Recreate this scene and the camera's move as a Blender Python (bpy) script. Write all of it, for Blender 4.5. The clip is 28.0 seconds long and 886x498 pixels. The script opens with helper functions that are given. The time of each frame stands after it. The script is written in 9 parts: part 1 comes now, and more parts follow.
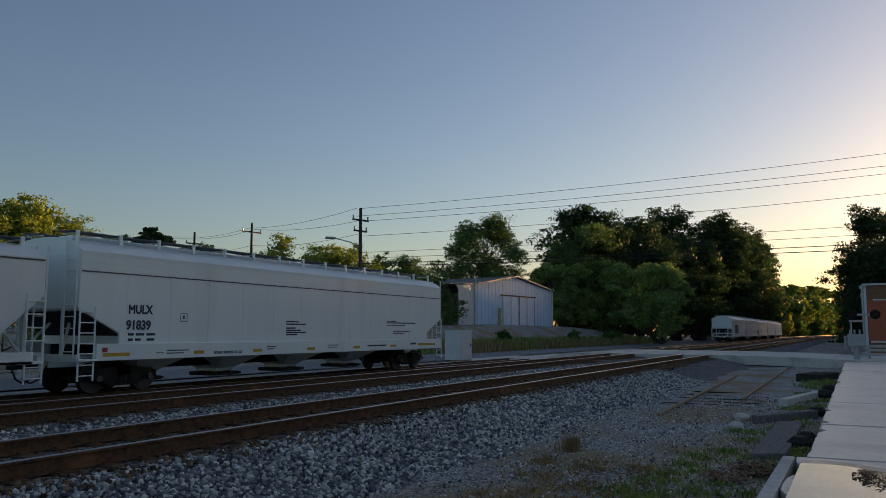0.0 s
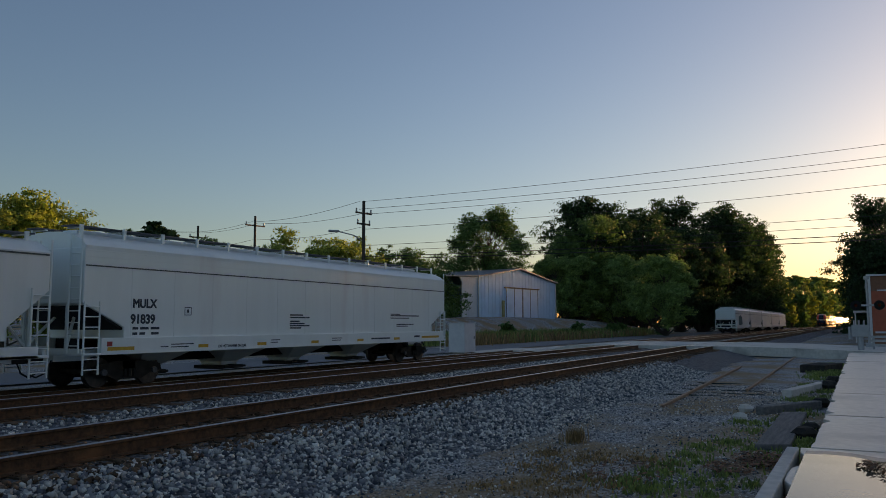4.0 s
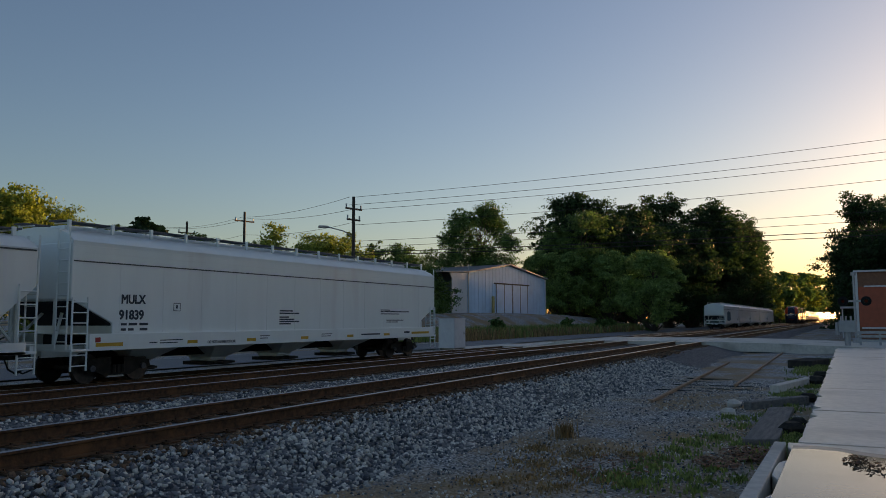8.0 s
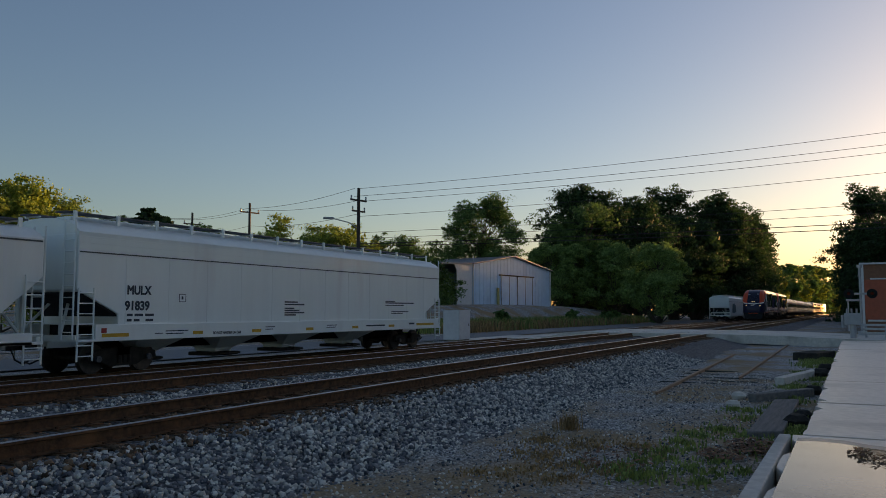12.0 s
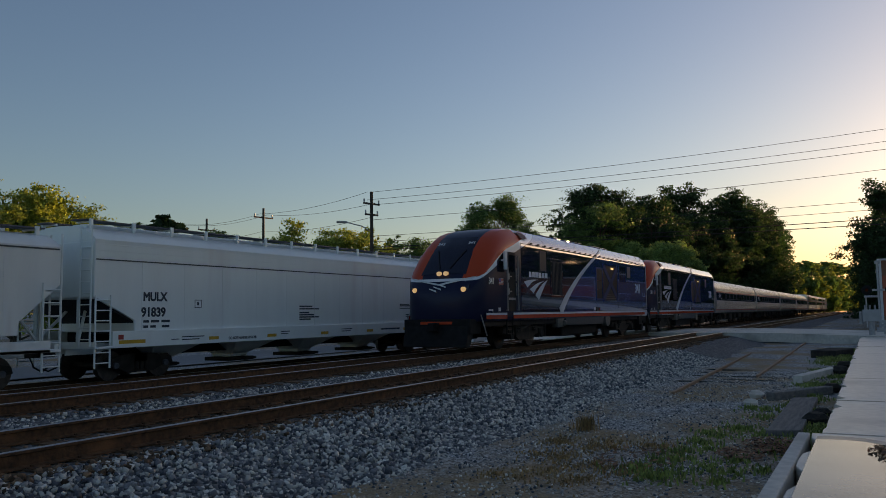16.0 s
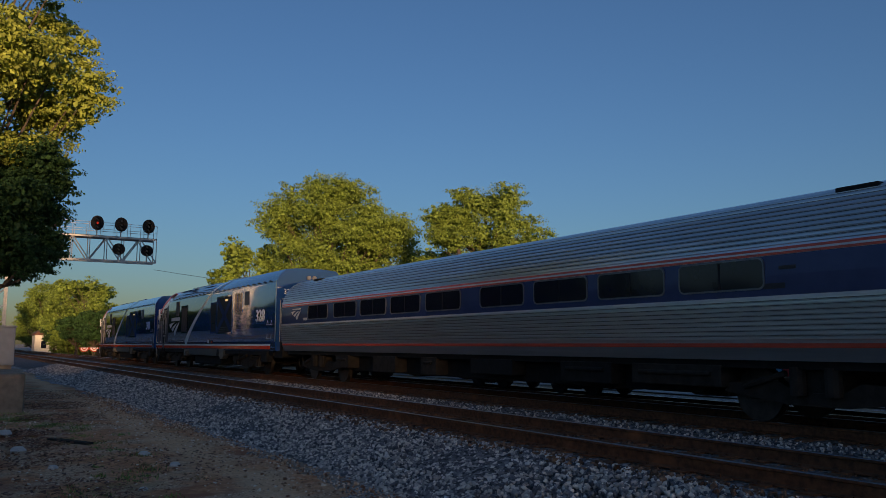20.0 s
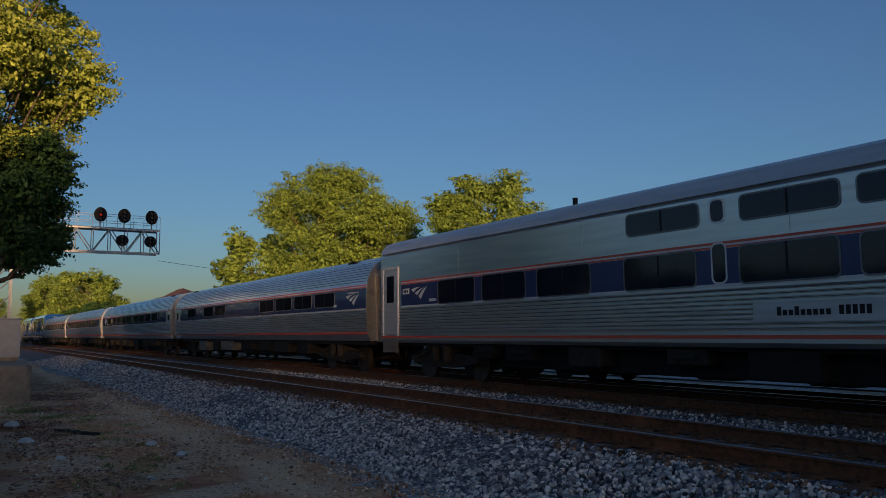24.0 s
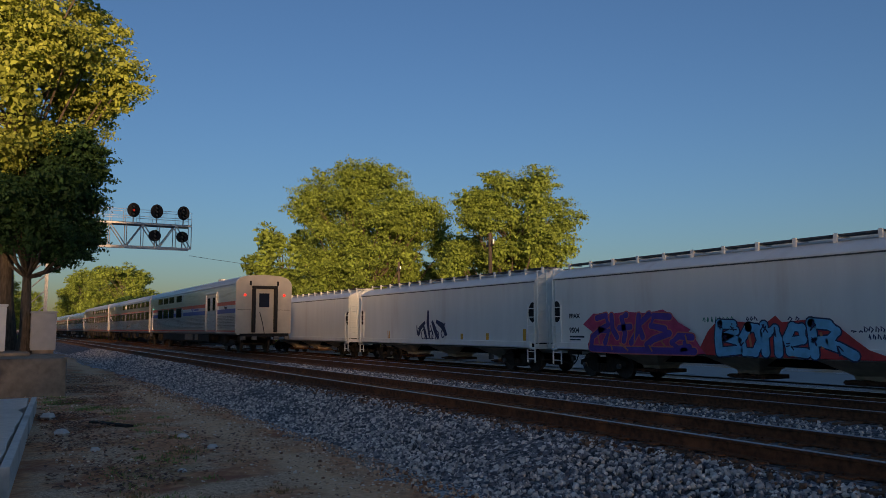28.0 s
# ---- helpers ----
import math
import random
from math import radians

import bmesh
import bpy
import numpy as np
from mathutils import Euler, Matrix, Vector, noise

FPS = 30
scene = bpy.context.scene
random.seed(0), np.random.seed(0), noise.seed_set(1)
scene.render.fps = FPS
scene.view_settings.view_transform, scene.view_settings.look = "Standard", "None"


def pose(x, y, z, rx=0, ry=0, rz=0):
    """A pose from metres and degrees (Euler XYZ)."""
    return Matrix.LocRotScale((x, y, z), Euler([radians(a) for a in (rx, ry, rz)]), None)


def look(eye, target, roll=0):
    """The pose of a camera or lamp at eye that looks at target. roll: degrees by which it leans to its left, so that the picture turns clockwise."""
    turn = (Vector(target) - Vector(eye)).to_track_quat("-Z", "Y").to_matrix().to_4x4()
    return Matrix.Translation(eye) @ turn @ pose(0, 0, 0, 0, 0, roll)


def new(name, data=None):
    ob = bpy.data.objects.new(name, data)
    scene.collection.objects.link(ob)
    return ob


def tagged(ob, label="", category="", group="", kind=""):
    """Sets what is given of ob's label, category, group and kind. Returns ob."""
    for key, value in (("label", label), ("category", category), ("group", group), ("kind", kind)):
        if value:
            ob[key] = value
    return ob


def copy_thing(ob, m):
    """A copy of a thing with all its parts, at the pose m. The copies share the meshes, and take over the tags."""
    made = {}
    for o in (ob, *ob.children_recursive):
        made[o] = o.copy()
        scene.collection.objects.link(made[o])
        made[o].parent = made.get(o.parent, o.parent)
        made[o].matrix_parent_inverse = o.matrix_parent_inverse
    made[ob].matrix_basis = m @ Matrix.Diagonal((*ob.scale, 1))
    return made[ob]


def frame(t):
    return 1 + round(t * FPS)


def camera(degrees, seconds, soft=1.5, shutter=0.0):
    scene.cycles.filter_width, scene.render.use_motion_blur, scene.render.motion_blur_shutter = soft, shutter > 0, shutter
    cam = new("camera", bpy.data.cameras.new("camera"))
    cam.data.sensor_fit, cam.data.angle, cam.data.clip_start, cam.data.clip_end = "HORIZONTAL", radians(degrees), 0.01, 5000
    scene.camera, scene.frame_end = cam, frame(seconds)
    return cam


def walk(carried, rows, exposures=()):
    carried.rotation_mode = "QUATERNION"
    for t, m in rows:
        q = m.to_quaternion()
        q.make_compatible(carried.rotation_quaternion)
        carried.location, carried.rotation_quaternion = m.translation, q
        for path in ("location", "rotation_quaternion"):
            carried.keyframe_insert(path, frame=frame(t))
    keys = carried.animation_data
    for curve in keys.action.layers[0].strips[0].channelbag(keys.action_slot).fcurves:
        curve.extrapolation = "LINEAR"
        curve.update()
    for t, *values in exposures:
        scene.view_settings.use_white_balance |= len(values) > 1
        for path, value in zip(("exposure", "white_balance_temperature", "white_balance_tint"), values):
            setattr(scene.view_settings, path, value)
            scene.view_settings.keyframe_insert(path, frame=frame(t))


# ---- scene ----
# The eye stands still at the platform's edge and turns with the train: seconds, heading from the tracks' normal, tilt, lean
PATH = [
    (0, 62.40, 5.96, 0.12), (0.5, 62.25, 5.87, 0.18), (1, 62.12, 5.75, 0.11), (1.5, 62.06, 5.66, 0.01),
    (2, 62.02, 5.58, -0.01), (2.5, 62.04, 5.59, -0.09), (3, 62.04, 5.48, -0.09), (3.5, 62.07, 5.46, -0.10),
    (5.5, 62.58, 5.30, -0.15), (6, 62.65, 5.27, -0.03), (6.5, 62.82, 5.21, -0.07), (7, 62.82, 5.22, -0.11),
    (7.5, 62.83, 5.18, -0.11), (8, 62.89, 5.12, -0.15), (8.5, 62.87, 5.10, -0.20), (9, 62.84, 5.02, -0.14),
    (9.5, 62.84, 4.95, -0.02), (10, 62.81, 4.87, 0.08), (10.5, 62.80, 4.79, 0.07), (11, 62.74, 4.67, 0.07),
    (11.5, 62.63, 4.61, 0.03), (12, 62.53, 4.51, -0.01), (12.5, 62.34, 4.44, 0.02), (14.5, 62.01, 4.62, -0.39),
    (15, 61.87, 4.69, -0.55), (15.5, 61.64, 4.70, -0.65), (16, 61.55, 4.68, -0.80), (16.5, 58.54, 4.81, -1.40),
    (16.6, 54.22, 4.81, -1.05), (16.7, 47.37, 5.15, -0.90), (16.8, 39.32, 5.81, -0.50), (16.9, 31.63, 5.58, -0.21),
    (17, 23.29, 5.83, 0.02), (17.1, 14.83, 5.77, 0.05), (17.3, -1.74, 6.08, -0.25), (17.4, -9.29, 6.21, -0.43),
    (17.5, -16.37, 6.63, -0.32), (17.6, -23.08, 6.47, -0.70), (17.8, -34.08, 7.04, -0.88), (17.9, -38.32, 7.24, -0.64),
    (18, -41.90, 7.25, -0.70), (18.5, -51.08, 7.35, -0.07), (19, -54.65, 7.22, 0.26), (19.5, -57.82, 7.06, 0.27),
    (20, -57.91, 6.89, 0.03), (20.5, -57.82, 6.71, -0.21), (21, -57.75, 6.46, -0.47), (21.5, -57.69, 6.35, -0.53),
    (23.5, -57.90, 6.02, -0.60), (24, -58.14, 6.01, -0.56), (24.5, -58.42, 6.05, -0.60), (25, -58.73, 6.00, -0.47),
    (25.5, -59.03, 5.95, -0.31), (26, -59.28, 5.93, -0.29), (26.5, -59.57, 5.89, -0.26), (27, -59.80, 5.85, -0.23),
    (27.5, -60.04, 5.78, -0.22), (28, -60.21, 5.72, -0.20),
]
EYE_Z = 1.3136
cam = camera(58.74, 28.0, soft=0.65)
EXPOSURES = [(0.0, 1.02, 11600, 29), (16.3, 1.0, 11600, 29), (16.8, 0.85, 9200, 27), (17.2, 0.7, 8200, 26), (18.0, 0.32, 7400, 23), (21.0, 0.28, 7450, 23), (26.5, 0.3, 7600, 24), (28.0, 0.42, 7700, 25)]
walk(cam, [(t, pose(0, 0, EYE_Z, 90 + tilt, 0, -turn) @ pose(0, 0, 0, 0, 0, lean)) for t, turn, tilt, lean in PATH], EXPOSURES)

# ---------------------------------------------------------------- light
SUN_AZ, SUN_EL = 110.0, 4.2
world = bpy.data.worlds.new("dusk_sky")
scene.world = world
world.use_nodes = True
wt = world.node_tree
sky = wt.nodes.new("ShaderNodeTexSky")
sky.sky_type = "NISHITA"
sky.sun_disc = False
sky.sun_elevation = radians(SUN_EL)
sky.sun_rotation = radians(SUN_AZ)
sky.altitude = 200
sky.air_density, sky.dust_density, sky.ozone_density = 1.0, 1.1, 4.0
wt.nodes["Background"].inputs["Strength"].default_value = 0.15
clear = wt.nodes.new("ShaderNodeHueSaturation")
clear.inputs["Saturation"].default_value = 1.0
wt.links.new(sky.outputs["Color"], clear.inputs["Color"])
wt.links.new(clear.outputs["Color"], wt.nodes["Background"].inputs["Color"])
sun = new("sun", bpy.data.lights.new("sun", "SUN"))
sun.data.energy, sun.data.angle, sun.data.color = 4.6, radians(3.0), (1.0, 0.68, 0.36)
to_sun = Vector((math.sin(radians(SUN_AZ)) * math.cos(radians(SUN_EL)), math.cos(radians(SUN_AZ)) * math.cos(radians(SUN_EL)), math.sin(radians(SUN_EL))))
sun.matrix_world = look(to_sun * 200, (0, 0, 0))

# ---------------------------------------------------------------- materials
def rgb(c):
    return (*c, 1.0)


def mat(name, c1, c2=None, scale=4.0, rough=0.8, metal=0.0, bump=0.0, bump_scale=40.0, stain=None, stain_scale=0.6, stain_at=0.55, spread=0.0, coat=0.0, stretch=(1, 1, 1), island=0.0, trans=0.0, spec=0.5):
    """A painted or natural surface: two tones in fine grain, broad stains, fine relief; spread varies it from piece to piece, island from leaf to leaf."""
    m = bpy.data.materials.new(name)
    m.use_nodes = True
    nt = m.node_tree
    n, ln = nt.nodes, nt.links
    b = n["Principled BSDF"]
    b.inputs["Roughness"].default_value, b.inputs["Metallic"].default_value = rough, metal
    b.inputs["Coat Weight"].default_value = coat
    b.inputs["Specular IOR Level"].default_value = spec
    c2 = c2 or tuple(v * 0.8 for v in c1)
    tc = n.new("ShaderNodeTexCoord")
    mp = n.new("ShaderNodeMapping")
    mp.inputs["Scale"].default_value = stretch
    ln.new(tc.outputs["Object"], mp.inputs["Vector"])
    no = n.new("ShaderNodeTexNoise")
    no.inputs["Scale"].default_value, no.inputs["Detail"].default_value = scale, 6
    ln.new(mp.outputs["Vector"], no.inputs["Vector"])
    ramp = n.new("ShaderNodeValToRGB")
    ramp.color_ramp.elements[0].position, ramp.color_ramp.elements[1].position = 0.32, 0.68
    ramp.color_ramp.elements[0].color, ramp.color_ramp.elements[1].color = rgb(c2), rgb(c1)
    ln.new(no.outputs["Fac"], ramp.inputs["Fac"])
    col = ramp.outputs["Color"]
    if stain:
        ns = n.new("ShaderNodeTexNoise")
        ns.inputs["Scale"].default_value, ns.inputs["Detail"].default_value = stain_scale, 5
        ln.new(mp.outputs["Vector"], ns.inputs["Vector"])
        rs = n.new("ShaderNodeValToRGB")
        rs.color_ramp.elements[0].position, rs.color_ramp.elements[1].position = stain_at, stain_at + 0.18
        ln.new(ns.outputs["Fac"], rs.inputs["Fac"])
        mx = n.new("ShaderNodeMix")
        mx.data_type = "RGBA"
        ln.new(rs.outputs["Color"], mx.inputs["Factor"])
        ln.new(col, mx.inputs["A"])
        mx.inputs["B"].default_value = rgb(stain)
        col = mx.outputs["Result"]
    if spread or island:
        src = n.new("ShaderNodeObjectInfo").outputs["Random"] if spread else n.new("ShaderNodeNewGeometry").outputs["Random Per Island"]
        k = spread or island
        mr = n.new("ShaderNodeMapRange")
        mr.inputs["To Min"].default_value, mr.inputs["To Max"].default_value = 1 - k, 1 + k
        ln.new(src, mr.inputs["Value"])
        hs = n.new("ShaderNodeHueSaturation")
        ln.new(mr.outputs["Result"], hs.inputs["Value"])
        ln.new(col, hs.inputs["Color"])
        col = hs.outputs["Color"]
    ln.new(col, b.inputs["Base Color"])
    if bump:
        nb = n.new("ShaderNodeTexNoise")
        nb.inputs["Scale"].default_value, nb.inputs["Detail"].default_value = bump_scale, 4
        ln.new(mp.outputs["Vector"], nb.inputs["Vector"])
        bp = n.new("ShaderNodeBump")
        bp.inputs["Strength"].default_value, bp.inputs["Distance"].default_value = min(1, bump), 0.02
        ln.new(nb.outputs["Fac"], bp.inputs["Height"])
        ln.new(bp.outputs["Normal"], b.inputs["Normal"])
    if trans:
        tl = n.new("ShaderNodeBsdfTranslucent")
        ln.new(col, tl.inputs["Color"])
        ms = n.new("ShaderNodeMixShader")
        ms.inputs["Fac"].default_value = trans
        ln.new(b.outputs["BSDF"], ms.inputs[1])
        ln.new(tl.outputs["BSDF"], ms.inputs[2])
        ln.new(ms.outputs["Shader"], n["Material Output"].inputs["Surface"])
    return m


def glow(name, c, strength):
    m = bpy.data.materials.new(name)
    m.use_nodes = True
    b = m.node_tree.nodes["Principled BSDF"]
    b.inputs["Base Color"].default_value = rgb(c)
    b.inputs["Emission Color"].default_value = rgb(c)
    b.inputs["Emission Strength"].default_value = strength
    return m


# ---------------------------------------------------------------- mesh tools
class Mesh:
    """A light collector of faces."""

    def __init__(self):
        self.v, self.f = [], []

    def add(self, vs, fs):
        k = len(self.v)
        self.v.extend(vs)
        self.f.extend([tuple(i + k for i in f) for f in fs])
        return self

    def box(self, x0, x1, y0, y1, z0, z1):
        return self.add([(x, y, z) for x in (x0, x1) for y in (y0, y1) for z in (z0, z1)],
                        [(0, 1, 3, 2), (4, 6, 7, 5), (0, 4, 5, 1), (2, 3, 7, 6), (0, 2, 6, 4), (1, 5, 7, 3)])

    def obox(self, c, sx, sy, sz, m):
        """A box round c, turned by the 3x3 matrix m."""
        vs = [tuple(Vector(c) + m @ Vector((x * sx / 2, y * sy / 2, z * sz / 2))) for x in (-1, 1) for y in (-1, 1) for z in (-1, 1)]
        return self.add(vs, [(0, 1, 3, 2), (4, 6, 7, 5), (0, 4, 5, 1), (2, 3, 7, 6), (0, 2, 6, 4), (1, 5, 7, 3)])

    def rod(self, a, b, r, seg=8, r2=None, cap=True):
        a, b = Vector(a), Vector(b)
        d = (b - a).normalized()
        u = d.orthogonal().normalized()
        w = d.cross(u)
        r2 = r if r2 is None else r2
        vs = []
        for p, q in ((a, r), (b, r2)):
            vs += [tuple(p + (u * math.cos(2 * math.pi * i / seg) + w * math.sin(2 * math.pi * i / seg)) * q) for i in range(seg)]
        fs = [(i, (i + 1) % seg, seg + (i + 1) % seg, seg + i) for i in range(seg)]
        if cap:
            fs += [tuple(range(seg - 1, -1, -1)), tuple(range(seg, 2 * seg))]
        return self.add(vs, fs)

    def pipe(self, pts, r, seg=6):
        """One unbroken tube along the points."""
        pts = [Vector(p) for p in pts]
        rings = []
        for i, p in enumerate(pts):
            d = (pts[min(i + 1, len(pts) - 1)] - pts[max(i - 1, 0)]).normalized()
            a = d.cross(Vector((0, 0, 1)) if abs(d.z) < 0.9 else Vector((0, 1, 0))).normalized()
            b = d.cross(a)
            rings.append([tuple(p + a * (r * math.cos(2 * math.pi * k / seg)) + b * (r * math.sin(2 * math.pi * k / seg))) for k in range(seg)])
        return self.loft(rings)

    def extrude(self, profile, axis, a, b):
        """A closed profile of two coordinates drawn out along an axis from a to b."""
        n = len(profile)
        def at(p, h):
            return {"x": (h, p[0], p[1]), "y": (p[0], h, p[1]), "z": (p[0], p[1], h)}[axis]
        vs = [at(p, a) for p in profile] + [at(p, b) for p in profile]
        fs = [(i, (i + 1) % n, n + (i + 1) % n, n + i) for i in range(n)]
        fs += [tuple(range(n - 1, -1, -1)), tuple(range(n, 2 * n))]
        return self.add(vs, fs)

    def loft(self, rings, closed=True, caps=True):
        n = len(rings[0])
        vs = [tuple(p) for r in rings for p in r]
        fs = []
        for k in range(len(rings) - 1):
            for i in range(n if closed else n - 1):
                j = (i + 1) % n
                fs.append((k * n + i, k * n + j, (k + 1) * n + j, (k + 1) * n + i))
        if caps and closed:
            fs += [tuple(range(n - 1, -1, -1)), tuple(range((len(rings) - 1) * n, len(rings) * n))]
        return self.add(vs, fs)

    def grid(self, xs, ys, height):
        nx, ny = len(xs), len(ys)
        vs = [(x, y, height(x, y)) for x in xs for y in ys]
        fs = [(i * ny + j, (i + 1) * ny + j, (i + 1) * ny + j + 1, i * ny + j + 1) for i in range(nx - 1) for j in range(ny - 1)]
        return self.add(vs, fs)

    def data(self, name, material=None, smooth=False):
        me = bpy.data.meshes.new(name)
        me.from_pydata(self.v, [], self.f)
        me.validate()
        bm = bmesh.new()
        bm.from_mesh(me)
        bmesh.ops.recalc_face_normals(bm, faces=bm.faces)
        bm.to_mesh(me)
        bm.free()
        if material:
            me.materials.append(material)
        if smooth:
            me.polygons.foreach_set("use_smooth", [True] * len(me.polygons))
        return me


def smooth_by_angle(ob, degrees=35):
    ob.data.polygons.foreach_set("use_smooth", [True] * len(ob.data.polygons))
    ob.data.set_sharp_from_angle(angle=radians(degrees))
    return ob


def part(name, m, material, parent=None, label="", bevel=0.0, smooth=False, at=None):
    """Links a collected mesh as one object under a thing or a part."""
    ob = new(name, m.data(name, material))
    if smooth:
        smooth_by_angle(ob)
    if bevel:
        mod = ob.modifiers.new("bevel", "BEVEL")
        mod.width, mod.segments, mod.limit_method, mod.angle_limit = bevel, 2, "ANGLE", radians(40)
    if parent:
        ob.parent = parent
    if at is not None:
        ob.matrix_basis = at
    if label:
        tagged(ob, label)
    return ob


def thing(name, label, category, group="", kind="", at=None):
    ob = new(name)
    ob.empty_display_size = 0.3
    tagged(ob, label, category, group, kind)
    if at is not None:
        ob.matrix_basis = at
    return ob


def piece(name, data, parent, at=None):
    """One more object on shared mesh data."""
    ob = new(name, data)
    ob.parent = parent
    if at is not None:
        ob.matrix_basis = at
    return ob


def lettering(name, text, size, material, parent, at, label="", bold=0.0, squeeze=1.0, align="LEFT", thick=0.002):
    cu = bpy.data.curves.new(name, "FONT")
    cu.body, cu.size, cu.extrude, cu.bevel_depth, cu.bevel_resolution, cu.align_x = text, size, thick * 0.5, bold, 0, align
    tmp = bpy.data.objects.new(name, cu)
    scene.collection.objects.link(tmp)
    me = bpy.data.meshes.new_from_object(tmp.evaluated_get(bpy.context.evaluated_depsgraph_get()))
    bpy.data.objects.remove(tmp)
    bpy.data.curves.remove(cu)
    me.transform(Matrix.Diagonal((squeeze, 1, 1, 1)))
    me.materials.clear()
    me.materials.append(material)
    ob = new(name, me)
    ob.parent = parent
    ob.matrix_basis = at
    if label:
        tagged(ob, label)
    return ob


FRONT = pose(0, 0, 0, 90, 0, 0)  # lettering that faces the camera's side of the line

# ---------------------------------------------------------------- the line: two main tracks, a lower siding, a curve far off
Y1, Y2, Y3 = 8.372, 12.767, 19.9
SIDING_Z = -0.45
CURVE_X, CURVE_R = 300.0, 800.0
GAUGE = 0.7525


def along(x, y):
    """Where the point at x along the line and y across it lies, and the line's turn there."""
    if x <= CURVE_X:
        return x, y, 0.0
    phi = (x - CURVE_X) / CURVE_R
    r = CURVE_R - (Y2 - y)
    return CURVE_X + r * math.sin(phi), Y2 - CURVE_R + r * math.cos(phi), -phi


def stones(ob_name, n, area, height, size, material, label, seed, density=None):
    """Loose broken stones, each a small rough solid, joined as stuff."""
    rng = np.random.default_rng(seed)
    base = np.array([(x, y, z) for x in (-1, 1) for y in (-1, 1) for z in (-1, 1)], float) * 0.72
    tri = np.array([(0, 1, 3), (0, 3, 2), (4, 6, 7), (4, 7, 5), (0, 4, 5), (0, 5, 1), (2, 3, 7), (2, 7, 6), (0, 2, 6), (0, 6, 4), (1, 5, 7), (1, 7, 3)])
    x0, x1, y0, y1 = area
    xy = np.stack([rng.uniform(x0, x1, n), rng.uniform(y0, y1, n)], 1)
    if density:
        xy = xy[rng.uniform(0, 1, n) < np.array([density(a, b) for a, b in xy])]
    n = len(xy)
    z = np.array([height(a, b) for a, b in xy])
    sc = rng.uniform(size[0], size[1], (n, 1)) * rng.uniform(0.55, 1.25, (n, 3))
    v = base[None] * (1 + rng.uniform(-0.38, 0.30, (n, 8, 3))) * sc[:, None, :]
    q = rng.normal(size=(n, 4))
    q /= np.linalg.norm(q, axis=1, keepdims=True)
    w, x, y, zz = q.T
    rot = np.stack([1 - 2 * (y * y + zz * zz), 2 * (x * y - zz * w), 2 * (x * zz + y * w), 2 * (x * y + zz * w), 1 - 2 * (x * x + zz * zz), 2 * (y * zz - x * w), 2 * (x * zz - y * w), 2 * (y * zz + x * w), 1 - 2 * (x * x + y * y)], 1).reshape(n, 3, 3)
    v = np.einsum("nij,nkj->nki", rot, v) + np.concatenate([xy, (z + sc[:, 2] * 0.35)[:, None]], 1)[:, None, :]
    f = (tri[None] + 8 * np.arange(n)[:, None, None]).reshape(-1, 3)
    me = bpy.data.meshes.new(ob_name)
    me.vertices.add(n * 8)
    me.vertices.foreach_set("co", v.reshape(-1))
    me.loops.add(len(f) * 3)
    me.loops.foreach_set("vertex_index", f.reshape(-1).astype(np.int32))
    me.polygons.add(len(f))
    me.polygons.foreach_set("loop_start", np.arange(0, len(f) * 3, 3, dtype=np.int32))
    me.update(calc_edges=True)
    me.materials.append(material)
    return tagged(new(ob_name, me), label, "gravel", kind="stuff")


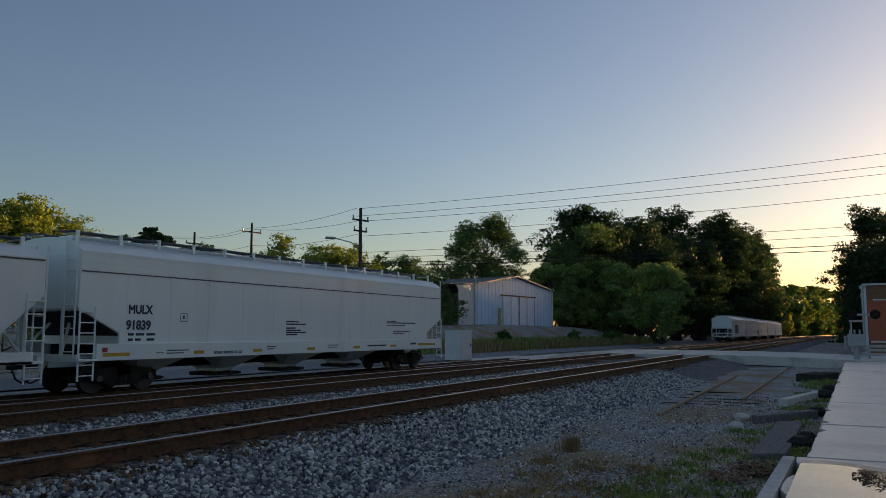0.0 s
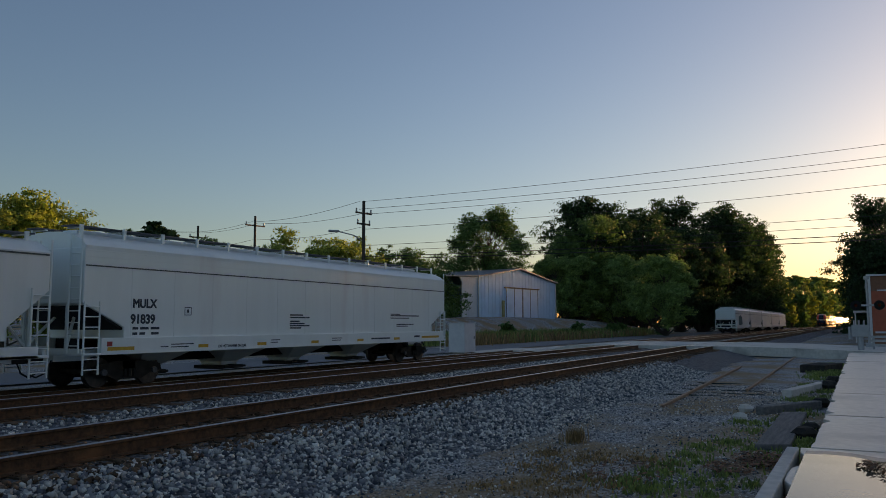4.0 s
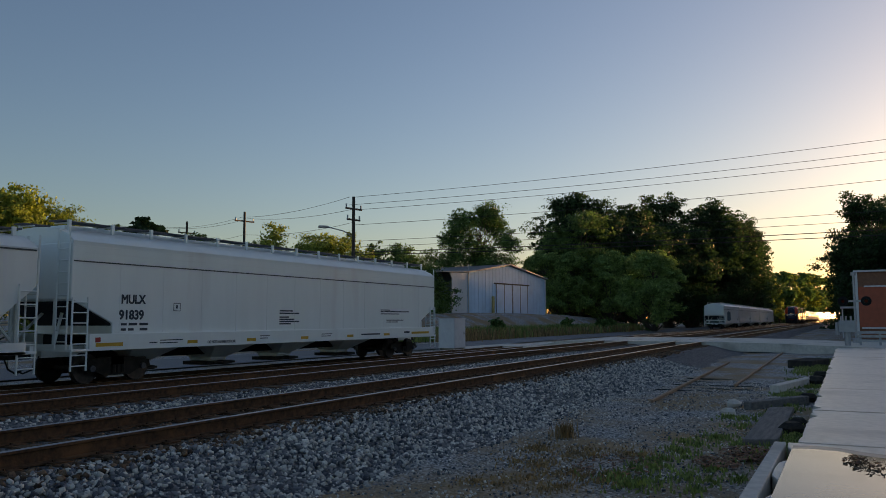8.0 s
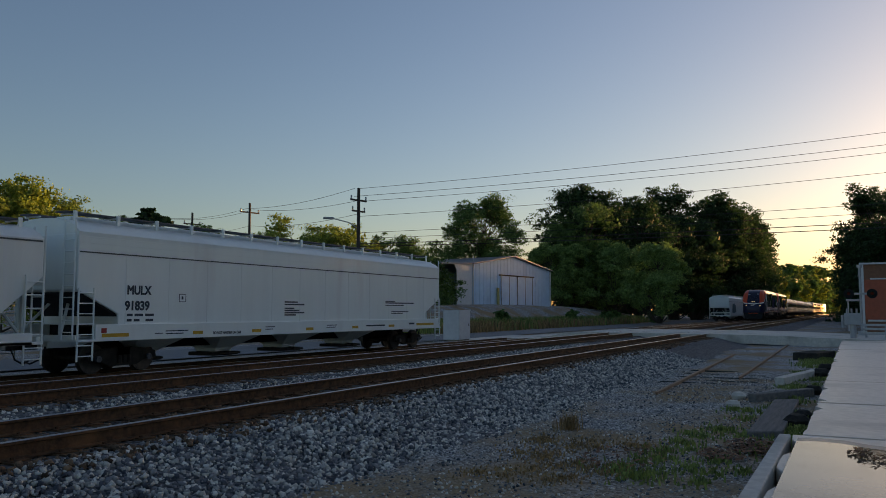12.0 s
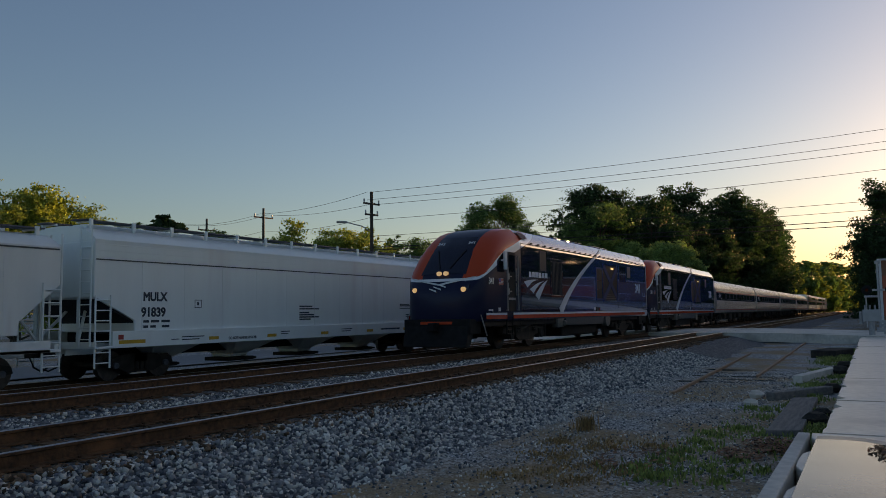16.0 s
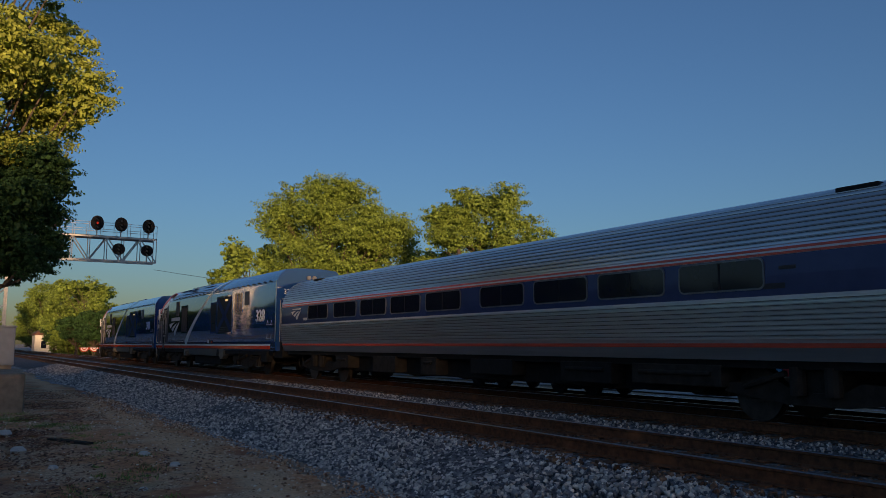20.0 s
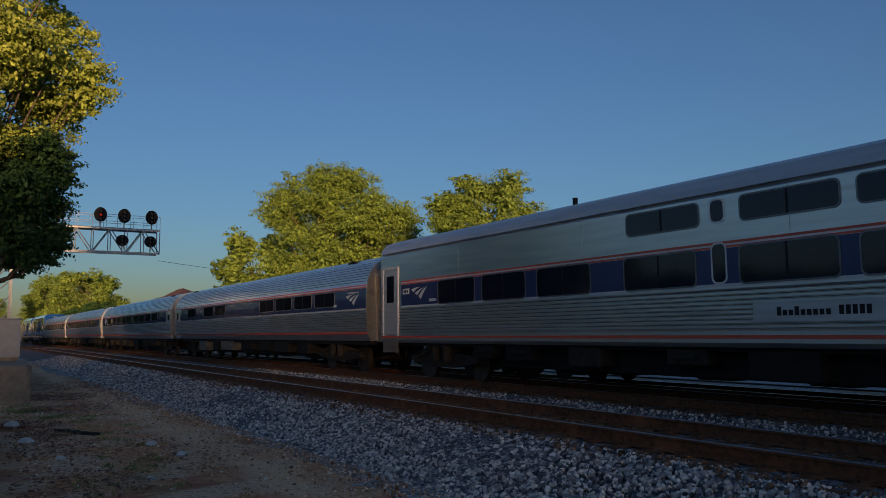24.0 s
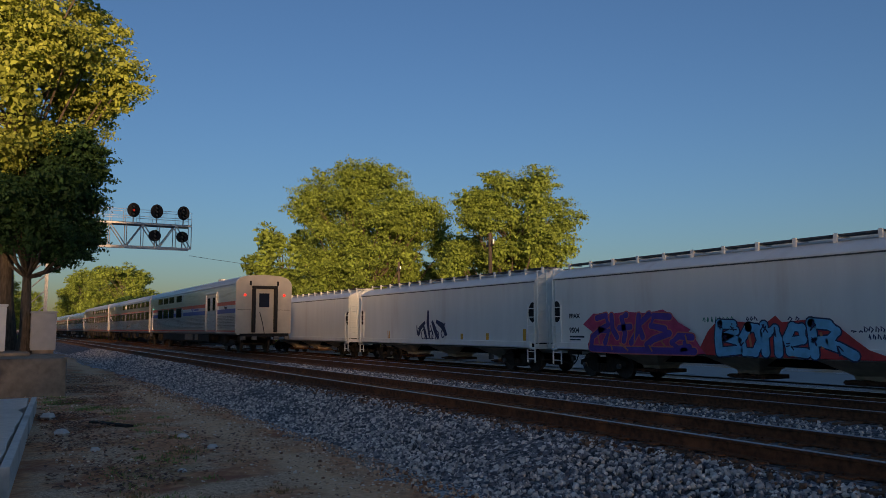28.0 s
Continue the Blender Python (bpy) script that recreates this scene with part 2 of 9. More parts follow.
def stony(name, dark, light, cell, brown=None, rough=0.9, bump=1.0, patch=0.35):
    """Broken stone or gravel: every cell of its own tone, with broad patches of soil."""
    m = bpy.data.materials.new(name)
    m.use_nodes = True
    n, ln = m.node_tree.nodes, m.node_tree.links
    b = n["Principled BSDF"]
    b.inputs["Roughness"].default_value = rough
    tc = n.new("ShaderNodeTexCoord")
    vo = n.new("ShaderNodeTexVoronoi")
    vo.inputs["Scale"].default_value = cell
    ln.new(tc.outputs["Object"], vo.inputs["Vector"])
    bw = n.new("ShaderNodeRGBToBW")
    ln.new(vo.outputs["Color"], bw.inputs["Color"])
    ra = n.new("ShaderNodeValToRGB")
    ra.color_ramp.elements[0].position, ra.color_ramp.elements[1].position = 0.25, 0.85
    ra.color_ramp.elements[0].color, ra.color_ramp.elements[1].color = rgb(dark), rgb(light)
    ln.new(bw.outputs["Val"], ra.inputs["Fac"])
    col = ra.outputs["Color"]
    if brown:
        no = n.new("ShaderNodeTexNoise")
        no.inputs["Scale"].default_value, no.inputs["Detail"].default_value = 0.45, 7
        ln.new(tc.outputs["Object"], no.inputs["Vector"])
        rr = n.new("ShaderNodeValToRGB")
        rr.color_ramp.elements[0].position, rr.color_ramp.elements[1].position = 0.62 - patch, 0.8 - patch
        ln.new(no.outputs["Fac"], rr.inputs["Fac"])
        n2 = n.new("ShaderNodeTexNoise")
        n2.inputs["Scale"].default_value, n2.inputs["Detail"].default_value = 26, 5
        ln.new(tc.outputs["Object"], n2.inputs["Vector"])
        soil = n.new("ShaderNodeValToRGB")
        soil.color_ramp.elements[0].position, soil.color_ramp.elements[1].position = 0.35, 0.7
        soil.color_ramp.elements[0].color, soil.color_ramp.elements[1].color = rgb(tuple(v * 0.55 for v in brown)), rgb(brown)
        ln.new(n2.outputs["Fac"], soil.inputs["Fac"])
        mx = n.new("ShaderNodeMix")
        mx.data_type = "RGBA"
        ln.new(rr.outputs["Color"], mx.inputs["Factor"])
        ln.new(col, mx.inputs["A"])
        ln.new(soil.outputs["Color"], mx.inputs["B"])
        col = mx.outputs["Result"]
    ln.new(col, b.inputs["Base Color"])
    bp = n.new("ShaderNodeBump")
    bp.inputs["Strength"].default_value, bp.inputs["Distance"].default_value = bump, 0.5 / cell
    bp.invert = True
    ln.new(vo.outputs["Distance"], bp.inputs["Height"])
    ln.new(bp.outputs["Normal"], b.inputs["Normal"])
    return m


M_BALLAST = stony("ballast_stone", (0.03, 0.03, 0.032), (0.24, 0.235, 0.23), 19)


def broken_stone(name, tones, rough=0.85):
    """Loose stones: each of its own tone, from blue-black to pale tan, with a little grain."""
    m = bpy.data.materials.new(name)
    m.use_nodes = True
    n, ln = m.node_tree.nodes, m.node_tree.links
    b = n["Principled BSDF"]
    b.inputs["Roughness"].default_value = rough
    ra = n.new("ShaderNodeValToRGB")
    e = ra.color_ramp.elements
    while len(e) < len(tones):
        e.new(0.5)
    for k, (p, c) in enumerate(tones):
        e[k].position, e[k].color = p, rgb(c)
    ln.new(n.new("ShaderNodeNewGeometry").outputs["Random Per Island"], ra.inputs["Fac"])
    tc = n.new("ShaderNodeTexCoord")
    no = n.new("ShaderNodeTexNoise")
    no.inputs["Scale"].default_value, no.inputs["Detail"].default_value = 45, 4
    ln.new(tc.outputs["Object"], no.inputs["Vector"])
    mr = n.new("ShaderNodeMapRange")
    mr.inputs["To Min"].default_value, mr.inputs["To Max"].default_value = 0.7, 1.3
    ln.new(no.outputs["Fac"], mr.inputs["Value"])
    hs = n.new("ShaderNodeHueSaturation")
    ln.new(mr.outputs["Result"], hs.inputs["Value"])
    ln.new(ra.outputs["Color"], hs.inputs["Color"])
    ln.new(hs.outputs["Color"], b.inputs["Base Color"])
    return m


M_STONE = broken_stone("ballast_loose", [(0.0, (0.045, 0.05, 0.062)), (0.28, (0.18, 0.18, 0.19)), (0.55, (0.42, 0.395, 0.36)), (0.82, (0.70, 0.63, 0.54)), (1.0, (0.90, 0.84, 0.75))])
M_RUSTSTONE = mat("ballast_rusty", (0.30, 0.165, 0.10), (0.10, 0.058, 0.04), 20, 0.9, island=0.7, spec=0.15)
M_GROUND = stony("gravel_and_soil", (0.08, 0.08, 0.08), (0.62, 0.61, 0.58), 30, (0.46, 0.28, 0.15), patch=0.18)
M_ROAD = mat("worn_asphalt", (0.16, 0.165, 0.17), (0.11, 0.112, 0.118), 60, 0.55, bump=0.25, bump_scale=120, stain=(0.08, 0.08, 0.085), stain_scale=0.3)
M_CONC = mat("weathered_concrete", (0.72, 0.65, 0.57), (0.58, 0.52, 0.45), 9, 0.75, bump=0.3, bump_scale=50, stain=(0.34, 0.30, 0.25), stain_scale=0.5)
M_SLAB = mat("damp_cast_concrete", (0.76, 0.67, 0.58), (0.62, 0.54, 0.46), 7, 0.4, bump=0.15, bump_scale=50, stain=(0.42, 0.36, 0.30), stain_scale=0.45)
M_RAIL = mat("rusty_rail_side", (0.18, 0.08, 0.042), (0.075, 0.037, 0.022), 14, 0.75, bump=0.3, stain=(0.28, 0.115, 0.052), stain_scale=1.5, stain_at=0.58, spec=0.15)
M_RAILTOP = mat("polished_rail_head", (0.42, 0.42, 0.44), (0.3, 0.3, 0.31), 8, 0.28, 1.0)
M_TIE = mat("creosoted_tie", (0.22, 0.115, 0.066), (0.085, 0.05, 0.033), 7, 0.9, bump=0.6, bump_scale=30, spread=0.35, stretch=(4, 1, 4), spec=0.15)



def ground_z(x, y):
    if y < 5.6:
        z = -0.6
    elif y < 22.5:
        z = -1.1
    elif y < 33:
        z = -0.72
    else:
        k = min(1, (y - 33) / 9)
        side = max(0, min(1, (x - 62) / 14)) * max(0, min(1, (170 - x) / 30))
        z = -0.72 + 2.9 * k * k * (3 - 2 * k) * side
    if 0.6 < y < 5.6 and abs(x) < 60:
        z += 0.035 * noise.noise((x * 0.8, y * 0.8, 0)) + 0.02 * noise.noise((x * 3, y * 3, 5))
    return z


def spaced(near, step, far):
    a = [i * step for i in range(int(near / step) + 1)]
    d = near
    while d < far:
        d *= 1.25
        a.append(d)
    return sorted({-v for v in a} | set(a))


g = Mesh().grid(spaced(60, 0.5, 3000), sorted({v for v in spaced(60, 1.0, 3000)} | {i * 0.25 for i in range(0, 24)} | {5.6, 22.5, 22.6, 33}), ground_z)
ground = tagged(new("ground", g.data("ground", M_GROUND, True)), "grey gravel and brown trodden soil beside the tracks", "ground", kind="structure")

PROFILE = [(4.9, -0.64), (5.6, -0.55), (6.3, -0.38), (6.95, -0.23), (7.3, -0.2), (8.4, -0.215), (9.4, -0.2), (10.0, -0.23), (10.6, -0.27), (11.2, -0.23), (11.7, -0.2), (12.8, -0.215),
           (13.8, -0.2), (14.3, -0.25), (15.2, -0.5), (16.6, -0.72), (18.4, -0.66), (19.9, -0.66), (21.3, -0.66), (22.3, -0.76), (22.8, -1.1)]


def bed_z(y):
    for (a, p), (b, q) in zip(PROFILE, PROFILE[1:]):
        if a <= y <= b:
            return p + (q - p) * (y - a) / (b - a)
    return -0.7


bed = Mesh()
bx = [-900, -600, -400, -300, -220, -160, -120] + [-90 + 2 * i for i in range(26)] + [-38 + 0.25 * i for i in range(340)] + [48 + 3 * i for i in range(30)] + [140 + 10 * i for i in range(50)]
by = sorted({p[0] for p in PROFILE} | {4.9 + 0.2 * i for i in range(60)})
rows = []
for x in bx:
    ring = []
    for y in by:
        px_, py_, _ = along(x, y)
        rough_ = 0.03 * noise.noise((x * 2.2, y * 2.2, 1)) + 0.05 * noise.noise((x * 0.5, y * 0.7, 3))
        ring.append((px_, py_, bed_z(y) + rough_ * (1 if y < 7 or 9.6 < y < 11.4 or y > 14.2 else 0.35)))
    rows.append(ring)
bed.loft(rows, closed=False, caps=False)
ballast_bed = tagged(new("ballast_bed", bed.data("ballast_bed", M_BALLAST, True)), "bed of broken blue-grey ballast under the tracks", "ballast", kind="structure")


def rail_mesh(y, z, x0, x1):
    """Two meshes of a rail: its rusty foot, web and head, and the polished running surface."""
    xs = [x0] + ([CURVE_X + 15 * i for i in range(int((x1 - CURVE_X) / 15) + 1)] if x1 > CURVE_X else []) + [x1]
    prof = [(-0.07, -0.185), (0.07, -0.185), (0.07, -0.172), (0.012, -0.155), (0.012, -0.045), (0.036, -0.035), (0.036, -0.006), (-0.036, -0.006), (-0.036, -0.035), (-0.012, -0.045), (-0.012, -0.155), (-0.07, -0.172)]
    top = [(-0.034, -0.0065), (0.034, -0.0065), (0.029, 0.0), (-0.029, 0.0)]
    out = []
    for pr in (prof, top):
        rings = []
        for x in xs:
            rings.append([(*along(x, y + a)[:2], z + b) for a, b in pr])
        out.append(Mesh().loft(rings))
    return out


TIE_DATA = Mesh().box(-0.115, 0.115, -1.3, 1.3, -0.17, 0).data("tie", M_TIE)
PLATE_DATA = Mesh().box(-0.1, 0.1, -0.19, 0.19, -0.004, 0.012).box(-0.06, -0.035, -0.11, -0.085, 0, 0.035).box(0.035, 0.06, 0.085, 0.11, 0, 0.035).data("tie_plate", M_RAIL)


def track(name, label, y, z, x0, x1, near):
    t = thing(name, label, "railway track", kind="structure")
    for s in (-GAUGE, GAUGE):
        a, b = rail_mesh(y + s, z, x0, x1)
        r = part("rail", a, M_RAIL, t, "rusty steel rail with a bright running surface")
        part("rail_head", b, M_RAILTOP, r, "polished steel")
    far = Mesh()
    rng = random.Random(int(y * 10))
    n = 0
    x = -150.0
    while x < 260:
        x += 0.535
        wob = rng.uniform(-0.04, 0.04)
        if near[0] < x < near[1]:
            n += 1
            piece("tie", TIE_DATA, t, pose(x + wob, y + rng.uniform(-0.06, 0.06), z - 0.185 + rng.uniform(-0.012, 0.004), 0, 0, rng.uniform(-1.2, 1.2)))
            if near[0] + 15 < x < near[1] - 15:
                for s in (-GAUGE, GAUGE):
                    piece("tie_plate", PLATE_DATA, t, pose(x + wob, y + s, z - 0.185))
        else:
            far.box(x - 0.115, x + 0.115, y - 1.3, y + 1.3, z - 0.35, z - 0.19 + rng.uniform(-0.012, 0.004))
    tagged(part("ties", far, M_TIE, t), kind="stuff")
    return t


track("track_1", "empty main track on dark wooden ties", Y1, 0, -900, 560, (-62, 62))
track("track_2", "main track on dark wooden ties", Y2, 0, -900, 560, (-50, 50))
track("track_3", "lower siding track under the hopper cars", Y3, SIDING_Z, -75, 560, (-30, 40))

stones("ballast_shoulder_stones", 64000, (-30, 32, 4.7, 7.2), lambda x, y: bed_z(y), (0.017, 0.040), M_STONE, "loose broken blue-grey ballast stones beside the track", 1,
       lambda x, y: (1.0 if abs(x) < 16 else 0.6) * (1 if y > 5.1 else 0.5))
stones("ballast_far_stones", 20000, (-66, -30, 4.75, 7.2), lambda x, y: bed_z(y), (0.025, 0.055), M_STONE, "loose broken ballast stones farther down the line", 11)
stones("ballast_middle_stones", 19000, (-34, 36, 9.55, 11.5), lambda x, y: bed_z(y), (0.016, 0.034), M_STONE, "loose ballast stones between the two main tracks", 2)
stones("ballast_track_stones", 15000, (-30, 34, 7.2, 9.55), lambda x, y: bed_z(y) - 0.02, (0.018, 0.036), M_RUSTSTONE, "rust-brown ballast stones between the rails", 3)
stones("ballast_edge_stones", 7000, (-34, 38, 6.8, 7.25), lambda x, y: bed_z(y) + 0.012, (0.018, 0.042), M_RUSTSTONE, "rust-stained ballast stones heaped at the tie ends", 5,
       lambda x, y: 1.0 if noise.noise((x * 1.9, y * 3.0, 2.0)) > (7.25 - y) * 1.6 - 0.35 else 0.12)
stones("ballast_track_stones", 8000, (-34, 36, 11.5, 14.0), lambda x, y: bed_z(y) - 0.02, (0.018, 0.036), M_RUSTSTONE, "rust-brown ballast stones on the second track", 9)
M_GRIT = broken_stone("tan_grit", [(0.0, (0.22, 0.08, 0.04)), (0.4, (0.52, 0.25, 0.13)), (0.8, (0.82, 0.52, 0.32)), (1.0, (0.92, 0.78, 0.62))])
stones("grit_stones", 5000, (-34, -5, 0.9, 4.9), lambda x, y: ground_z(x, y) + 0.01, (0.014, 0.030), M_GRIT, "pale loose stones lying on the soil", 14)
stones("pebbles", 14000, (-30, -5, 0.9, 5.0), lambda x, y: ground_z(x, y) + 0.004, (0.007, 0.02), M_GRIT, "small tan pebbles scattered on the soil", 15)
stones("pebbles", 16000, (-5, 26, 0.9, 5.3), lambda x, y: ground_z(x, y) - 0.004, (0.008, 0.022), M_STONE, "small grey pebbles scattered on the soil", 4)

# the road over the crossing and the street beyond the siding
road = Mesh()
road_prof = [(-60, -0.3), (-8, -0.28), (-1, -0.22), (4, -0.05), (6.5, -0.012), (15, -0.012), (16.5, -0.08), (18.2, -0.42), (18.6, -0.462), (21.2, -0.462), (23, -0.66), (32, -0.68)]
road.loft([[(47.5 + max(0, (y - 8)) * 0.12, y, z) for y, z in road_prof], [(58.5 + max(0, (y - 8)) * 0.12, y, z) for y, z in road_prof]], closed=False, caps=False)
road.loft([[(47.5 + max(0, (y - 8)) * 0.12, y, z - 0.5) for y, z in road_prof], [(47.5 + max(0, (y - 8)) * 0.12, y, z) for y, z in road_prof]], closed=False, caps=False)
tagged(new("road", road.data("road", M_CONC, True)), "pale level crossing road over the tracks", "road", kind="structure")
street = Mesh().grid([-400 + 20 * i for i in range(41)], [25.0, 27, 29, 31.0], lambda x, y: -0.66 + 0.03 * math.sin((y - 25.0) / 6.0 * math.pi))
tagged(new("street", street.data("street", M_ROAD, True)), "grey asphalt street beyond the siding", "road", kind="structure")

# soil between the platform and the ballast: brown earth, pale grit, moss, and a pale trodden path along the ballast
def soil_mat():
    m = bpy.data.materials.new("trodden_soil")
    m.use_nodes = True
    n, ln = m.node_tree.nodes, m.node_tree.links
    b = n["Principled BSDF"]
    b.inputs["Roughness"].default_value = 0.95
    tc = n.new("ShaderNodeTexCoord")

    def noise_at(scale, lo, hi, detail=6, off=0.0):
        mp = n.new("ShaderNodeMapping")
        mp.inputs["Location"].default_value = (off, off * 2, 0)
        ln.new(tc.outputs["Object"], mp.inputs["Vector"])
        q = n.new("ShaderNodeTexNoise")
        q.inputs["Scale"].default_value, q.inputs["Detail"].default_value = scale, detail
        ln.new(mp.outputs["Vector"], q.inputs["Vector"])
        r = n.new("ShaderNodeMapRange")
        r.inputs["From Min"].default_value, r.inputs["From Max"].default_value = lo, hi
        ln.new(q.outputs["Fac"], r.inputs["Value"])
        return r.outputs["Result"]

    def mix(f, a, c):
        q = n.new("ShaderNodeMix")
        q.data_type = "RGBA"
        ln.new(f, q.inputs["Factor"])
        for k, v in (("A", a), ("B", c)):
            if isinstance(v, tuple):
                q.inputs[k].default_value = rgb(v)
            else:
                ln.new(v, q.inputs[k])
        return q.outputs["Result"]

    def op(kind, a, c):
        q = n.new("ShaderNodeMath")
        q.operation = kind
        for i, v in enumerate((a, c)):
            if isinstance(v, (int, float)):
                q.inputs[i].default_value = v
            else:
                ln.new(v, q.inputs[i])
        return q.outputs[0]

    earth = mix(noise_at(9, 0.35, 0.68), (0.50, 0.175, 0.07), (0.84, 0.38, 0.17))
    red = mix(noise_at(0.9, 0.52, 0.64, 6, 3.0), earth, (0.42, 0.125, 0.05))
    vo = n.new("ShaderNodeTexVoronoi")
    vo.inputs["Scale"].default_value = 38
    ln.new(tc.outputs["Object"], vo.inputs["Vector"])
    bw = n.new("ShaderNodeRGBToBW")
    ln.new(vo.outputs["Color"], bw.inputs["Color"])
    grit = mix(bw.outputs["Val"], (0.34, 0.16, 0.08), (0.95, 0.64, 0.40))
    col = mix(op("MULTIPLY", noise_at(1.1, 0.45, 0.6, 6, 11.0), 0.85), red, grit)
    col = mix(op("MULTIPLY", noise_at(0.7, 0.60, 0.70, 7, 23.0), 0.4), col, (0.24, 0.24, 0.09))
    sp = n.new("ShaderNodeSeparateXYZ")
    ln.new(tc.outputs["Object"], sp.inputs["Vector"])
    mid = op("ADD", op("MULTIPLY", sp.outputs["X"], -0.008), 3.75)
    d = op("ABSOLUTE", op("SUBTRACT", op("ADD", sp.outputs["Y"], op("MULTIPLY", noise_at(0.8, 0.3, 0.7, 5, 31.0), 0.5)), op("ADD", mid, 0.2)), 0)
    rr = n.new("ShaderNodeMapRange")
    rr.inputs["From Min"].default_value, rr.inputs["From Max"].default_value = 0.55, 0.15
    ln.new(d, rr.inputs["Value"])
    path = mix(noise_at(14, 0.35, 0.7), (0.74, 0.39, 0.19), (0.95, 0.58, 0.33))
    col = mix(op("MULTIPLY", rr.outputs["Result"], 0.75), col, path)
    ln.new(col, b.inputs["Base Color"])
    bp = n.new("ShaderNodeBump")
    bp.inputs["Strength"].default_value, bp.inputs["Distance"].default_value = 0.7, 0.012
    ln.new(bw.outputs["Val"], bp.inputs["Height"])
    ln.new(bp.outputs["Normal"], b.inputs["Normal"])
    return m


def strip(name, material, xs, side_a, side_b, lift, label):
    """A thin trodden sheet over the ground with wandering edges."""
    m = Mesh()
    rows_ = []
    for x in xs:
        a = side_a(x) + 0.16 * noise.noise((x * 0.7, 1.0, 0)) + 0.07 * noise.noise((x * 2.7, 4.0, 0))
        b = side_b(x) + 0.3 * noise.noise((x * 0.7, 9.0, 0)) + 0.16 * noise.noise((x * 2.7, 7.0, 0))
        rows_.append([(x, a + (b - a) * j / 20, ground_z(x, a + (b - a) * j / 20) + lift + 0.02 * (1 - abs(j - 10) / 10) - (0.05 if j in (0, 20) else 0)) for j in range(21)])
    m.loft(rows_, closed=False, caps=False)
    return tagged(new(name, m.data(name, material, True)), label, "ground", kind="structure")


strip("soil", soil_mat(), [-60 + 0.25 * i for i in range(216)], lambda x: 0.1, lambda x: 4.75 + 0.2 * math.sin(x * 0.3), 0.012, "brown soil with grit, moss and a pale trodden path")

# ---------------------------------------------------------------- trees
def leaf_mat(name, a, b):
    return mat(name, a, b, 0.9, 0.6, island=0.45, trans=0.3, spec=0.2)


M_LEAF = leaf_mat("leaf_green", (0.11, 0.24, 0.07), (0.065, 0.155, 0.047))
# near-black green: the shade within the wood is put into the leaf colour
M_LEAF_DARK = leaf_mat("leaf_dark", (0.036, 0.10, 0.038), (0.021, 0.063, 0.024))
# sunlit brightness is put into this yellow-green leaf colour
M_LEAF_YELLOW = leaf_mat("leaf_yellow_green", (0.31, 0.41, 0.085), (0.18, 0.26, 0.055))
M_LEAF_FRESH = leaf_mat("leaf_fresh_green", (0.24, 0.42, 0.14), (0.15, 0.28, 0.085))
M_LEAF_MAPLE = leaf_mat("leaf_maple", (0.23, 0.34, 0.075), (0.135, 0.205, 0.045))
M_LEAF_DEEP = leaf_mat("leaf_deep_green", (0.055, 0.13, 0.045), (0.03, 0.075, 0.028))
# the low sun's gold is put into this leaf colour
M_LEAF_GOLD = leaf_mat("leaf_sun_gold", (0.38, 0.45, 0.10), (0.235, 0.30, 0.065))
M_BARK = mat("bark", (0.14, 0.115, 0.09), (0.07, 0.055, 0.042), 6, 0.9, bump=0.8, bump_scale=18, stretch=(3, 3, 0.6), spec=0.15)


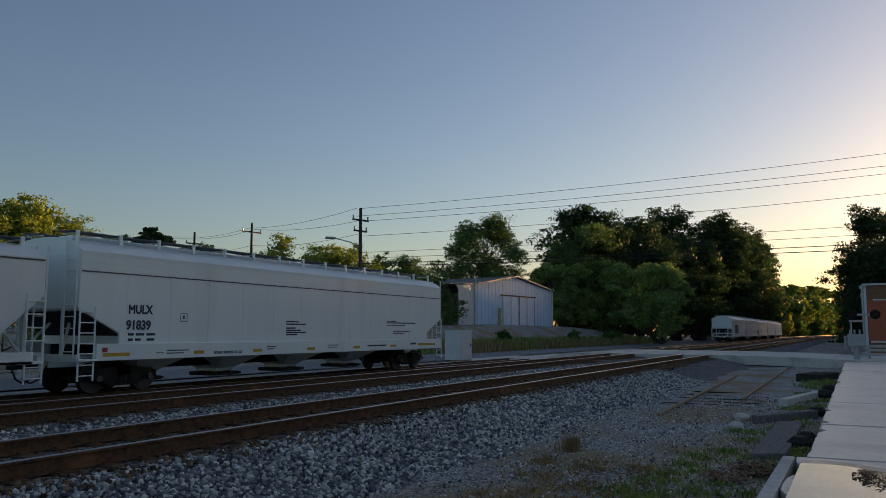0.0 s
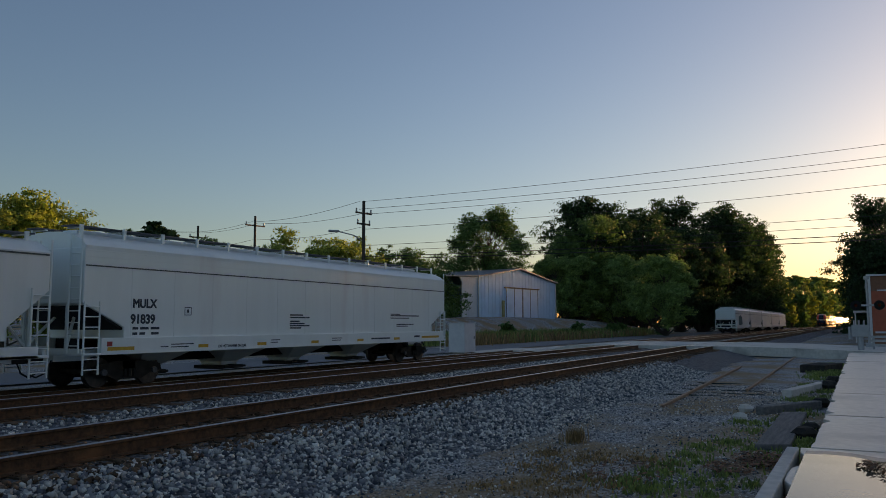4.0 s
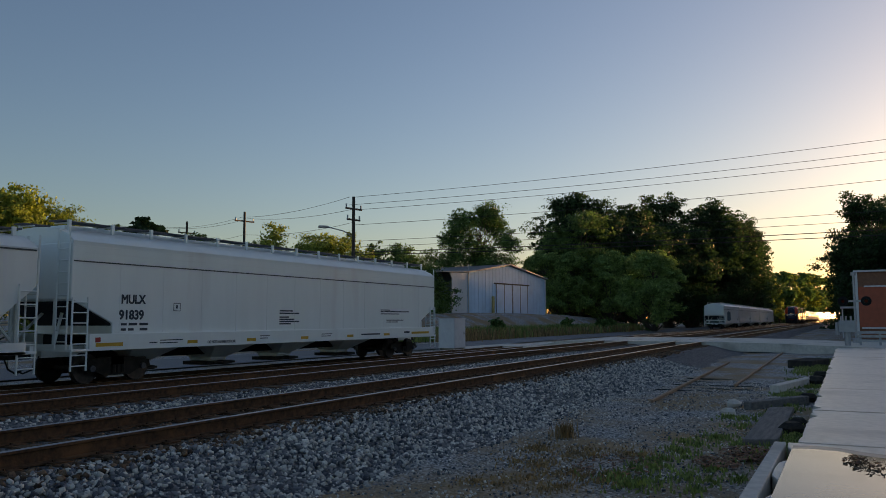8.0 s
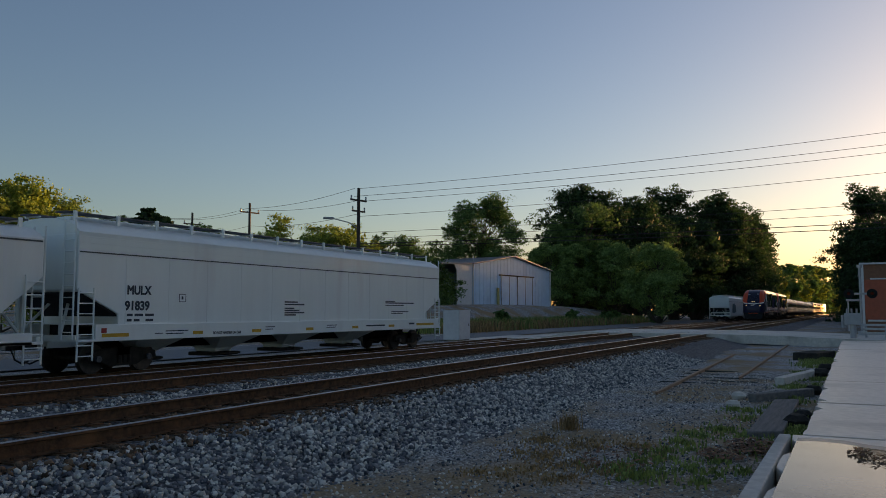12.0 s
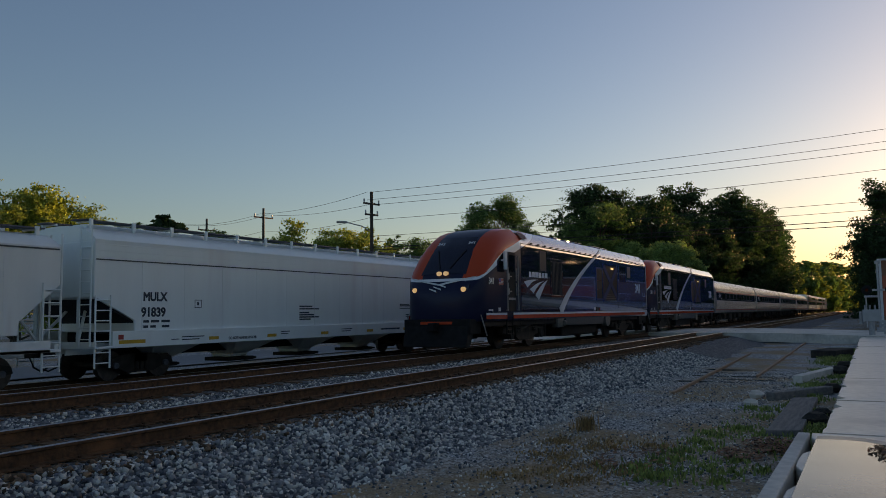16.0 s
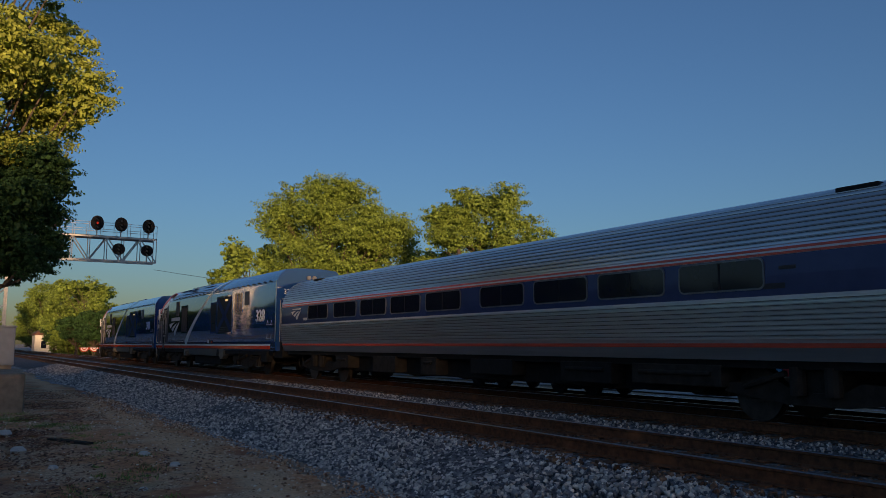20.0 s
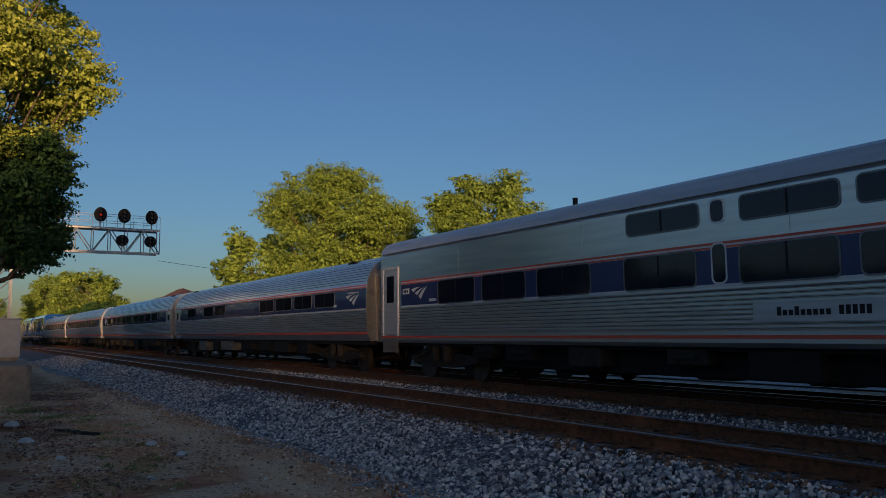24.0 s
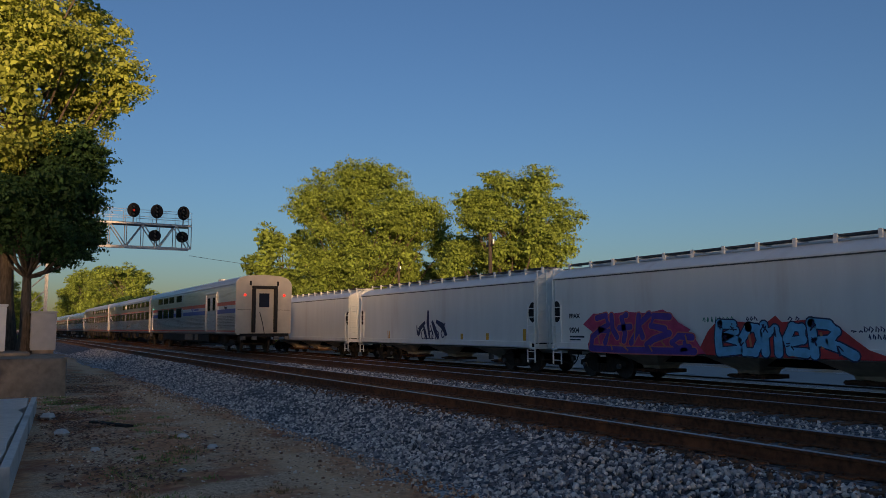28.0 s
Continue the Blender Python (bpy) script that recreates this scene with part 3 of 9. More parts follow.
def crown_data(name, rng, lobes, n, size, material, flat=0.85):
    """Many small leaves, each a folded blade, in tufts on uneven lobes, over a loose inner filling."""
    w = np.array([l[3] ** 2 for l in lobes])
    lc, lr = np.array([l[:3] for l in lobes]), np.array([l[3] for l in lobes])
    tufts = max(60, n // 60)
    tl = rng.choice(len(lobes), tufts, p=w / w.sum())
    td = rng.normal(size=(tufts, 3))
    td[:, 2] += 0.3
    td /= np.linalg.norm(td, axis=1, keepdims=True)
    tp = lc[tl] + td * (lr[tl] * rng.uniform(0.72, 1.02, tufts))[:, None] * np.array([1, 1, flat])
    trd = lr[tl] * rng.uniform(0.2, 0.42, tufts)
    pick = rng.integers(0, tufts, n)
    d = rng.normal(size=(n, 3))
    d /= np.linalg.norm(d, axis=1, keepdims=True)
    p = tp[pick] + d * (trd[pick] * rng.uniform(0.2, 1.15, n))[:, None] * np.array([1.25, 1.25, 0.5])
    d = d * 0.5 + td[pick] * 0.8
    inner = rng.uniform(0, 1, n) < 0.3
    li = rng.choice(len(lobes), n, p=w / w.sum())
    di = rng.normal(size=(n, 3))
    di /= np.linalg.norm(di, axis=1, keepdims=True)
    pi_ = lc[li] + di * (lr[li] * rng.uniform(0.15, 0.8, n))[:, None] * np.array([1, 1, flat])
    p = np.where(inner[:, None], pi_, p)
    d = np.where(inner[:, None], di, d)
    nrm = d * 0.6 + rng.normal(size=(n, 3)) * 0.6 + np.array([0, 0, 0.35])
    nrm /= np.linalg.norm(nrm, axis=1, keepdims=True)
    u = np.cross(nrm, rng.normal(size=(n, 3)))
    u /= np.linalg.norm(u, axis=1, keepdims=True)
    v = np.cross(nrm, u)
    s = (size * rng.uniform(0.6, 1.35, n) * np.where(inner, 1.7, 1.0))[:, None]
    a, b = p - u * s * 0.5, p + u * s * 0.5
    m1, m2 = p + v * s * 0.32 + nrm * s * 0.12, p - v * s * 0.32 + nrm * s * 0.12
    vs = np.stack([a, m1, b, m2], 1).reshape(-1, 3)
    f = (np.array([[0, 1, 2], [0, 2, 3]])[None] + 4 * np.arange(n)[:, None, None]).reshape(-1, 3)
    me = bpy.data.meshes.new(name)
    me.vertices.add(len(vs))
    me.vertices.foreach_set("co", vs.reshape(-1))
    me.loops.add(len(f) * 3)
    me.loops.foreach_set("vertex_index", f.reshape(-1).astype(np.int32))
    me.polygons.add(len(f))
    me.polygons.foreach_set("loop_start", np.arange(0, len(f) * 3, 3, dtype=np.int32))
    me.update(calc_edges=True)
    me.materials.append(material)
    return me


def tree(seed, height, spread, base, n, size, material, label, at, lobe=0.30, trunk_r=None, lobes_n=22, top=1.0, reach=(0.45, 0.8)):
    """A tree: tapered trunk, limbs that reach the lobes of its crown, and the leaves."""
    rng = np.random.default_rng(seed)
    t = thing("tree", label, "tree", at=at)
    tr = trunk_r or height * 0.02
    lobes = []
    mid = (height + base) / 2
    hh = (height - base) / 2
    for i in range(lobes_n):
        a = rng.uniform(0, 2 * math.pi)
        e = rng.uniform(-0.95, 1.0)
        prof = math.sqrt(max(0.05, 1 - (e * 0.92) ** 2)) * (1 if e < 0 else top + (1 - top) * (1 - e))
        q = rng.uniform(*reach)
        lr = spread * lobe * rng.uniform(0.7, 1.25)
        lobes.append((math.cos(a) * prof * spread * q, math.sin(a) * prof * spread * q, min(height - lr * 0.75, mid + e * hh * 0.85), lr))
    lobes.append((0, 0, mid, spread * 0.45))
    crest = max(l[2] + l[3] * 0.85 for l in lobes)
    lobes = [(a, b, base + (c_ - base) * (height - base) / (crest - base), r_) for a, b, c_, r_ in lobes]
    w = Mesh()
    pts = []
    for i in range(8):
        k = i / 7
        pts.append(Vector((0.25 * spread * 0.1 * math.sin(k * 4 + seed), 0.2 * spread * 0.1 * math.cos(k * 3 + seed), -0.15 + k * height * 0.8)))
    for i in range(7):
        f0 = (1 + 0.6 * max(0, 0.12 - i / 7) / 0.12) * (1 - 0.88 * i / 7)
        f1 = (1 + 0.6 * max(0, 0.12 - (i + 1) / 7) / 0.12) * (1 - 0.88 * (i + 1) / 7)
        w.rod(pts[i], pts[i + 1], tr * f0, 9, tr * f1, cap=i == 0)
    for lx, ly, lz, lr in lobes[:-1]:
        z0 = max(base * 1.02, lz - math.hypot(lx, ly) * 0.9 - lr * 0.4)
        k = min(0.95, max(0.05, z0 / (height * 0.8)))
        s = pts[int(k * 7)]
        m_ = (Vector(s) + Vector((lx, ly, lz))) / 2 + Vector((0, 0, -0.06 * height * rng.uniform(0, 1)))
        w.rod(s, m_, tr * 0.42 * (1 - 0.6 * k), 6, tr * 0.24 * (1 - 0.5 * k), cap=False)
        w.rod(m_, (lx, ly, lz), tr * 0.24 * (1 - 0.5 * k), 5, tr * 0.06, cap=False)
    part("trunk", w, M_BARK, t, smooth=True)
    cr = new("crown", crown_data("crown", rng, lobes, n, size, material))
    cr.parent = t
    return t



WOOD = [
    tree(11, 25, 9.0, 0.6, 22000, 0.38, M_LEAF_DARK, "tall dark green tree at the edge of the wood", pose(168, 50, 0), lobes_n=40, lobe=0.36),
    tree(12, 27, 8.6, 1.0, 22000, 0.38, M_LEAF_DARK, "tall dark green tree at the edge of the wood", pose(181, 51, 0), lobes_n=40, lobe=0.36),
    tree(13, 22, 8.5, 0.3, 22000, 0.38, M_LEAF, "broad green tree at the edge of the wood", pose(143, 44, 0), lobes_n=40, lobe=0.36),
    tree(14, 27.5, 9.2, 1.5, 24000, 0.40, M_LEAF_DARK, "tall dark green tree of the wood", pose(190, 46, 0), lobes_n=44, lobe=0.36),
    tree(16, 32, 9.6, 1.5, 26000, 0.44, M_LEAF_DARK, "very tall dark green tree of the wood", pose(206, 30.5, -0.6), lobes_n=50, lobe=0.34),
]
for o in WOOD:
    tagged(o, group="trees of the wood")
rng_w = random.Random(5)


def plant(kind, spots, jitter=0.8):
    for x, y in spots:
        copy_thing(kind[rng_w.randrange(len(kind))], pose(x, y, rng_w.uniform(-jitter, 0) - 0.5, 0, 0, rng_w.uniform(0, 360)))


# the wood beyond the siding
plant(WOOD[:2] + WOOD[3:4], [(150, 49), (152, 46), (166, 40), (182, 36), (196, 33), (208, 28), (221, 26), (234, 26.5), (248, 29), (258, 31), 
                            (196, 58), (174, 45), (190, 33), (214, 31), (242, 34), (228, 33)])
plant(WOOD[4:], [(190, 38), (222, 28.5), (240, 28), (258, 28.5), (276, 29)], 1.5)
# a light green round tree before the wood, with a second one beside it
front_tree = tree(15, 12.9, 6.0, 0.1, 34000, 0.24, M_LEAF_FRESH, "round green tree that reaches the ground before the wood", pose(126, 27.2, -0.6), lobes_n=60, lobe=0.22, reach=(0.4, 0.85))
for x, y in ((138, 37.5), (147, 33.5), (131, 47), (136, 44)):
    copy_thing(front_tree, pose(x, y, 0.4, 0, 0, 7 * x))
# trees on the near side, most out of view, added to block the low sun
plant(WOOD[:1], [(158, -4.6), (172, -5.5), (166, -12)])
for x, y, dz in ((149, -5.2, -9.0), (160, -4.0, -10.0), (176, -3.5, -7.0), (190, -4.5, -6.0)):
    copy_thing(WOOD[0], pose(x, y, dz, 0, 0, 13 * x))
plant(WOOD[4:], [(256, -11), (270, -15)])
SHADE = [tree(17, 17.5, 8.8, 0.3, 1900, 0.95, M_LEAF_DARK, "unseen dark green tree added to block sun and darken reflections", pose(126, -14, -0.5), lobes_n=34),
         tree(18, 20, 9.0, 0.1, 7000, 1.0, M_LEAF_DARK, "tall dark green tree near the line, added before the low sun", pose(151, -14.5, -0.5), lobes_n=34)]
for o in SHADE:
    tagged(o, group="trees south of the line")
plant(SHADE[1:], [(366, -7.5), (382, -12.5), (398, -17.5), (414, -24), (340, -14), (352, -20), (310, -11), (322, -15), (336, -20), (282, -16), (300, -16), (262, -17), (166, -13), (182, -9), (199, -10), (216, -9), (226, -16), (156, -20), (140, -16), (138, -30), (148, -36)])
plant(SHADE[:1], [(112, -17), (98, -15), (104, -30), (88, -26), (76, -34), (92, -40), (64, -44), (80, -50), (110, -24), (120, -36), (100, -48)])
for x, y, dz in ((40, -46, -4.0), (52, -52, -3.0), (-54, -16, -7.8), (-63, -15, -8.0)):
    copy_thing(SHADE[0], pose(x, y, dz, 0, 0, 17 * x))
# low unseen trees added behind the platform to darken the coach reflections
for x, y in [(-52, -17), (-66, -15), (-80, -14), (-95, -13), (-110, -15), (-126, -14), (-142, -15), (-160, -13), (-176, -14), (-192, -16), (-210, -14), (-230, -18), (-250, -20), (-275, -22), (-300, -26), (-74, -26), (-100, -26)]:
    copy_thing(SHADE[0], pose(x, y - 6, -9.5 + 0.02 * abs(x), 0, 0, 31 * x))
    copy_thing(SHADE[0], pose(x - 8, y - 9, -9.5 + 0.02 * abs(x), 0, 0, 47 * x))
for i in range(20):
    copy_thing(SHADE[0], pose(-58 - 14 * i, -33 - 2 * math.sin(i * 2.1), -8.0, 0, 0, 53 * i))
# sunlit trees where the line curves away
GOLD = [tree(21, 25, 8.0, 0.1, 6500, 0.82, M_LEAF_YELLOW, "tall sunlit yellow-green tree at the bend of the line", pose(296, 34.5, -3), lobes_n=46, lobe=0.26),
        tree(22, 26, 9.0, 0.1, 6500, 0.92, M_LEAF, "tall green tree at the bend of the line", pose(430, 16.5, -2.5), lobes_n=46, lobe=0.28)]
for o in GOLD:
    tagged(o, group="trees at the bend")
for k, x, y, dz in ((0, 276, 32.5, -4), (0, 286, 38, -2), (0, 316, 38, -4), (0, 330, 34, -6), (0, 350, 29, -4), (1, 366, 26, -4), (0, 382, 23, -3), (1, 398, 20, -3), (0, 414, 18, -2), (1, 450, 15, -2), (0, 470, 11, -1), (1, 490, 7, -1),
                    (0, 510, 4, 0), (1, 530, -1, 0), (0, 552, -5, 0), (1, 576, -11, 0), (0, 604, -18, 0), (1, 460, 30, -2), (1, 500, 22, 0), (0, 540, 12, 0)):
    copy_thing(GOLD[k], pose(x, y, dz - 0.5, 0, 0, rng_w.uniform(0, 360)))

# behind the hopper cars
tree(31, 19.2, 8.6, 1.2, 42000, 0.24, M_LEAF, "tall open-crowned green tree behind the metal barn", pose(110, 50.5, 0), lobe=0.22, lobes_n=60, reach=(0.3, 0.85))
SUNNY = [tree(33, 13.9, 6.6, 1.0, 24000, 0.24, M_LEAF_YELLOW, "sunlit yellow-green tree beyond the street", pose(30, 66, -0.7), lobes_n=30),
         tree(34, 11.6, 5.3, 1.0, 20000, 0.23, M_LEAF, "green tree beyond the street", pose(57, 72, -0.7), lobes_n=28)]
for o in SUNNY:
    tagged(o, group="trees beyond the street")
for k, x, y, dz in ((0, 41, 63, -0.4), (0, 37.5, 64, -0.6), (0, 47.5, 64.4, -1.2), (1, 52.5, 64.5, -1.0), (1, 61.7, 58.5, -1.4), (0, 66.8, 53, -2.2), (0, 70.5, 50, -2.6), (1, 76.6, 47.3, -1.6), (1, 82, 46, -2.9), (1, 64.5, 56, -2.6)):
    copy_thing(SUNNY[k], pose(x, y, dz, 0, 0, rng_w.uniform(0, 360)))
tree(35, 12.2, 3.0, 0.6, 6000, 0.42, M_LEAF_DARK, "small dark green tree beyond the street", pose(54.7, 61, -0.7))

# at the left-hand end: maples by the station, and the tall tree by the platform
MAPLE = [tree(41, 20.0, 10.2, 0.6, 120000, 0.21, M_LEAF_MAPLE, "large sunlit yellow-green maple beside the line", pose(-78, 34, -0.7), lobes_n=110, lobe=0.19, reach=(0.3, 0.93)),
         tree(42, 17.6, 7.6, 0.6, 85000, 0.20, M_LEAF_MAPLE, "sunlit yellow-green maple beyond the siding", pose(-61.5, 42.5, -0.7), lobes_n=90, lobe=0.2, reach=(0.3, 0.93)),
         tree(43, 17.0, 7.8, 0.6, 26000, 0.31, M_LEAF_MAPLE, "sunlit yellow-green tree along the line", pose(-91, 30, -3.4), lobes_n=60, lobe=0.22)]
for o in MAPLE:
    tagged(o, group="maples by the station")
for x, y, dz in ((-86, 40, -4.0), (-84, 50, -4.0), (-157, 21, -3.6), (-168, 24, -4.0), (-196, 23, -2.5), (-166, -2, -3.5), (-118, 47, -4), (-180, 0, -4), (-205, 20, -1), (-240, 21, -0.9), (-236, 0, -0.9), (-335, 12, -0.9)):
    copy_thing(MAPLE[2], pose(x, y, dz, 0, 0, rng_w.uniform(0, 360)))
# low sun put into the tall crown's gold, shade into the lower tree's green
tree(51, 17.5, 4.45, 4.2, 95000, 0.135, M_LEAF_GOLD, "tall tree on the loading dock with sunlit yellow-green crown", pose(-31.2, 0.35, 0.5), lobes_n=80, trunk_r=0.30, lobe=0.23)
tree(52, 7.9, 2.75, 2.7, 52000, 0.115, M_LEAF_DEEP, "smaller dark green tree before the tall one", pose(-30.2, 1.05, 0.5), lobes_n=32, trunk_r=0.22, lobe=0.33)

# a low unseen belt of bushy trees, for the dark line the locomotive mirrors
BELT = tree(61, 6.6, 4.6, 0.1, 9000, 0.42, M_LEAF, "low bushy green tree behind the platform, unseen but for its reflection", pose(-46, -31, -0.3))
tagged(BELT, group="bushy trees behind the platform")
for i in range(17):
    copy_thing(BELT, pose(-40 + 6.4 * i, -31 - 1.5 * math.sin(i * 1.7), -0.3 - 0.6 * abs(math.sin(i * 2.3)), 0, 0, 77 * i))

# ---------------------------------------------------------------- covered hopper cars on the siding
M_CARWHITE = mat("hopper_grey_white_paint", (0.82, 0.90, 0.87), (0.78, 0.86, 0.83), 1.6, 0.4, stain=(0.72, 0.73, 0.71), stain_scale=0.5, stain_at=0.62, stretch=(1.6, 1, 0.25))
M_CAROLD = mat("hopper_dull_white_paint", (0.82, 0.85, 0.81), (0.76, 0.79, 0.75), 1.4, 0.5, stain=(0.62, 0.59, 0.54), stain_scale=0.7, stain_at=0.6, stretch=(1.6, 1, 0.22))
M_TAN = mat("dusty_tan_hopper", (0.62, 0.54, 0.42), (0.46, 0.39, 0.29), 3, 0.8, stain=(0.20, 0.14, 0.10), stain_scale=1.2, stain_at=0.62)
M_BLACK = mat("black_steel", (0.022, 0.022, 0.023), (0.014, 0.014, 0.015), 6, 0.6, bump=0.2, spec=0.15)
M_TRUCK = mat("grimy_truck_steel", (0.045, 0.038, 0.032), (0.022, 0.019, 0.016), 5, 0.75, bump=0.4, bump_scale=25, spec=0.15)
M_WHEEL = mat("wheel_steel", (0.10, 0.085, 0.075), (0.05, 0.042, 0.038), 6, 0.5, 0.6)
M_LINE = mat("dark_seam", (0.07, 0.085, 0.085), (0.05, 0.06, 0.06), 5, 0.6)
M_MARK = mat("stencil_black", (0.03, 0.04, 0.055), (0.03, 0.04, 0.055), 5, 0.6)
M_YELLOW = mat("reflector_yellow", (0.75, 0.38, 0.03), (0.66, 0.32, 0.03), 8, 0.4)
M_REDTAG = mat("reflector_red", (0.55, 0.05, 0.04), (0.5, 0.04, 0.03), 8, 0.4)
M_RUST = mat("rust_orange", (0.30, 0.09, 0.03), (0.16, 0.05, 0.025), 4, 0.85)
M_GATE = mat("rusty_gate_steel", (0.14, 0.065, 0.04), (0.06, 0.03, 0.022), 6, 0.85, bump=0.4, spec=0.15)
# near-black for the centre sill under the hopper cars
M_UNDERSIDE = mat("underside_black", (0.02, 0.019, 0.018), (0.012, 0.011, 0.011), 6, 0.8, spec=0.15)
M_WALK = mat("galvanised_grating", (0.10, 0.12, 0.14), (0.06, 0.07, 0.085), 12, 0.6, 0.3)


def wheel_data(r, name="wheel"):
    m = Mesh()
    m.rod((0, -0.07, 0), (0, 0.07, 0), r, 28)
    m.rod((0, 0.05, 0), (0, 0.075, 0), r + 0.025, 28)
    m.rod((0, -0.085, 0), (0, -0.06, 0), r * 0.35, 14)
    return m.data(name, M_WHEEL)


WHEEL_42, WHEEL_46, WHEEL_50 = wheel_data(0.42), wheel_data(0.46), wheel_data(0.51)


def freight_truck(parent, x):
    fr = Mesh()
    for s in (-1, 1):
        y0, y1 = (0.9, 1.05) if s > 0 else (-1.05, -0.9)
        fr.extrude([(x - 1.2, 0.42), (x - 1.15, 0.6), (x - 0.5, 0.72), (x + 0.5, 0.72), (x + 1.15, 0.6), (x + 1.2, 0.42), (x + 0.8, 0.36), (x + 0.45, 0.2), (x - 0.45, 0.2), (x - 0.8, 0.36)], "y", y0, y1)
        for k in (-0.16, 0, 0.16):
            fr.rod((x + k, s * 1.08, 0.28), (x + k, s * 1.08, 0.5), 0.06, 8)
    fr.box(x - 0.22, x + 0.22, -1.05, 1.05, 0.42, 0.72)
    t = part("truck", fr, M_TRUCK, parent, "black cast steel side frames with springs")
    for dx in (-0.89, 0.89):
        part("axle", Mesh().rod((x + dx, -0.95, 0.42), (x + dx, 0.95, 0.42), 0.075, 10), M_TRUCK, t)
        for s in (-1, 1):
            piece("wheel", WHEEL_42, t, pose(x + dx, s * 0.75, 0.42, 0, 0, 0 if s < 0 else 180))
            cap = Mesh().rod((x + dx, s * 1.05, 0.42), (x + dx, s * 1.13, 0.42), 0.09, 10)
            part("bearing_cap", cap, M_WALK, t)


def ladder(m, x0, x1, y, z0, z1, n, r=0.018):
    for x in (x0, x1):
        m.rod((x, y, z0), (x, y, z1), r * 1.6, 6)
    for i in range(n):
        z = z0 + (z1 - z0) * (i + 0.5) / n
        m.rod((x0, y, z), (x1, y, z), r, 5)
    return m


def ribbon(m, pts, width, y, thick=0.004, taper=0.0):
    """A painted stroke on the plane y, through points (x, z)."""
    n = len(pts)
    left, right = [], []
    for i, (x, z) in enumerate(pts):
        a = Vector(pts[max(0, i - 1)])
        b = Vector(pts[min(n - 1, i + 1)])
        d = (b - a).normalized()
        w = (width[i] if isinstance(width, (list, tuple)) else width) / 2 * (1 - taper * abs(2 * i / max(1, n - 1) - 1))
        left.append((x - d.y * w, z + d.x * w))
        right.append((x + d.y * w, z - d.x * w))
    for i in range(n - 1):
        quad = [left[i], left[i + 1], right[i + 1], right[i]]
        m.extrude(quad, "y", y, y - thick)
    return m


def blob(m, pts, y, thick=0.004):
    m.extrude(pts, "y", y, y - thick)
    return m


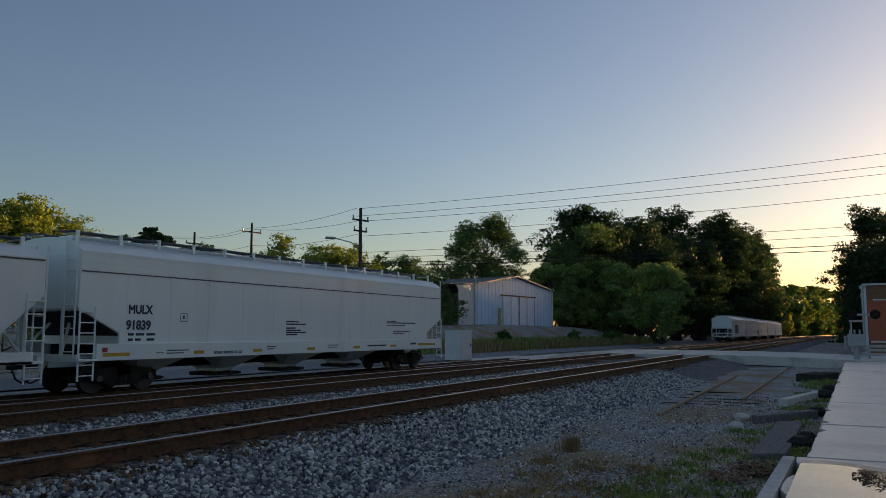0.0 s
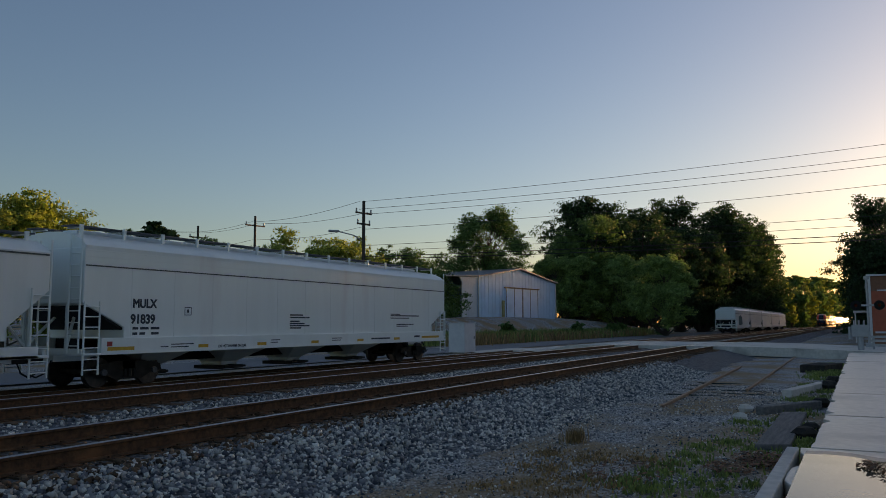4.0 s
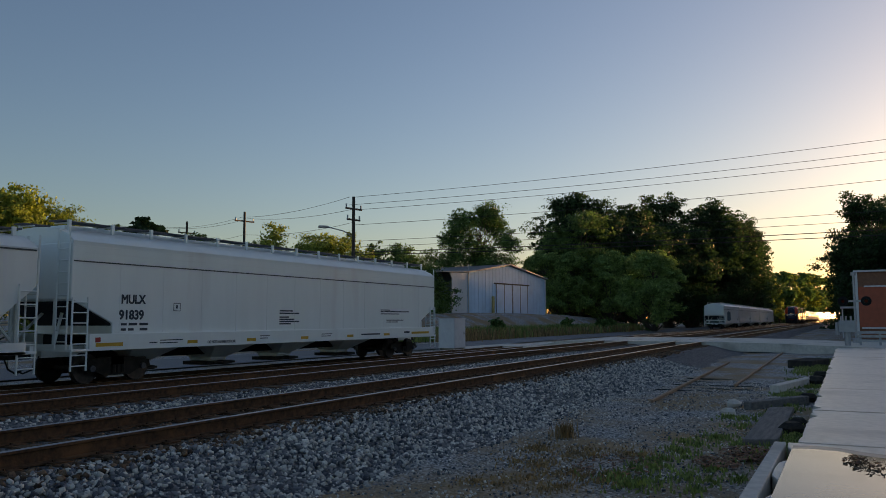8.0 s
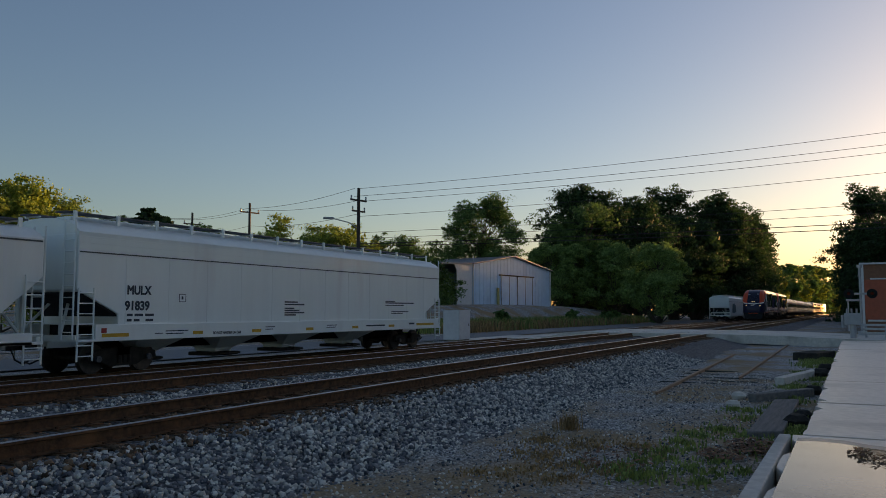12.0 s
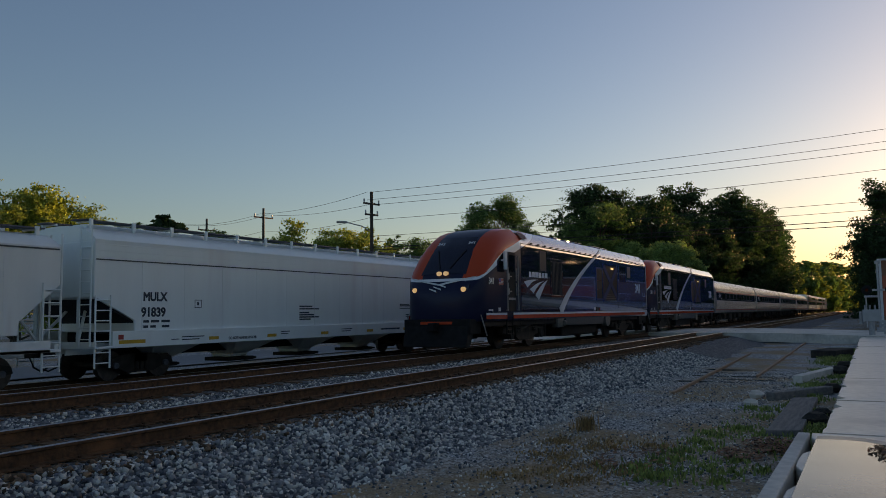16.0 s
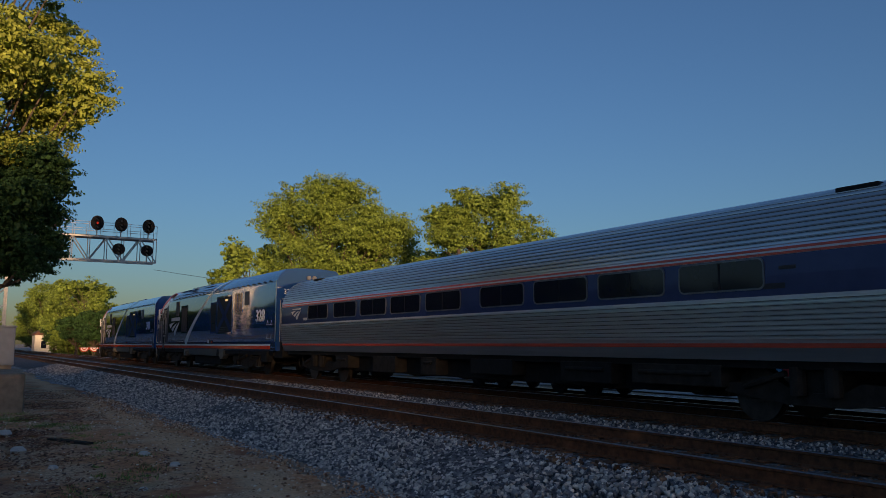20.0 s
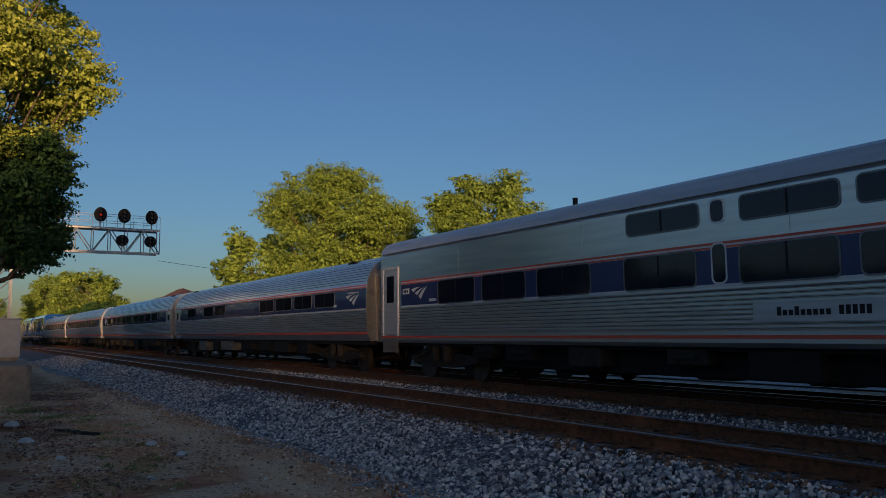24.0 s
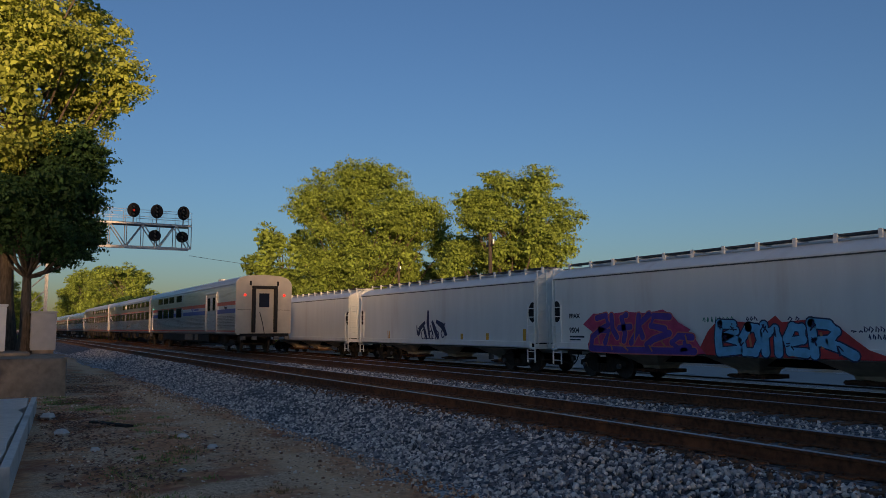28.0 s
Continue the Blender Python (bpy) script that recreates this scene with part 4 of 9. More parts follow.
def hopper_car(x0, x1, label, paint, outlets, old=False, chute=None, closed=False):
    """A covered hopper: body with sloped ends, roof and walkways, side sill, ladders, outlets and two trucks."""
    L = x1 - x0
    h = L / 2
    car = thing("hopper_car", label, "rail car", "hopper cars on the siding", at=pose((x0 + x1) / 2, Y3, SIDING_Z))
    run = 1.35 if not old else 1.1
    zs = 2.34 if not old else 2.62
    W = 1.6
    q = -0.3 if old else 0.0
    side = [(-h, zs), (-h, 3.86 + q), (h, 3.86 + q), (h, zs), (h - run, 1.68), (h - run, 1.36), (-h + run, 1.36), (-h + run, 1.68)]
    if closed:
        side = [(-h + 0.1, 1.16), (-h + 0.1, 3.86 + q), (h - 0.1, 3.86 + q), (h - 0.1, 1.16)]
    m = Mesh().extrude(side, "y", -W, W)
    part("body", m, paint, car, bevel=0.03)
    if closed:
        # flat black shapes stand in for the dark inside of the end openings
        for s in (-1, 1):
            for y in (-W - 0.004, W + 0.004):
                hole = [(s * (h - 0.11), 1.98)] + [(s * (h - 0.11 - 0.36 * math.sin(math.pi * k / 10)), 2.35 - 0.42 * math.cos(math.pi * k / 10)) for k in range(1, 10)] + [(s * (h - 0.11), 2.72)]
                part("end_opening", Mesh().extrude(hole, "y", y - 0.004, y + 0.004), M_BLACK, car, "dark rounded opening in the end sheet")
    part("centre_sill", Mesh().box(-h + 1.5, h - 1.5, -0.4, 0.4, 0.62, 1.3), M_UNDERSIDE, car, "black centre sill")
    # added backing panel: black stands for shade in the end opening, rust when old
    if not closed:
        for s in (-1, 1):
            part("end_shade_panel", Mesh().box(*sorted((s * (h - 1.5), s * (h - 1.55))), -W + 0.1, W - 0.1, 1.0, zs), M_RUST if old else M_BLACK, car)
    roof_prof = [(-W, 3.8), (-W - 0.015, 3.9), (-1.42, 4.06), (-1.05, 4.22), (-0.5, 4.32), (0, 4.34), (0.5, 4.32), (1.05, 4.22), (1.42, 4.06), (W + 0.015, 3.9), (W, 3.8)]
    part("roof", Mesh().extrude(roof_prof, "x", -h + 0.02, h - 0.02), paint, car, smooth=True, at=pose(0, 0, q))
    seams = Mesh()
    if not old:
        for z in (3.42, 3.6, 3.76):
            seams.box(-h + 0.05, h - 0.05, -W - 0.012, -W, z, z + 0.016)
    part("seam", Mesh().box(-h + 0.05, h - 0.05, -W - 0.016, -W, 3.34 if not old else 3.52, 3.375 if not old else 3.56), M_LINE, car)
    if not old:
        part("ribs", seams, paint, car)
    n = int(L / 1.5)
    for i in range(1, 0 if closed else n):
        x = -h + L * i / n
        part("weld_line", Mesh().box(x - 0.006, x + 0.006, -W - 0.006, -W, 1.4, 3.33), paint, car)
    for y in (-W, W):
        s = Mesh()
        yy = (y - 0.1, y + 0.02) if y < 0 else (y - 0.02, y + 0.1)
        s.box(-h + (0.55 if not old else 0.3), h - (0.25 if not old else 0.3), *yy, 0.98 if not old else 0.92, 1.4 if not old else 1.22)
        s.box(-h, h, *yy, 0.94 if not old else 0.92, 1.0)
        part("side_sill", s, paint, car, bevel=0.01)
    for s in (-1, 1):
        ends = Mesh()
        ends.box(*sorted((s * h, s * (h - 0.12))), -W, W, 0.94, 1.12)
        ends.box(*sorted((s * (h - 0.1), s * (h - 2.4))), -0.35, 0.35, 0.75, 1.05)
        for y in (-0.9, 0.9):
            ends.rod((s * (h - 0.06), y, 1.05), (s * (h - 0.06), y, zs), 0.05, 6)
        ends.rod((s * (h - 0.06), -0.9, 1.1), (s * (h - 0.9), -0.2, zs), 0.045, 6)
        ends.rod((s * (h - 0.06), 0.9, 1.1), (s * (h - 0.9), 0.2, zs), 0.045, 6)
        part("end_frame", ends, paint, car)
    # shade under the sloped ends is put into the black; old sheets are rust
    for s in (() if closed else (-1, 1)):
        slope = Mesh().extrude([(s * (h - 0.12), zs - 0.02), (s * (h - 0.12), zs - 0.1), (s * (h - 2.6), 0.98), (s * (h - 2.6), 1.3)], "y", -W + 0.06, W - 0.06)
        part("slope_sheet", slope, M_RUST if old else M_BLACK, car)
    for s in (-1, 1):
        for y in (-W - 0.05, W + 0.05):
            la = Mesh()
            a, b = sorted((s * (h - 0.02), s * (h - 0.5)))
            ladder(la, a, b, y, 1.0, zs + 0.05, 5)
            ladder(la, a, b, y, 0.42, 0.98, 2)
            part("ladder", la, paint, car)
        la = Mesh()
        for y in (-W + 0.05, -W + 0.5):
            la.rod((s * (h + 0.06), y, 1.0), (s * (h + 0.06), y, 4.25 + q), 0.028, 6)
        for i in range(9):
            la.rod((s * (h + 0.06), -W + 0.05, 1.2 + 0.31 * i), (s * (h + 0.06), -W + 0.5, 1.2 + 0.31 * i), 0.016, 5)
        part("end_ladder", la, paint, car)
    for k, (cx, w) in enumerate(outlets):
        o = Mesh()
        z0 = 0.38
        rings = []
        for z, hw, hy in ((1.36, w / 2, 1.45), (1.0, w / 2 - 0.05, 1.4), (z0 + 0.12, 0.40, 0.5), (z0, 0.38, 0.45)):
            rings.append([(cx - hw, -hy, z), (cx + hw, -hy, z), (cx + hw, hy, z), (cx - hw, hy, z)])
        o.loft(rings)
        p_ = part("outlet_hopper", o, chute or paint, car, bevel=0.02)
        gt = Mesh().box(cx - 0.62, cx + 0.62, -0.55, 0.55, z0 - 0.13, z0 - 0.01)
        gt.rod((cx - 0.5, -0.75, z0 - 0.05), (cx + 0.5, -0.75, z0 - 0.05), 0.04, 6).box(cx - 0.08, cx + 0.08, -0.8, -0.5, z0 - 0.12, z0 + 0.02)
        part("gate", gt, M_GATE if old else M_TRUCK, p_)
    for y0, y1 in ((-1.0, -0.5), (0.5, 1.0)):
        part("walkway", Mesh().box(-h + 0.05, h - 0.05, y0, y1, 4.46, 4.5), M_WALK, car, bevel=0.008, at=pose(0, 0, q - (0.06 if old else 0)))
    nb = 14
    for i in range(nb + 1):
        x = -h + 0.3 + (L - 0.6) * i / nb
        for s in (-1, 1):
            b = Mesh()
            b.box(x - 0.05, x + 0.05, *sorted((s * 1.06, s * 1.0)), 4.2, 4.52)
            b.box(x - 0.03, x + 0.03, *sorted((s * 1.03, s * 0.45)), 4.42, 4.458)
            part("walkway_bracket", b, paint, car, at=pose(0, 0, q - (0.06 if old else 0)))
    part("hatch", Mesh().box(-h + 0.7, h - 0.7, -0.32, 0.32, 4.25 + q, 4.46 + q), paint, car, bevel=0.03)
    for x in (-h + 2.05, h - 2.05):
        freight_truck(car, x)
    for s in (-1, 1):
        part("coupler", Mesh().box(*sorted((s * h, s * (h + 0.55))), -0.09, 0.09, 0.72, 0.98), M_TRUCK, car, bevel=0.02)
        part("brake_hose", Mesh().pipe([(s * h, -0.4, 0.8), (s * (h + 0.1), -0.45, 0.5), (s * (h + 0.4), -0.35, 0.36), (s * (h + 0.6), -0.3, 0.45)], 0.025), M_TRUCK, car)
    return car


A0, A1 = 14.1, 34.75
big = hopper_car(A0, A1, "long clean grey-white covered hopper car with four outlets", M_CARWHITE, [(-7.05, 2.1), (-3.55, 2.3), (0.0, 2.3), (4.0, 2.3)])
c = (A0 + A1) / 2


def on_big(x, z):
    return pose(x - c, -1.604, z) @ FRONT


lettering("car_lettering", "MULX", 0.345, M_MARK, big, on_big(15.73, 2.25), "black stencilled letters", 0.014, 0.93)
lettering("car_lettering", "91839", 0.36, M_MARK, big, on_big(15.67, 1.80), "black stencilled figures", 0.014, 0.98)
lettering("notice_lettering", "DO NOT HAMMER ON CAR", 0.12, M_MARK, big, pose(19.06 - c, -1.703, 1.03) @ FRONT, "small stencilled notice", 0.004, 0.86)
bars = Mesh()
for x0, x1, z, hh in [(15.75, 15.95, 1.62, 0.07), (16.02, 16.32, 1.62, 0.07), (16.4, 16.72, 1.62, 0.07), (15.75, 15.92, 1.47, 0.07), (16.0, 16.2, 1.47, 0.07), (16.42, 16.7, 1.47, 0.07),
                      (22.75, 23.5, 2.07, 0.05), (22.75, 23.9, 1.98, 0.05), (22.75, 23.3, 1.84, 0.05), (22.75, 23.6, 1.76, 0.05), (22.75, 23.9, 1.68, 0.05), (22.75, 23.4, 1.6, 0.05),
                      (29.7, 30.5, 2.17, 0.04), (29.7, 32.2, 2.1, 0.05), (29.7, 31.3, 2.0, 0.04), (30.2, 31.7, 1.72, 0.04), (30.2, 31.2, 1.64, 0.04), (17.7, 17.96, 2.27, 0.02), (17.7, 17.96, 2.04, 0.02), (17.79, 17.86, 2.12, 0.1)]:
    bars.box(x0 - c, x1 - c, -1.604, -1.6, z, z + hh)
for x in (17.69, 17.95):
    bars.box(x - c, x - c + 0.02, -1.604, -1.6, 2.04, 2.29)
tagged(part("stencilled_data", bars, M_MARK, big, "small illegible stencilled data"), kind="stuff")
sb = Mesh()
for x0, x1, z, hh in [(16.7, 17.0, 1.1, 0.025), (17.1, 18.0, 1.16, 0.03), (17.1, 17.8, 1.08, 0.03), (21.6, 22.1, 1.2, 0.03), (21.6, 22.0, 1.12, 0.03), (25.2, 25.9, 1.2, 0.03), (25.2, 25.8, 1.12, 0.03), (28.0, 29.5, 1.12, 0.06), (31.6, 32.1, 1.15, 0.08)]:
    sb.box(x0 - c, x1 - c, -1.704, -1.7, z, z + hh)
tagged(part("stencilled_data", sb, M_MARK, big), kind="stuff")
for x0, x1, z in [(14.85, 15.75, 1.05), (18.2, 18.62, 1.05), (20.91, 21.37, 1.05), (23.9, 24.35, 1.05), (26.96, 27.41, 1.06), (29.82, 30.3, 1.07), (32.3, 34.0, 1.1)]:
    part("reflector", Mesh().box(x0 - c, x1 - c, -1.704, -1.7, z, z + 0.1), M_YELLOW, big)
part("red_placard", Mesh().box(14.83 - c, 15.0 - c, -1.705, -1.7, 1.17, 1.3), M_REDTAG, big)

G_RED, G_MAGENTA, G_PURPLE = [mat(n, c1, tuple(v * 0.75 for v in c1), 5, 0.5) for n, c1 in (("spray_red", (0.62, 0.05, 0.05)), ("spray_magenta", (0.62, 0.06, 0.16)), ("spray_purple", (0.11, 0.05, 0.34)))]
G_BLUE, G_NAVY, G_ORANGE, G_GREEN = [mat(n, c1, tuple(v * 0.75 for v in c1), 5, 0.5) for n, c1 in (("spray_blue", (0.10, 0.52, 0.80)), ("spray_navy", (0.015, 0.03, 0.10)), ("spray_orange", (0.62, 0.22, 0.10)), ("spray_green", (0.05, 0.28, 0.20)))]
OUT3 = [(-4.3, 2.6), (0.0, 2.6), (4.4, 2.6)]
B0, B1 = -23.65, -6.2
gr = hopper_car(B0, B1, "dull white covered hopper car with red and blue sprayed graffiti", M_CAROLD, [(-4.9, 2.5), (-0.95, 2.4), (2.75, 2.4)], True, M_TAN, True)
cb = (B0 + B1) / 2
lettering("car_lettering", "FPAX", 0.22, M_MARK, gr, pose(-22.72 - cb, -1.604, 2.1) @ FRONT, "black stencilled letters", 0.008, 1.15)
lettering("car_lettering", "9504", 0.25, M_MARK, gr, pose(-22.72 - cb, -1.604, 1.58) @ FRONT, "black stencilled figures", 0.008, 1.1)
tagged(part("stencilled_data", Mesh().box(-22.7 - cb, -21.9 - cb, -1.604, -1.6, 1.4, 1.46).box(-22.7 - cb, -22.1 - cb, -1.604, -1.6, 1.3, 1.35), M_MARK, gr), kind="stuff")
rg = random.Random(8)


def paint_at(pts):
    return [(x - cb, z) for x, z in pts]


def stroke(m, pts, width, y, thick):
    """A sprayed stroke with round joints."""
    ribbon(m, paint_at(pts), width, y, thick)
    for k, (x, z) in enumerate(paint_at(pts)):
        m.extrude([(x + width / 2 * math.cos(j * math.pi / 5), z + width / 2 * math.sin(j * math.pi / 5)) for j in range(10)], "y", y, y - thick - 0.0006 - 0.0003 * (k % 3))
    return m


def scrawl(m, x0, x1, z0, z1, n, width, seed):
    """A small illegible tag: looping thin strokes."""
    r = random.Random(seed)
    for i in range(n):
        xa, w = x0 + (x1 - x0) * i / n, (x1 - x0) / n
        ribbon(m, paint_at([(xa + w * r.uniform(0, 0.3), z0 + (z1 - z0) * r.uniform(0, 0.3)), (xa + w * r.uniform(0.2, 0.5), z1), (xa + w * r.uniform(0.5, 0.9), (z0 + z1) / 2), (xa + w * r.uniform(0.3, 0.9), z0)]), width, -1.6)
    return m


# the purple piece on a magenta cloud
GY = -1.706
part("graffiti_cloud", blob(Mesh(), paint_at([(-21.82, 1.87), (-21.26, 2.24), (-20.5, 2.21), (-19.61, 2.27), (-18.68, 2.21), (-17.99, 2.31), (-17.61, 2.14), (-17.35, 1.9), (-16.89, 1.69), (-17.0, 1.57), (-16.76, 1.47), (-16.54, 1.2), (-16.25, 0.99), (-16.7, 0.95), (-21.54, 0.95), (-21.59, 1.19), (-21.22, 1.55)]), GY), G_MAGENTA, gr, "magenta sprayed cloud")
PURPLE = ([(-21.08, 2.08), (-20.62, 2.16), (-20.51, 1.86), (-20.92, 1.67), (-21.32, 1.43), (-21.41, 1.05)], [(-20.92, 1.67), (-20.5, 1.62), (-20.68, 1.24)], [(-20.33, 2.15), (-20.29, 1.71), (-20.08, 1.44)],
          [(-19.62, 2.17), (-19.84, 2.07), (-19.69, 1.56), (-19.76, 1.32)], [(-19.44, 1.78), (-19.96, 1.74)], [(-19.04, 2.13), (-19.11, 1.63), (-19.42, 1.26)], [(-18.58, 2.16), (-19.03, 1.85), (-18.89, 1.45)],
          [(-17.71, 2.08), (-18.38, 2.12), (-18.5, 1.81), (-17.92, 1.71), (-17.73, 1.57), (-18.41, 1.38), (-18.72, 1.2)], [(-16.83, 1.46), (-17.35, 1.49), (-17.63, 1.29), (-17.38, 1.1), (-16.95, 1.16), (-17.1, 1.28)],
          [(-21.4, 1.04), (-19.67, 1.02), (-17.95, 1.03), (-16.75, 1.04)])
halo, st = Mesh(), Mesh()
for pts in PURPLE:
    stroke(halo, pts, 0.29, GY - 0.004, 0.003)
    stroke(st, pts, 0.21, GY - 0.0085, 0.003)
part("graffiti_halo", halo, mat("spray_coral", (0.72, 0.20, 0.14), (0.60, 0.13, 0.12), 5, 0.5), gr, "coral sprayed edge round the purple strokes")
part("graffiti_letters", st, G_PURPLE, gr, "purple sprayed strokes, no legible word")
st = Mesh()
for pts in ([(-20.39, 1.62), (-20.51, 1.35)], [(-19.98, 1.25), (-19.56, 1.0)], [(-19.21, 1.85), (-19.27, 1.26)], [(-20.4, 1.2), (-20.32, 1.0)], [(-17.09, 1.53), (-17.01, 1.26)], [(-18.62, 1.2), (-18.48, 1.0)], [(-21.05, 1.5), (-20.95, 1.2)], [(-18.1, 1.35), (-17.9, 1.15)]):
    ribbon(st, paint_at(pts), 0.11, GY - 0.013, 0.003, 0.5)
part("graffiti_shine", st, G_ORANGE, gr, "orange sprayed highlights")
# the pale blue piece on red
part("graffiti_cloud", blob(Mesh(), paint_at([(-16.54, 1.16), (-16.22, 1.64), (-15.83, 1.97), (-14.92, 1.89), (-14.26, 1.83), (-13.92, 2.06), (-13.72, 1.88), (-13.01, 1.94), (-12.31, 1.93), (-11.97, 1.65), (-11.69, 1.43), (-11.36, 1.2), (-10.9, 1.05), (-10.3, 0.95), (-16.3, 0.95)]), GY - 0.001), G_RED, gr, "red sprayed ground")
edge, fill, spots = Mesh(), Mesh(), Mesh()
letters = ([(-15.79, 1.86), (-15.85, 1.44), (-15.82, 1.04)], [(-15.75, 1.84), (-15.31, 1.83), (-15.23, 1.65), (-15.61, 1.48)], [(-15.61, 1.48), (-15.16, 1.37), (-15.13, 1.12), (-15.79, 1.05)],
           [(-14.79, 1.75), (-15.04, 1.4), (-14.95, 1.08), (-14.6, 1.06), (-14.41, 1.38), (-14.52, 1.72), (-14.79, 1.75)], [(-14.29, 1.8), (-14.26, 1.06)], [(-14.23, 1.55), (-13.94, 1.7), (-13.85, 1.43), (-13.85, 1.06)],
           [(-13.51, 1.36), (-13.12, 1.43), (-13.14, 1.72), (-13.41, 1.76), (-13.59, 1.45), (-13.51, 1.12), (-13.03, 1.08)],
           [(-12.87, 1.87), (-12.83, 1.47), (-12.79, 1.05)], [(-12.85, 1.85), (-12.38, 1.81), (-12.18, 1.64), (-12.36, 1.42), (-12.75, 1.38)], [(-12.53, 1.37), (-12.11, 1.24), (-11.72, 1.05)])
for i, pts in enumerate(letters):
    stroke(edge, pts, 0.33, GY - 0.005, 0.003)
    stroke(fill, pts, 0.25, GY - 0.0095, 0.003)
for i in range(36):
    x, z = letters[i % len(letters)][i % 2]
    stroke(spots, [(x + rg.uniform(-0.1, 0.1), z + rg.uniform(-0.2, 0.05)), (x + rg.uniform(-0.06, 0.12), z + rg.uniform(-0.2, 0.05))], 0.035, GY - 0.014, 0.002)
part("graffiti_outline", edge, G_NAVY, gr)
part("graffiti_letters", fill, G_BLUE, gr, "pale blue sprayed letters with dark outlines")
part("graffiti_spots", spots, G_NAVY, gr)
st = Mesh()
for pts in ([(-14.80, 1.62), (-14.72, 1.22)], [(-12.60, 1.62), (-12.56, 1.2)], [(-13.5, 1.02), (-13.3, 1.0)]):
    ribbon(st, paint_at(pts), 0.12, GY - 0.004, 0.006, 0.4)
part("graffiti_shine", st, G_ORANGE, gr, "orange sprayed highlights")
part("graffiti_tags", scrawl(Mesh(), -16.5, -15.35, 1.9, 2.05, 8, 0.035, 1), G_GREEN, gr, "small green sprayed tag, illegible")
tg = Mesh()
for k, (x0, x1, z0, z1, n) in enumerate(((-14.97, -14.56, 1.93, 2.04, 3), (-13.63, -13.22, 1.92, 2.02, 2), (-11.55, -11.0, 1.62, 1.76, 4), (-11.45, -10.95, 1.45, 1.57, 4), (-11.9, -11.5, 1.62, 1.66, 2))):
    scrawl(tg, x0, x1, z0, z1, n, 0.03, 20 + k)
part("graffiti_tags", tg, G_NAVY, gr, "small dark sprayed tags, illegible")
for x in (-22.95, -22.78):
    part("yellow_mark", Mesh().extrude([(x, 1.2), (x + 0.1, 1.2), (x + 0.02, 1.62), (x - 0.04, 1.62)], "y", -1.604, -1.6), M_YELLOW, gr)

md = hopper_car(-41.4, -24.75, "dull white covered hopper car with a dark sprayed tag", M_CAROLD, OUT3, True, M_TAN, True)
cm = (-41.4 - 24.75) / 2
tg = Mesh()
for pts, w in (([(-33.42, 2.6), (-33.46, 2.04), (-33.29, 1.3)], 0.3), ([(-33.72, 2.04), (-34.23, 1.76), (-34.44, 1.37)], 0.3), ([(-33.03, 2.09), (-32.74, 1.66), (-32.45, 1.27)], 0.34), ([(-32.64, 2.08), (-32.02, 1.85), (-31.65, 1.41)], 0.36),
               ([(-33.93, 1.95), (-33.72, 1.52), (-33.56, 1.21)], 0.26), ([(-34.59, 1.88), (-34.54, 1.42)], 0.16), ([(-31.79, 1.98), (-32.13, 1.57)], 0.16), ([(-33.72, 1.26), (-32.32, 1.24)], 0.06), ([(-33.2, 1.9), (-33.0, 1.5), (-33.1, 1.3)], 0.1)):
    ribbon(tg, [(x - cm, z) for x, z in pts], w * 0.85, -1.605, 0.004, 0.45)
for x, z, r in ((-33.9, 1.45, 0.2), (-33.1, 1.42, 0.18), (-32.55, 1.4, 0.18), (-32.0, 1.5, 0.16), (-34.35, 1.6, 0.14)):
    ribbon(tg, [(x - cm + r * math.cos(k * 0.785), z + r * 1.2 * math.sin(k * 0.785)) for k in range(9)], 0.06, -1.609, 0.004)
part("graffiti_tag", tg, G_NAVY, md, "dark blue sprayed tag, illegible")
ys = Mesh()
for x, dz in ((-25.62, 0.45), (-30.4, 0.25), (-28.3, 0.28)):
    ys.box(x - cm, x - cm + 0.2, -1.604, -1.6, 1.25, 1.25 + dz)
part("stencil_patches", ys, M_YELLOW, md)
hopper_car(-60.0, -43.1, "dull white covered hopper car behind the station tree", M_CAROLD, OUT3, True, M_TAN, True)
nb_ = hopper_car(-5.1, 13.1, "dull white covered hopper car with rusty slope sheets", M_CAROLD, OUT3, True, M_TAN)
sm = Mesh()
cn = (-5.1 + 13.1) / 2
for x0, x1, z in ((8.3, 9.9, 1.95), (8.6, 9.9, 1.85), (10.0, 10.9, 2.3)):
    sm.box(x0 - cn, x1 - cn, -1.604, -1.6, z, z + 0.06)
tagged(part("stencilled_data", sm, M_REDTAG, nb_), kind="stuff")
ss = Mesh()
for x in (7.4, 11.2):
    ribbon(ss, [(x - cn, 1.4), (x + 0.1 - cn, 1.9)], 0.09, -1.6)
part("sprayed_stroke", ss, G_ORANGE, nb_)
far_cars = []
for i, x in enumerate((138.5, 158.3, 178.2, 198.0, 217.8)):
    o = hopper_car(x, x + 19.0, ("grey-white covered hopper car parked beyond the crossing", "dull white covered hopper car parked beyond the crossing")[i % 2], M_CARWHITE if i % 2 == 0 else M_CAROLD, OUT3, False)
    far_cars.append(o)
part("graffiti_patch", blob(Mesh(), [(x, z) for x, z in ((-6, 1.5), (-5.6, 2.9), (-3.6, 3.1), (-1.5, 2.8), (-1.2, 1.6), (-3.5, 1.4))], -1.605), mat("spray_teal", (0.03, 0.16, 0.20), (0.03, 0.12, 0.15), 3, 0.5), far_cars[0], "dark teal sprayed patch")

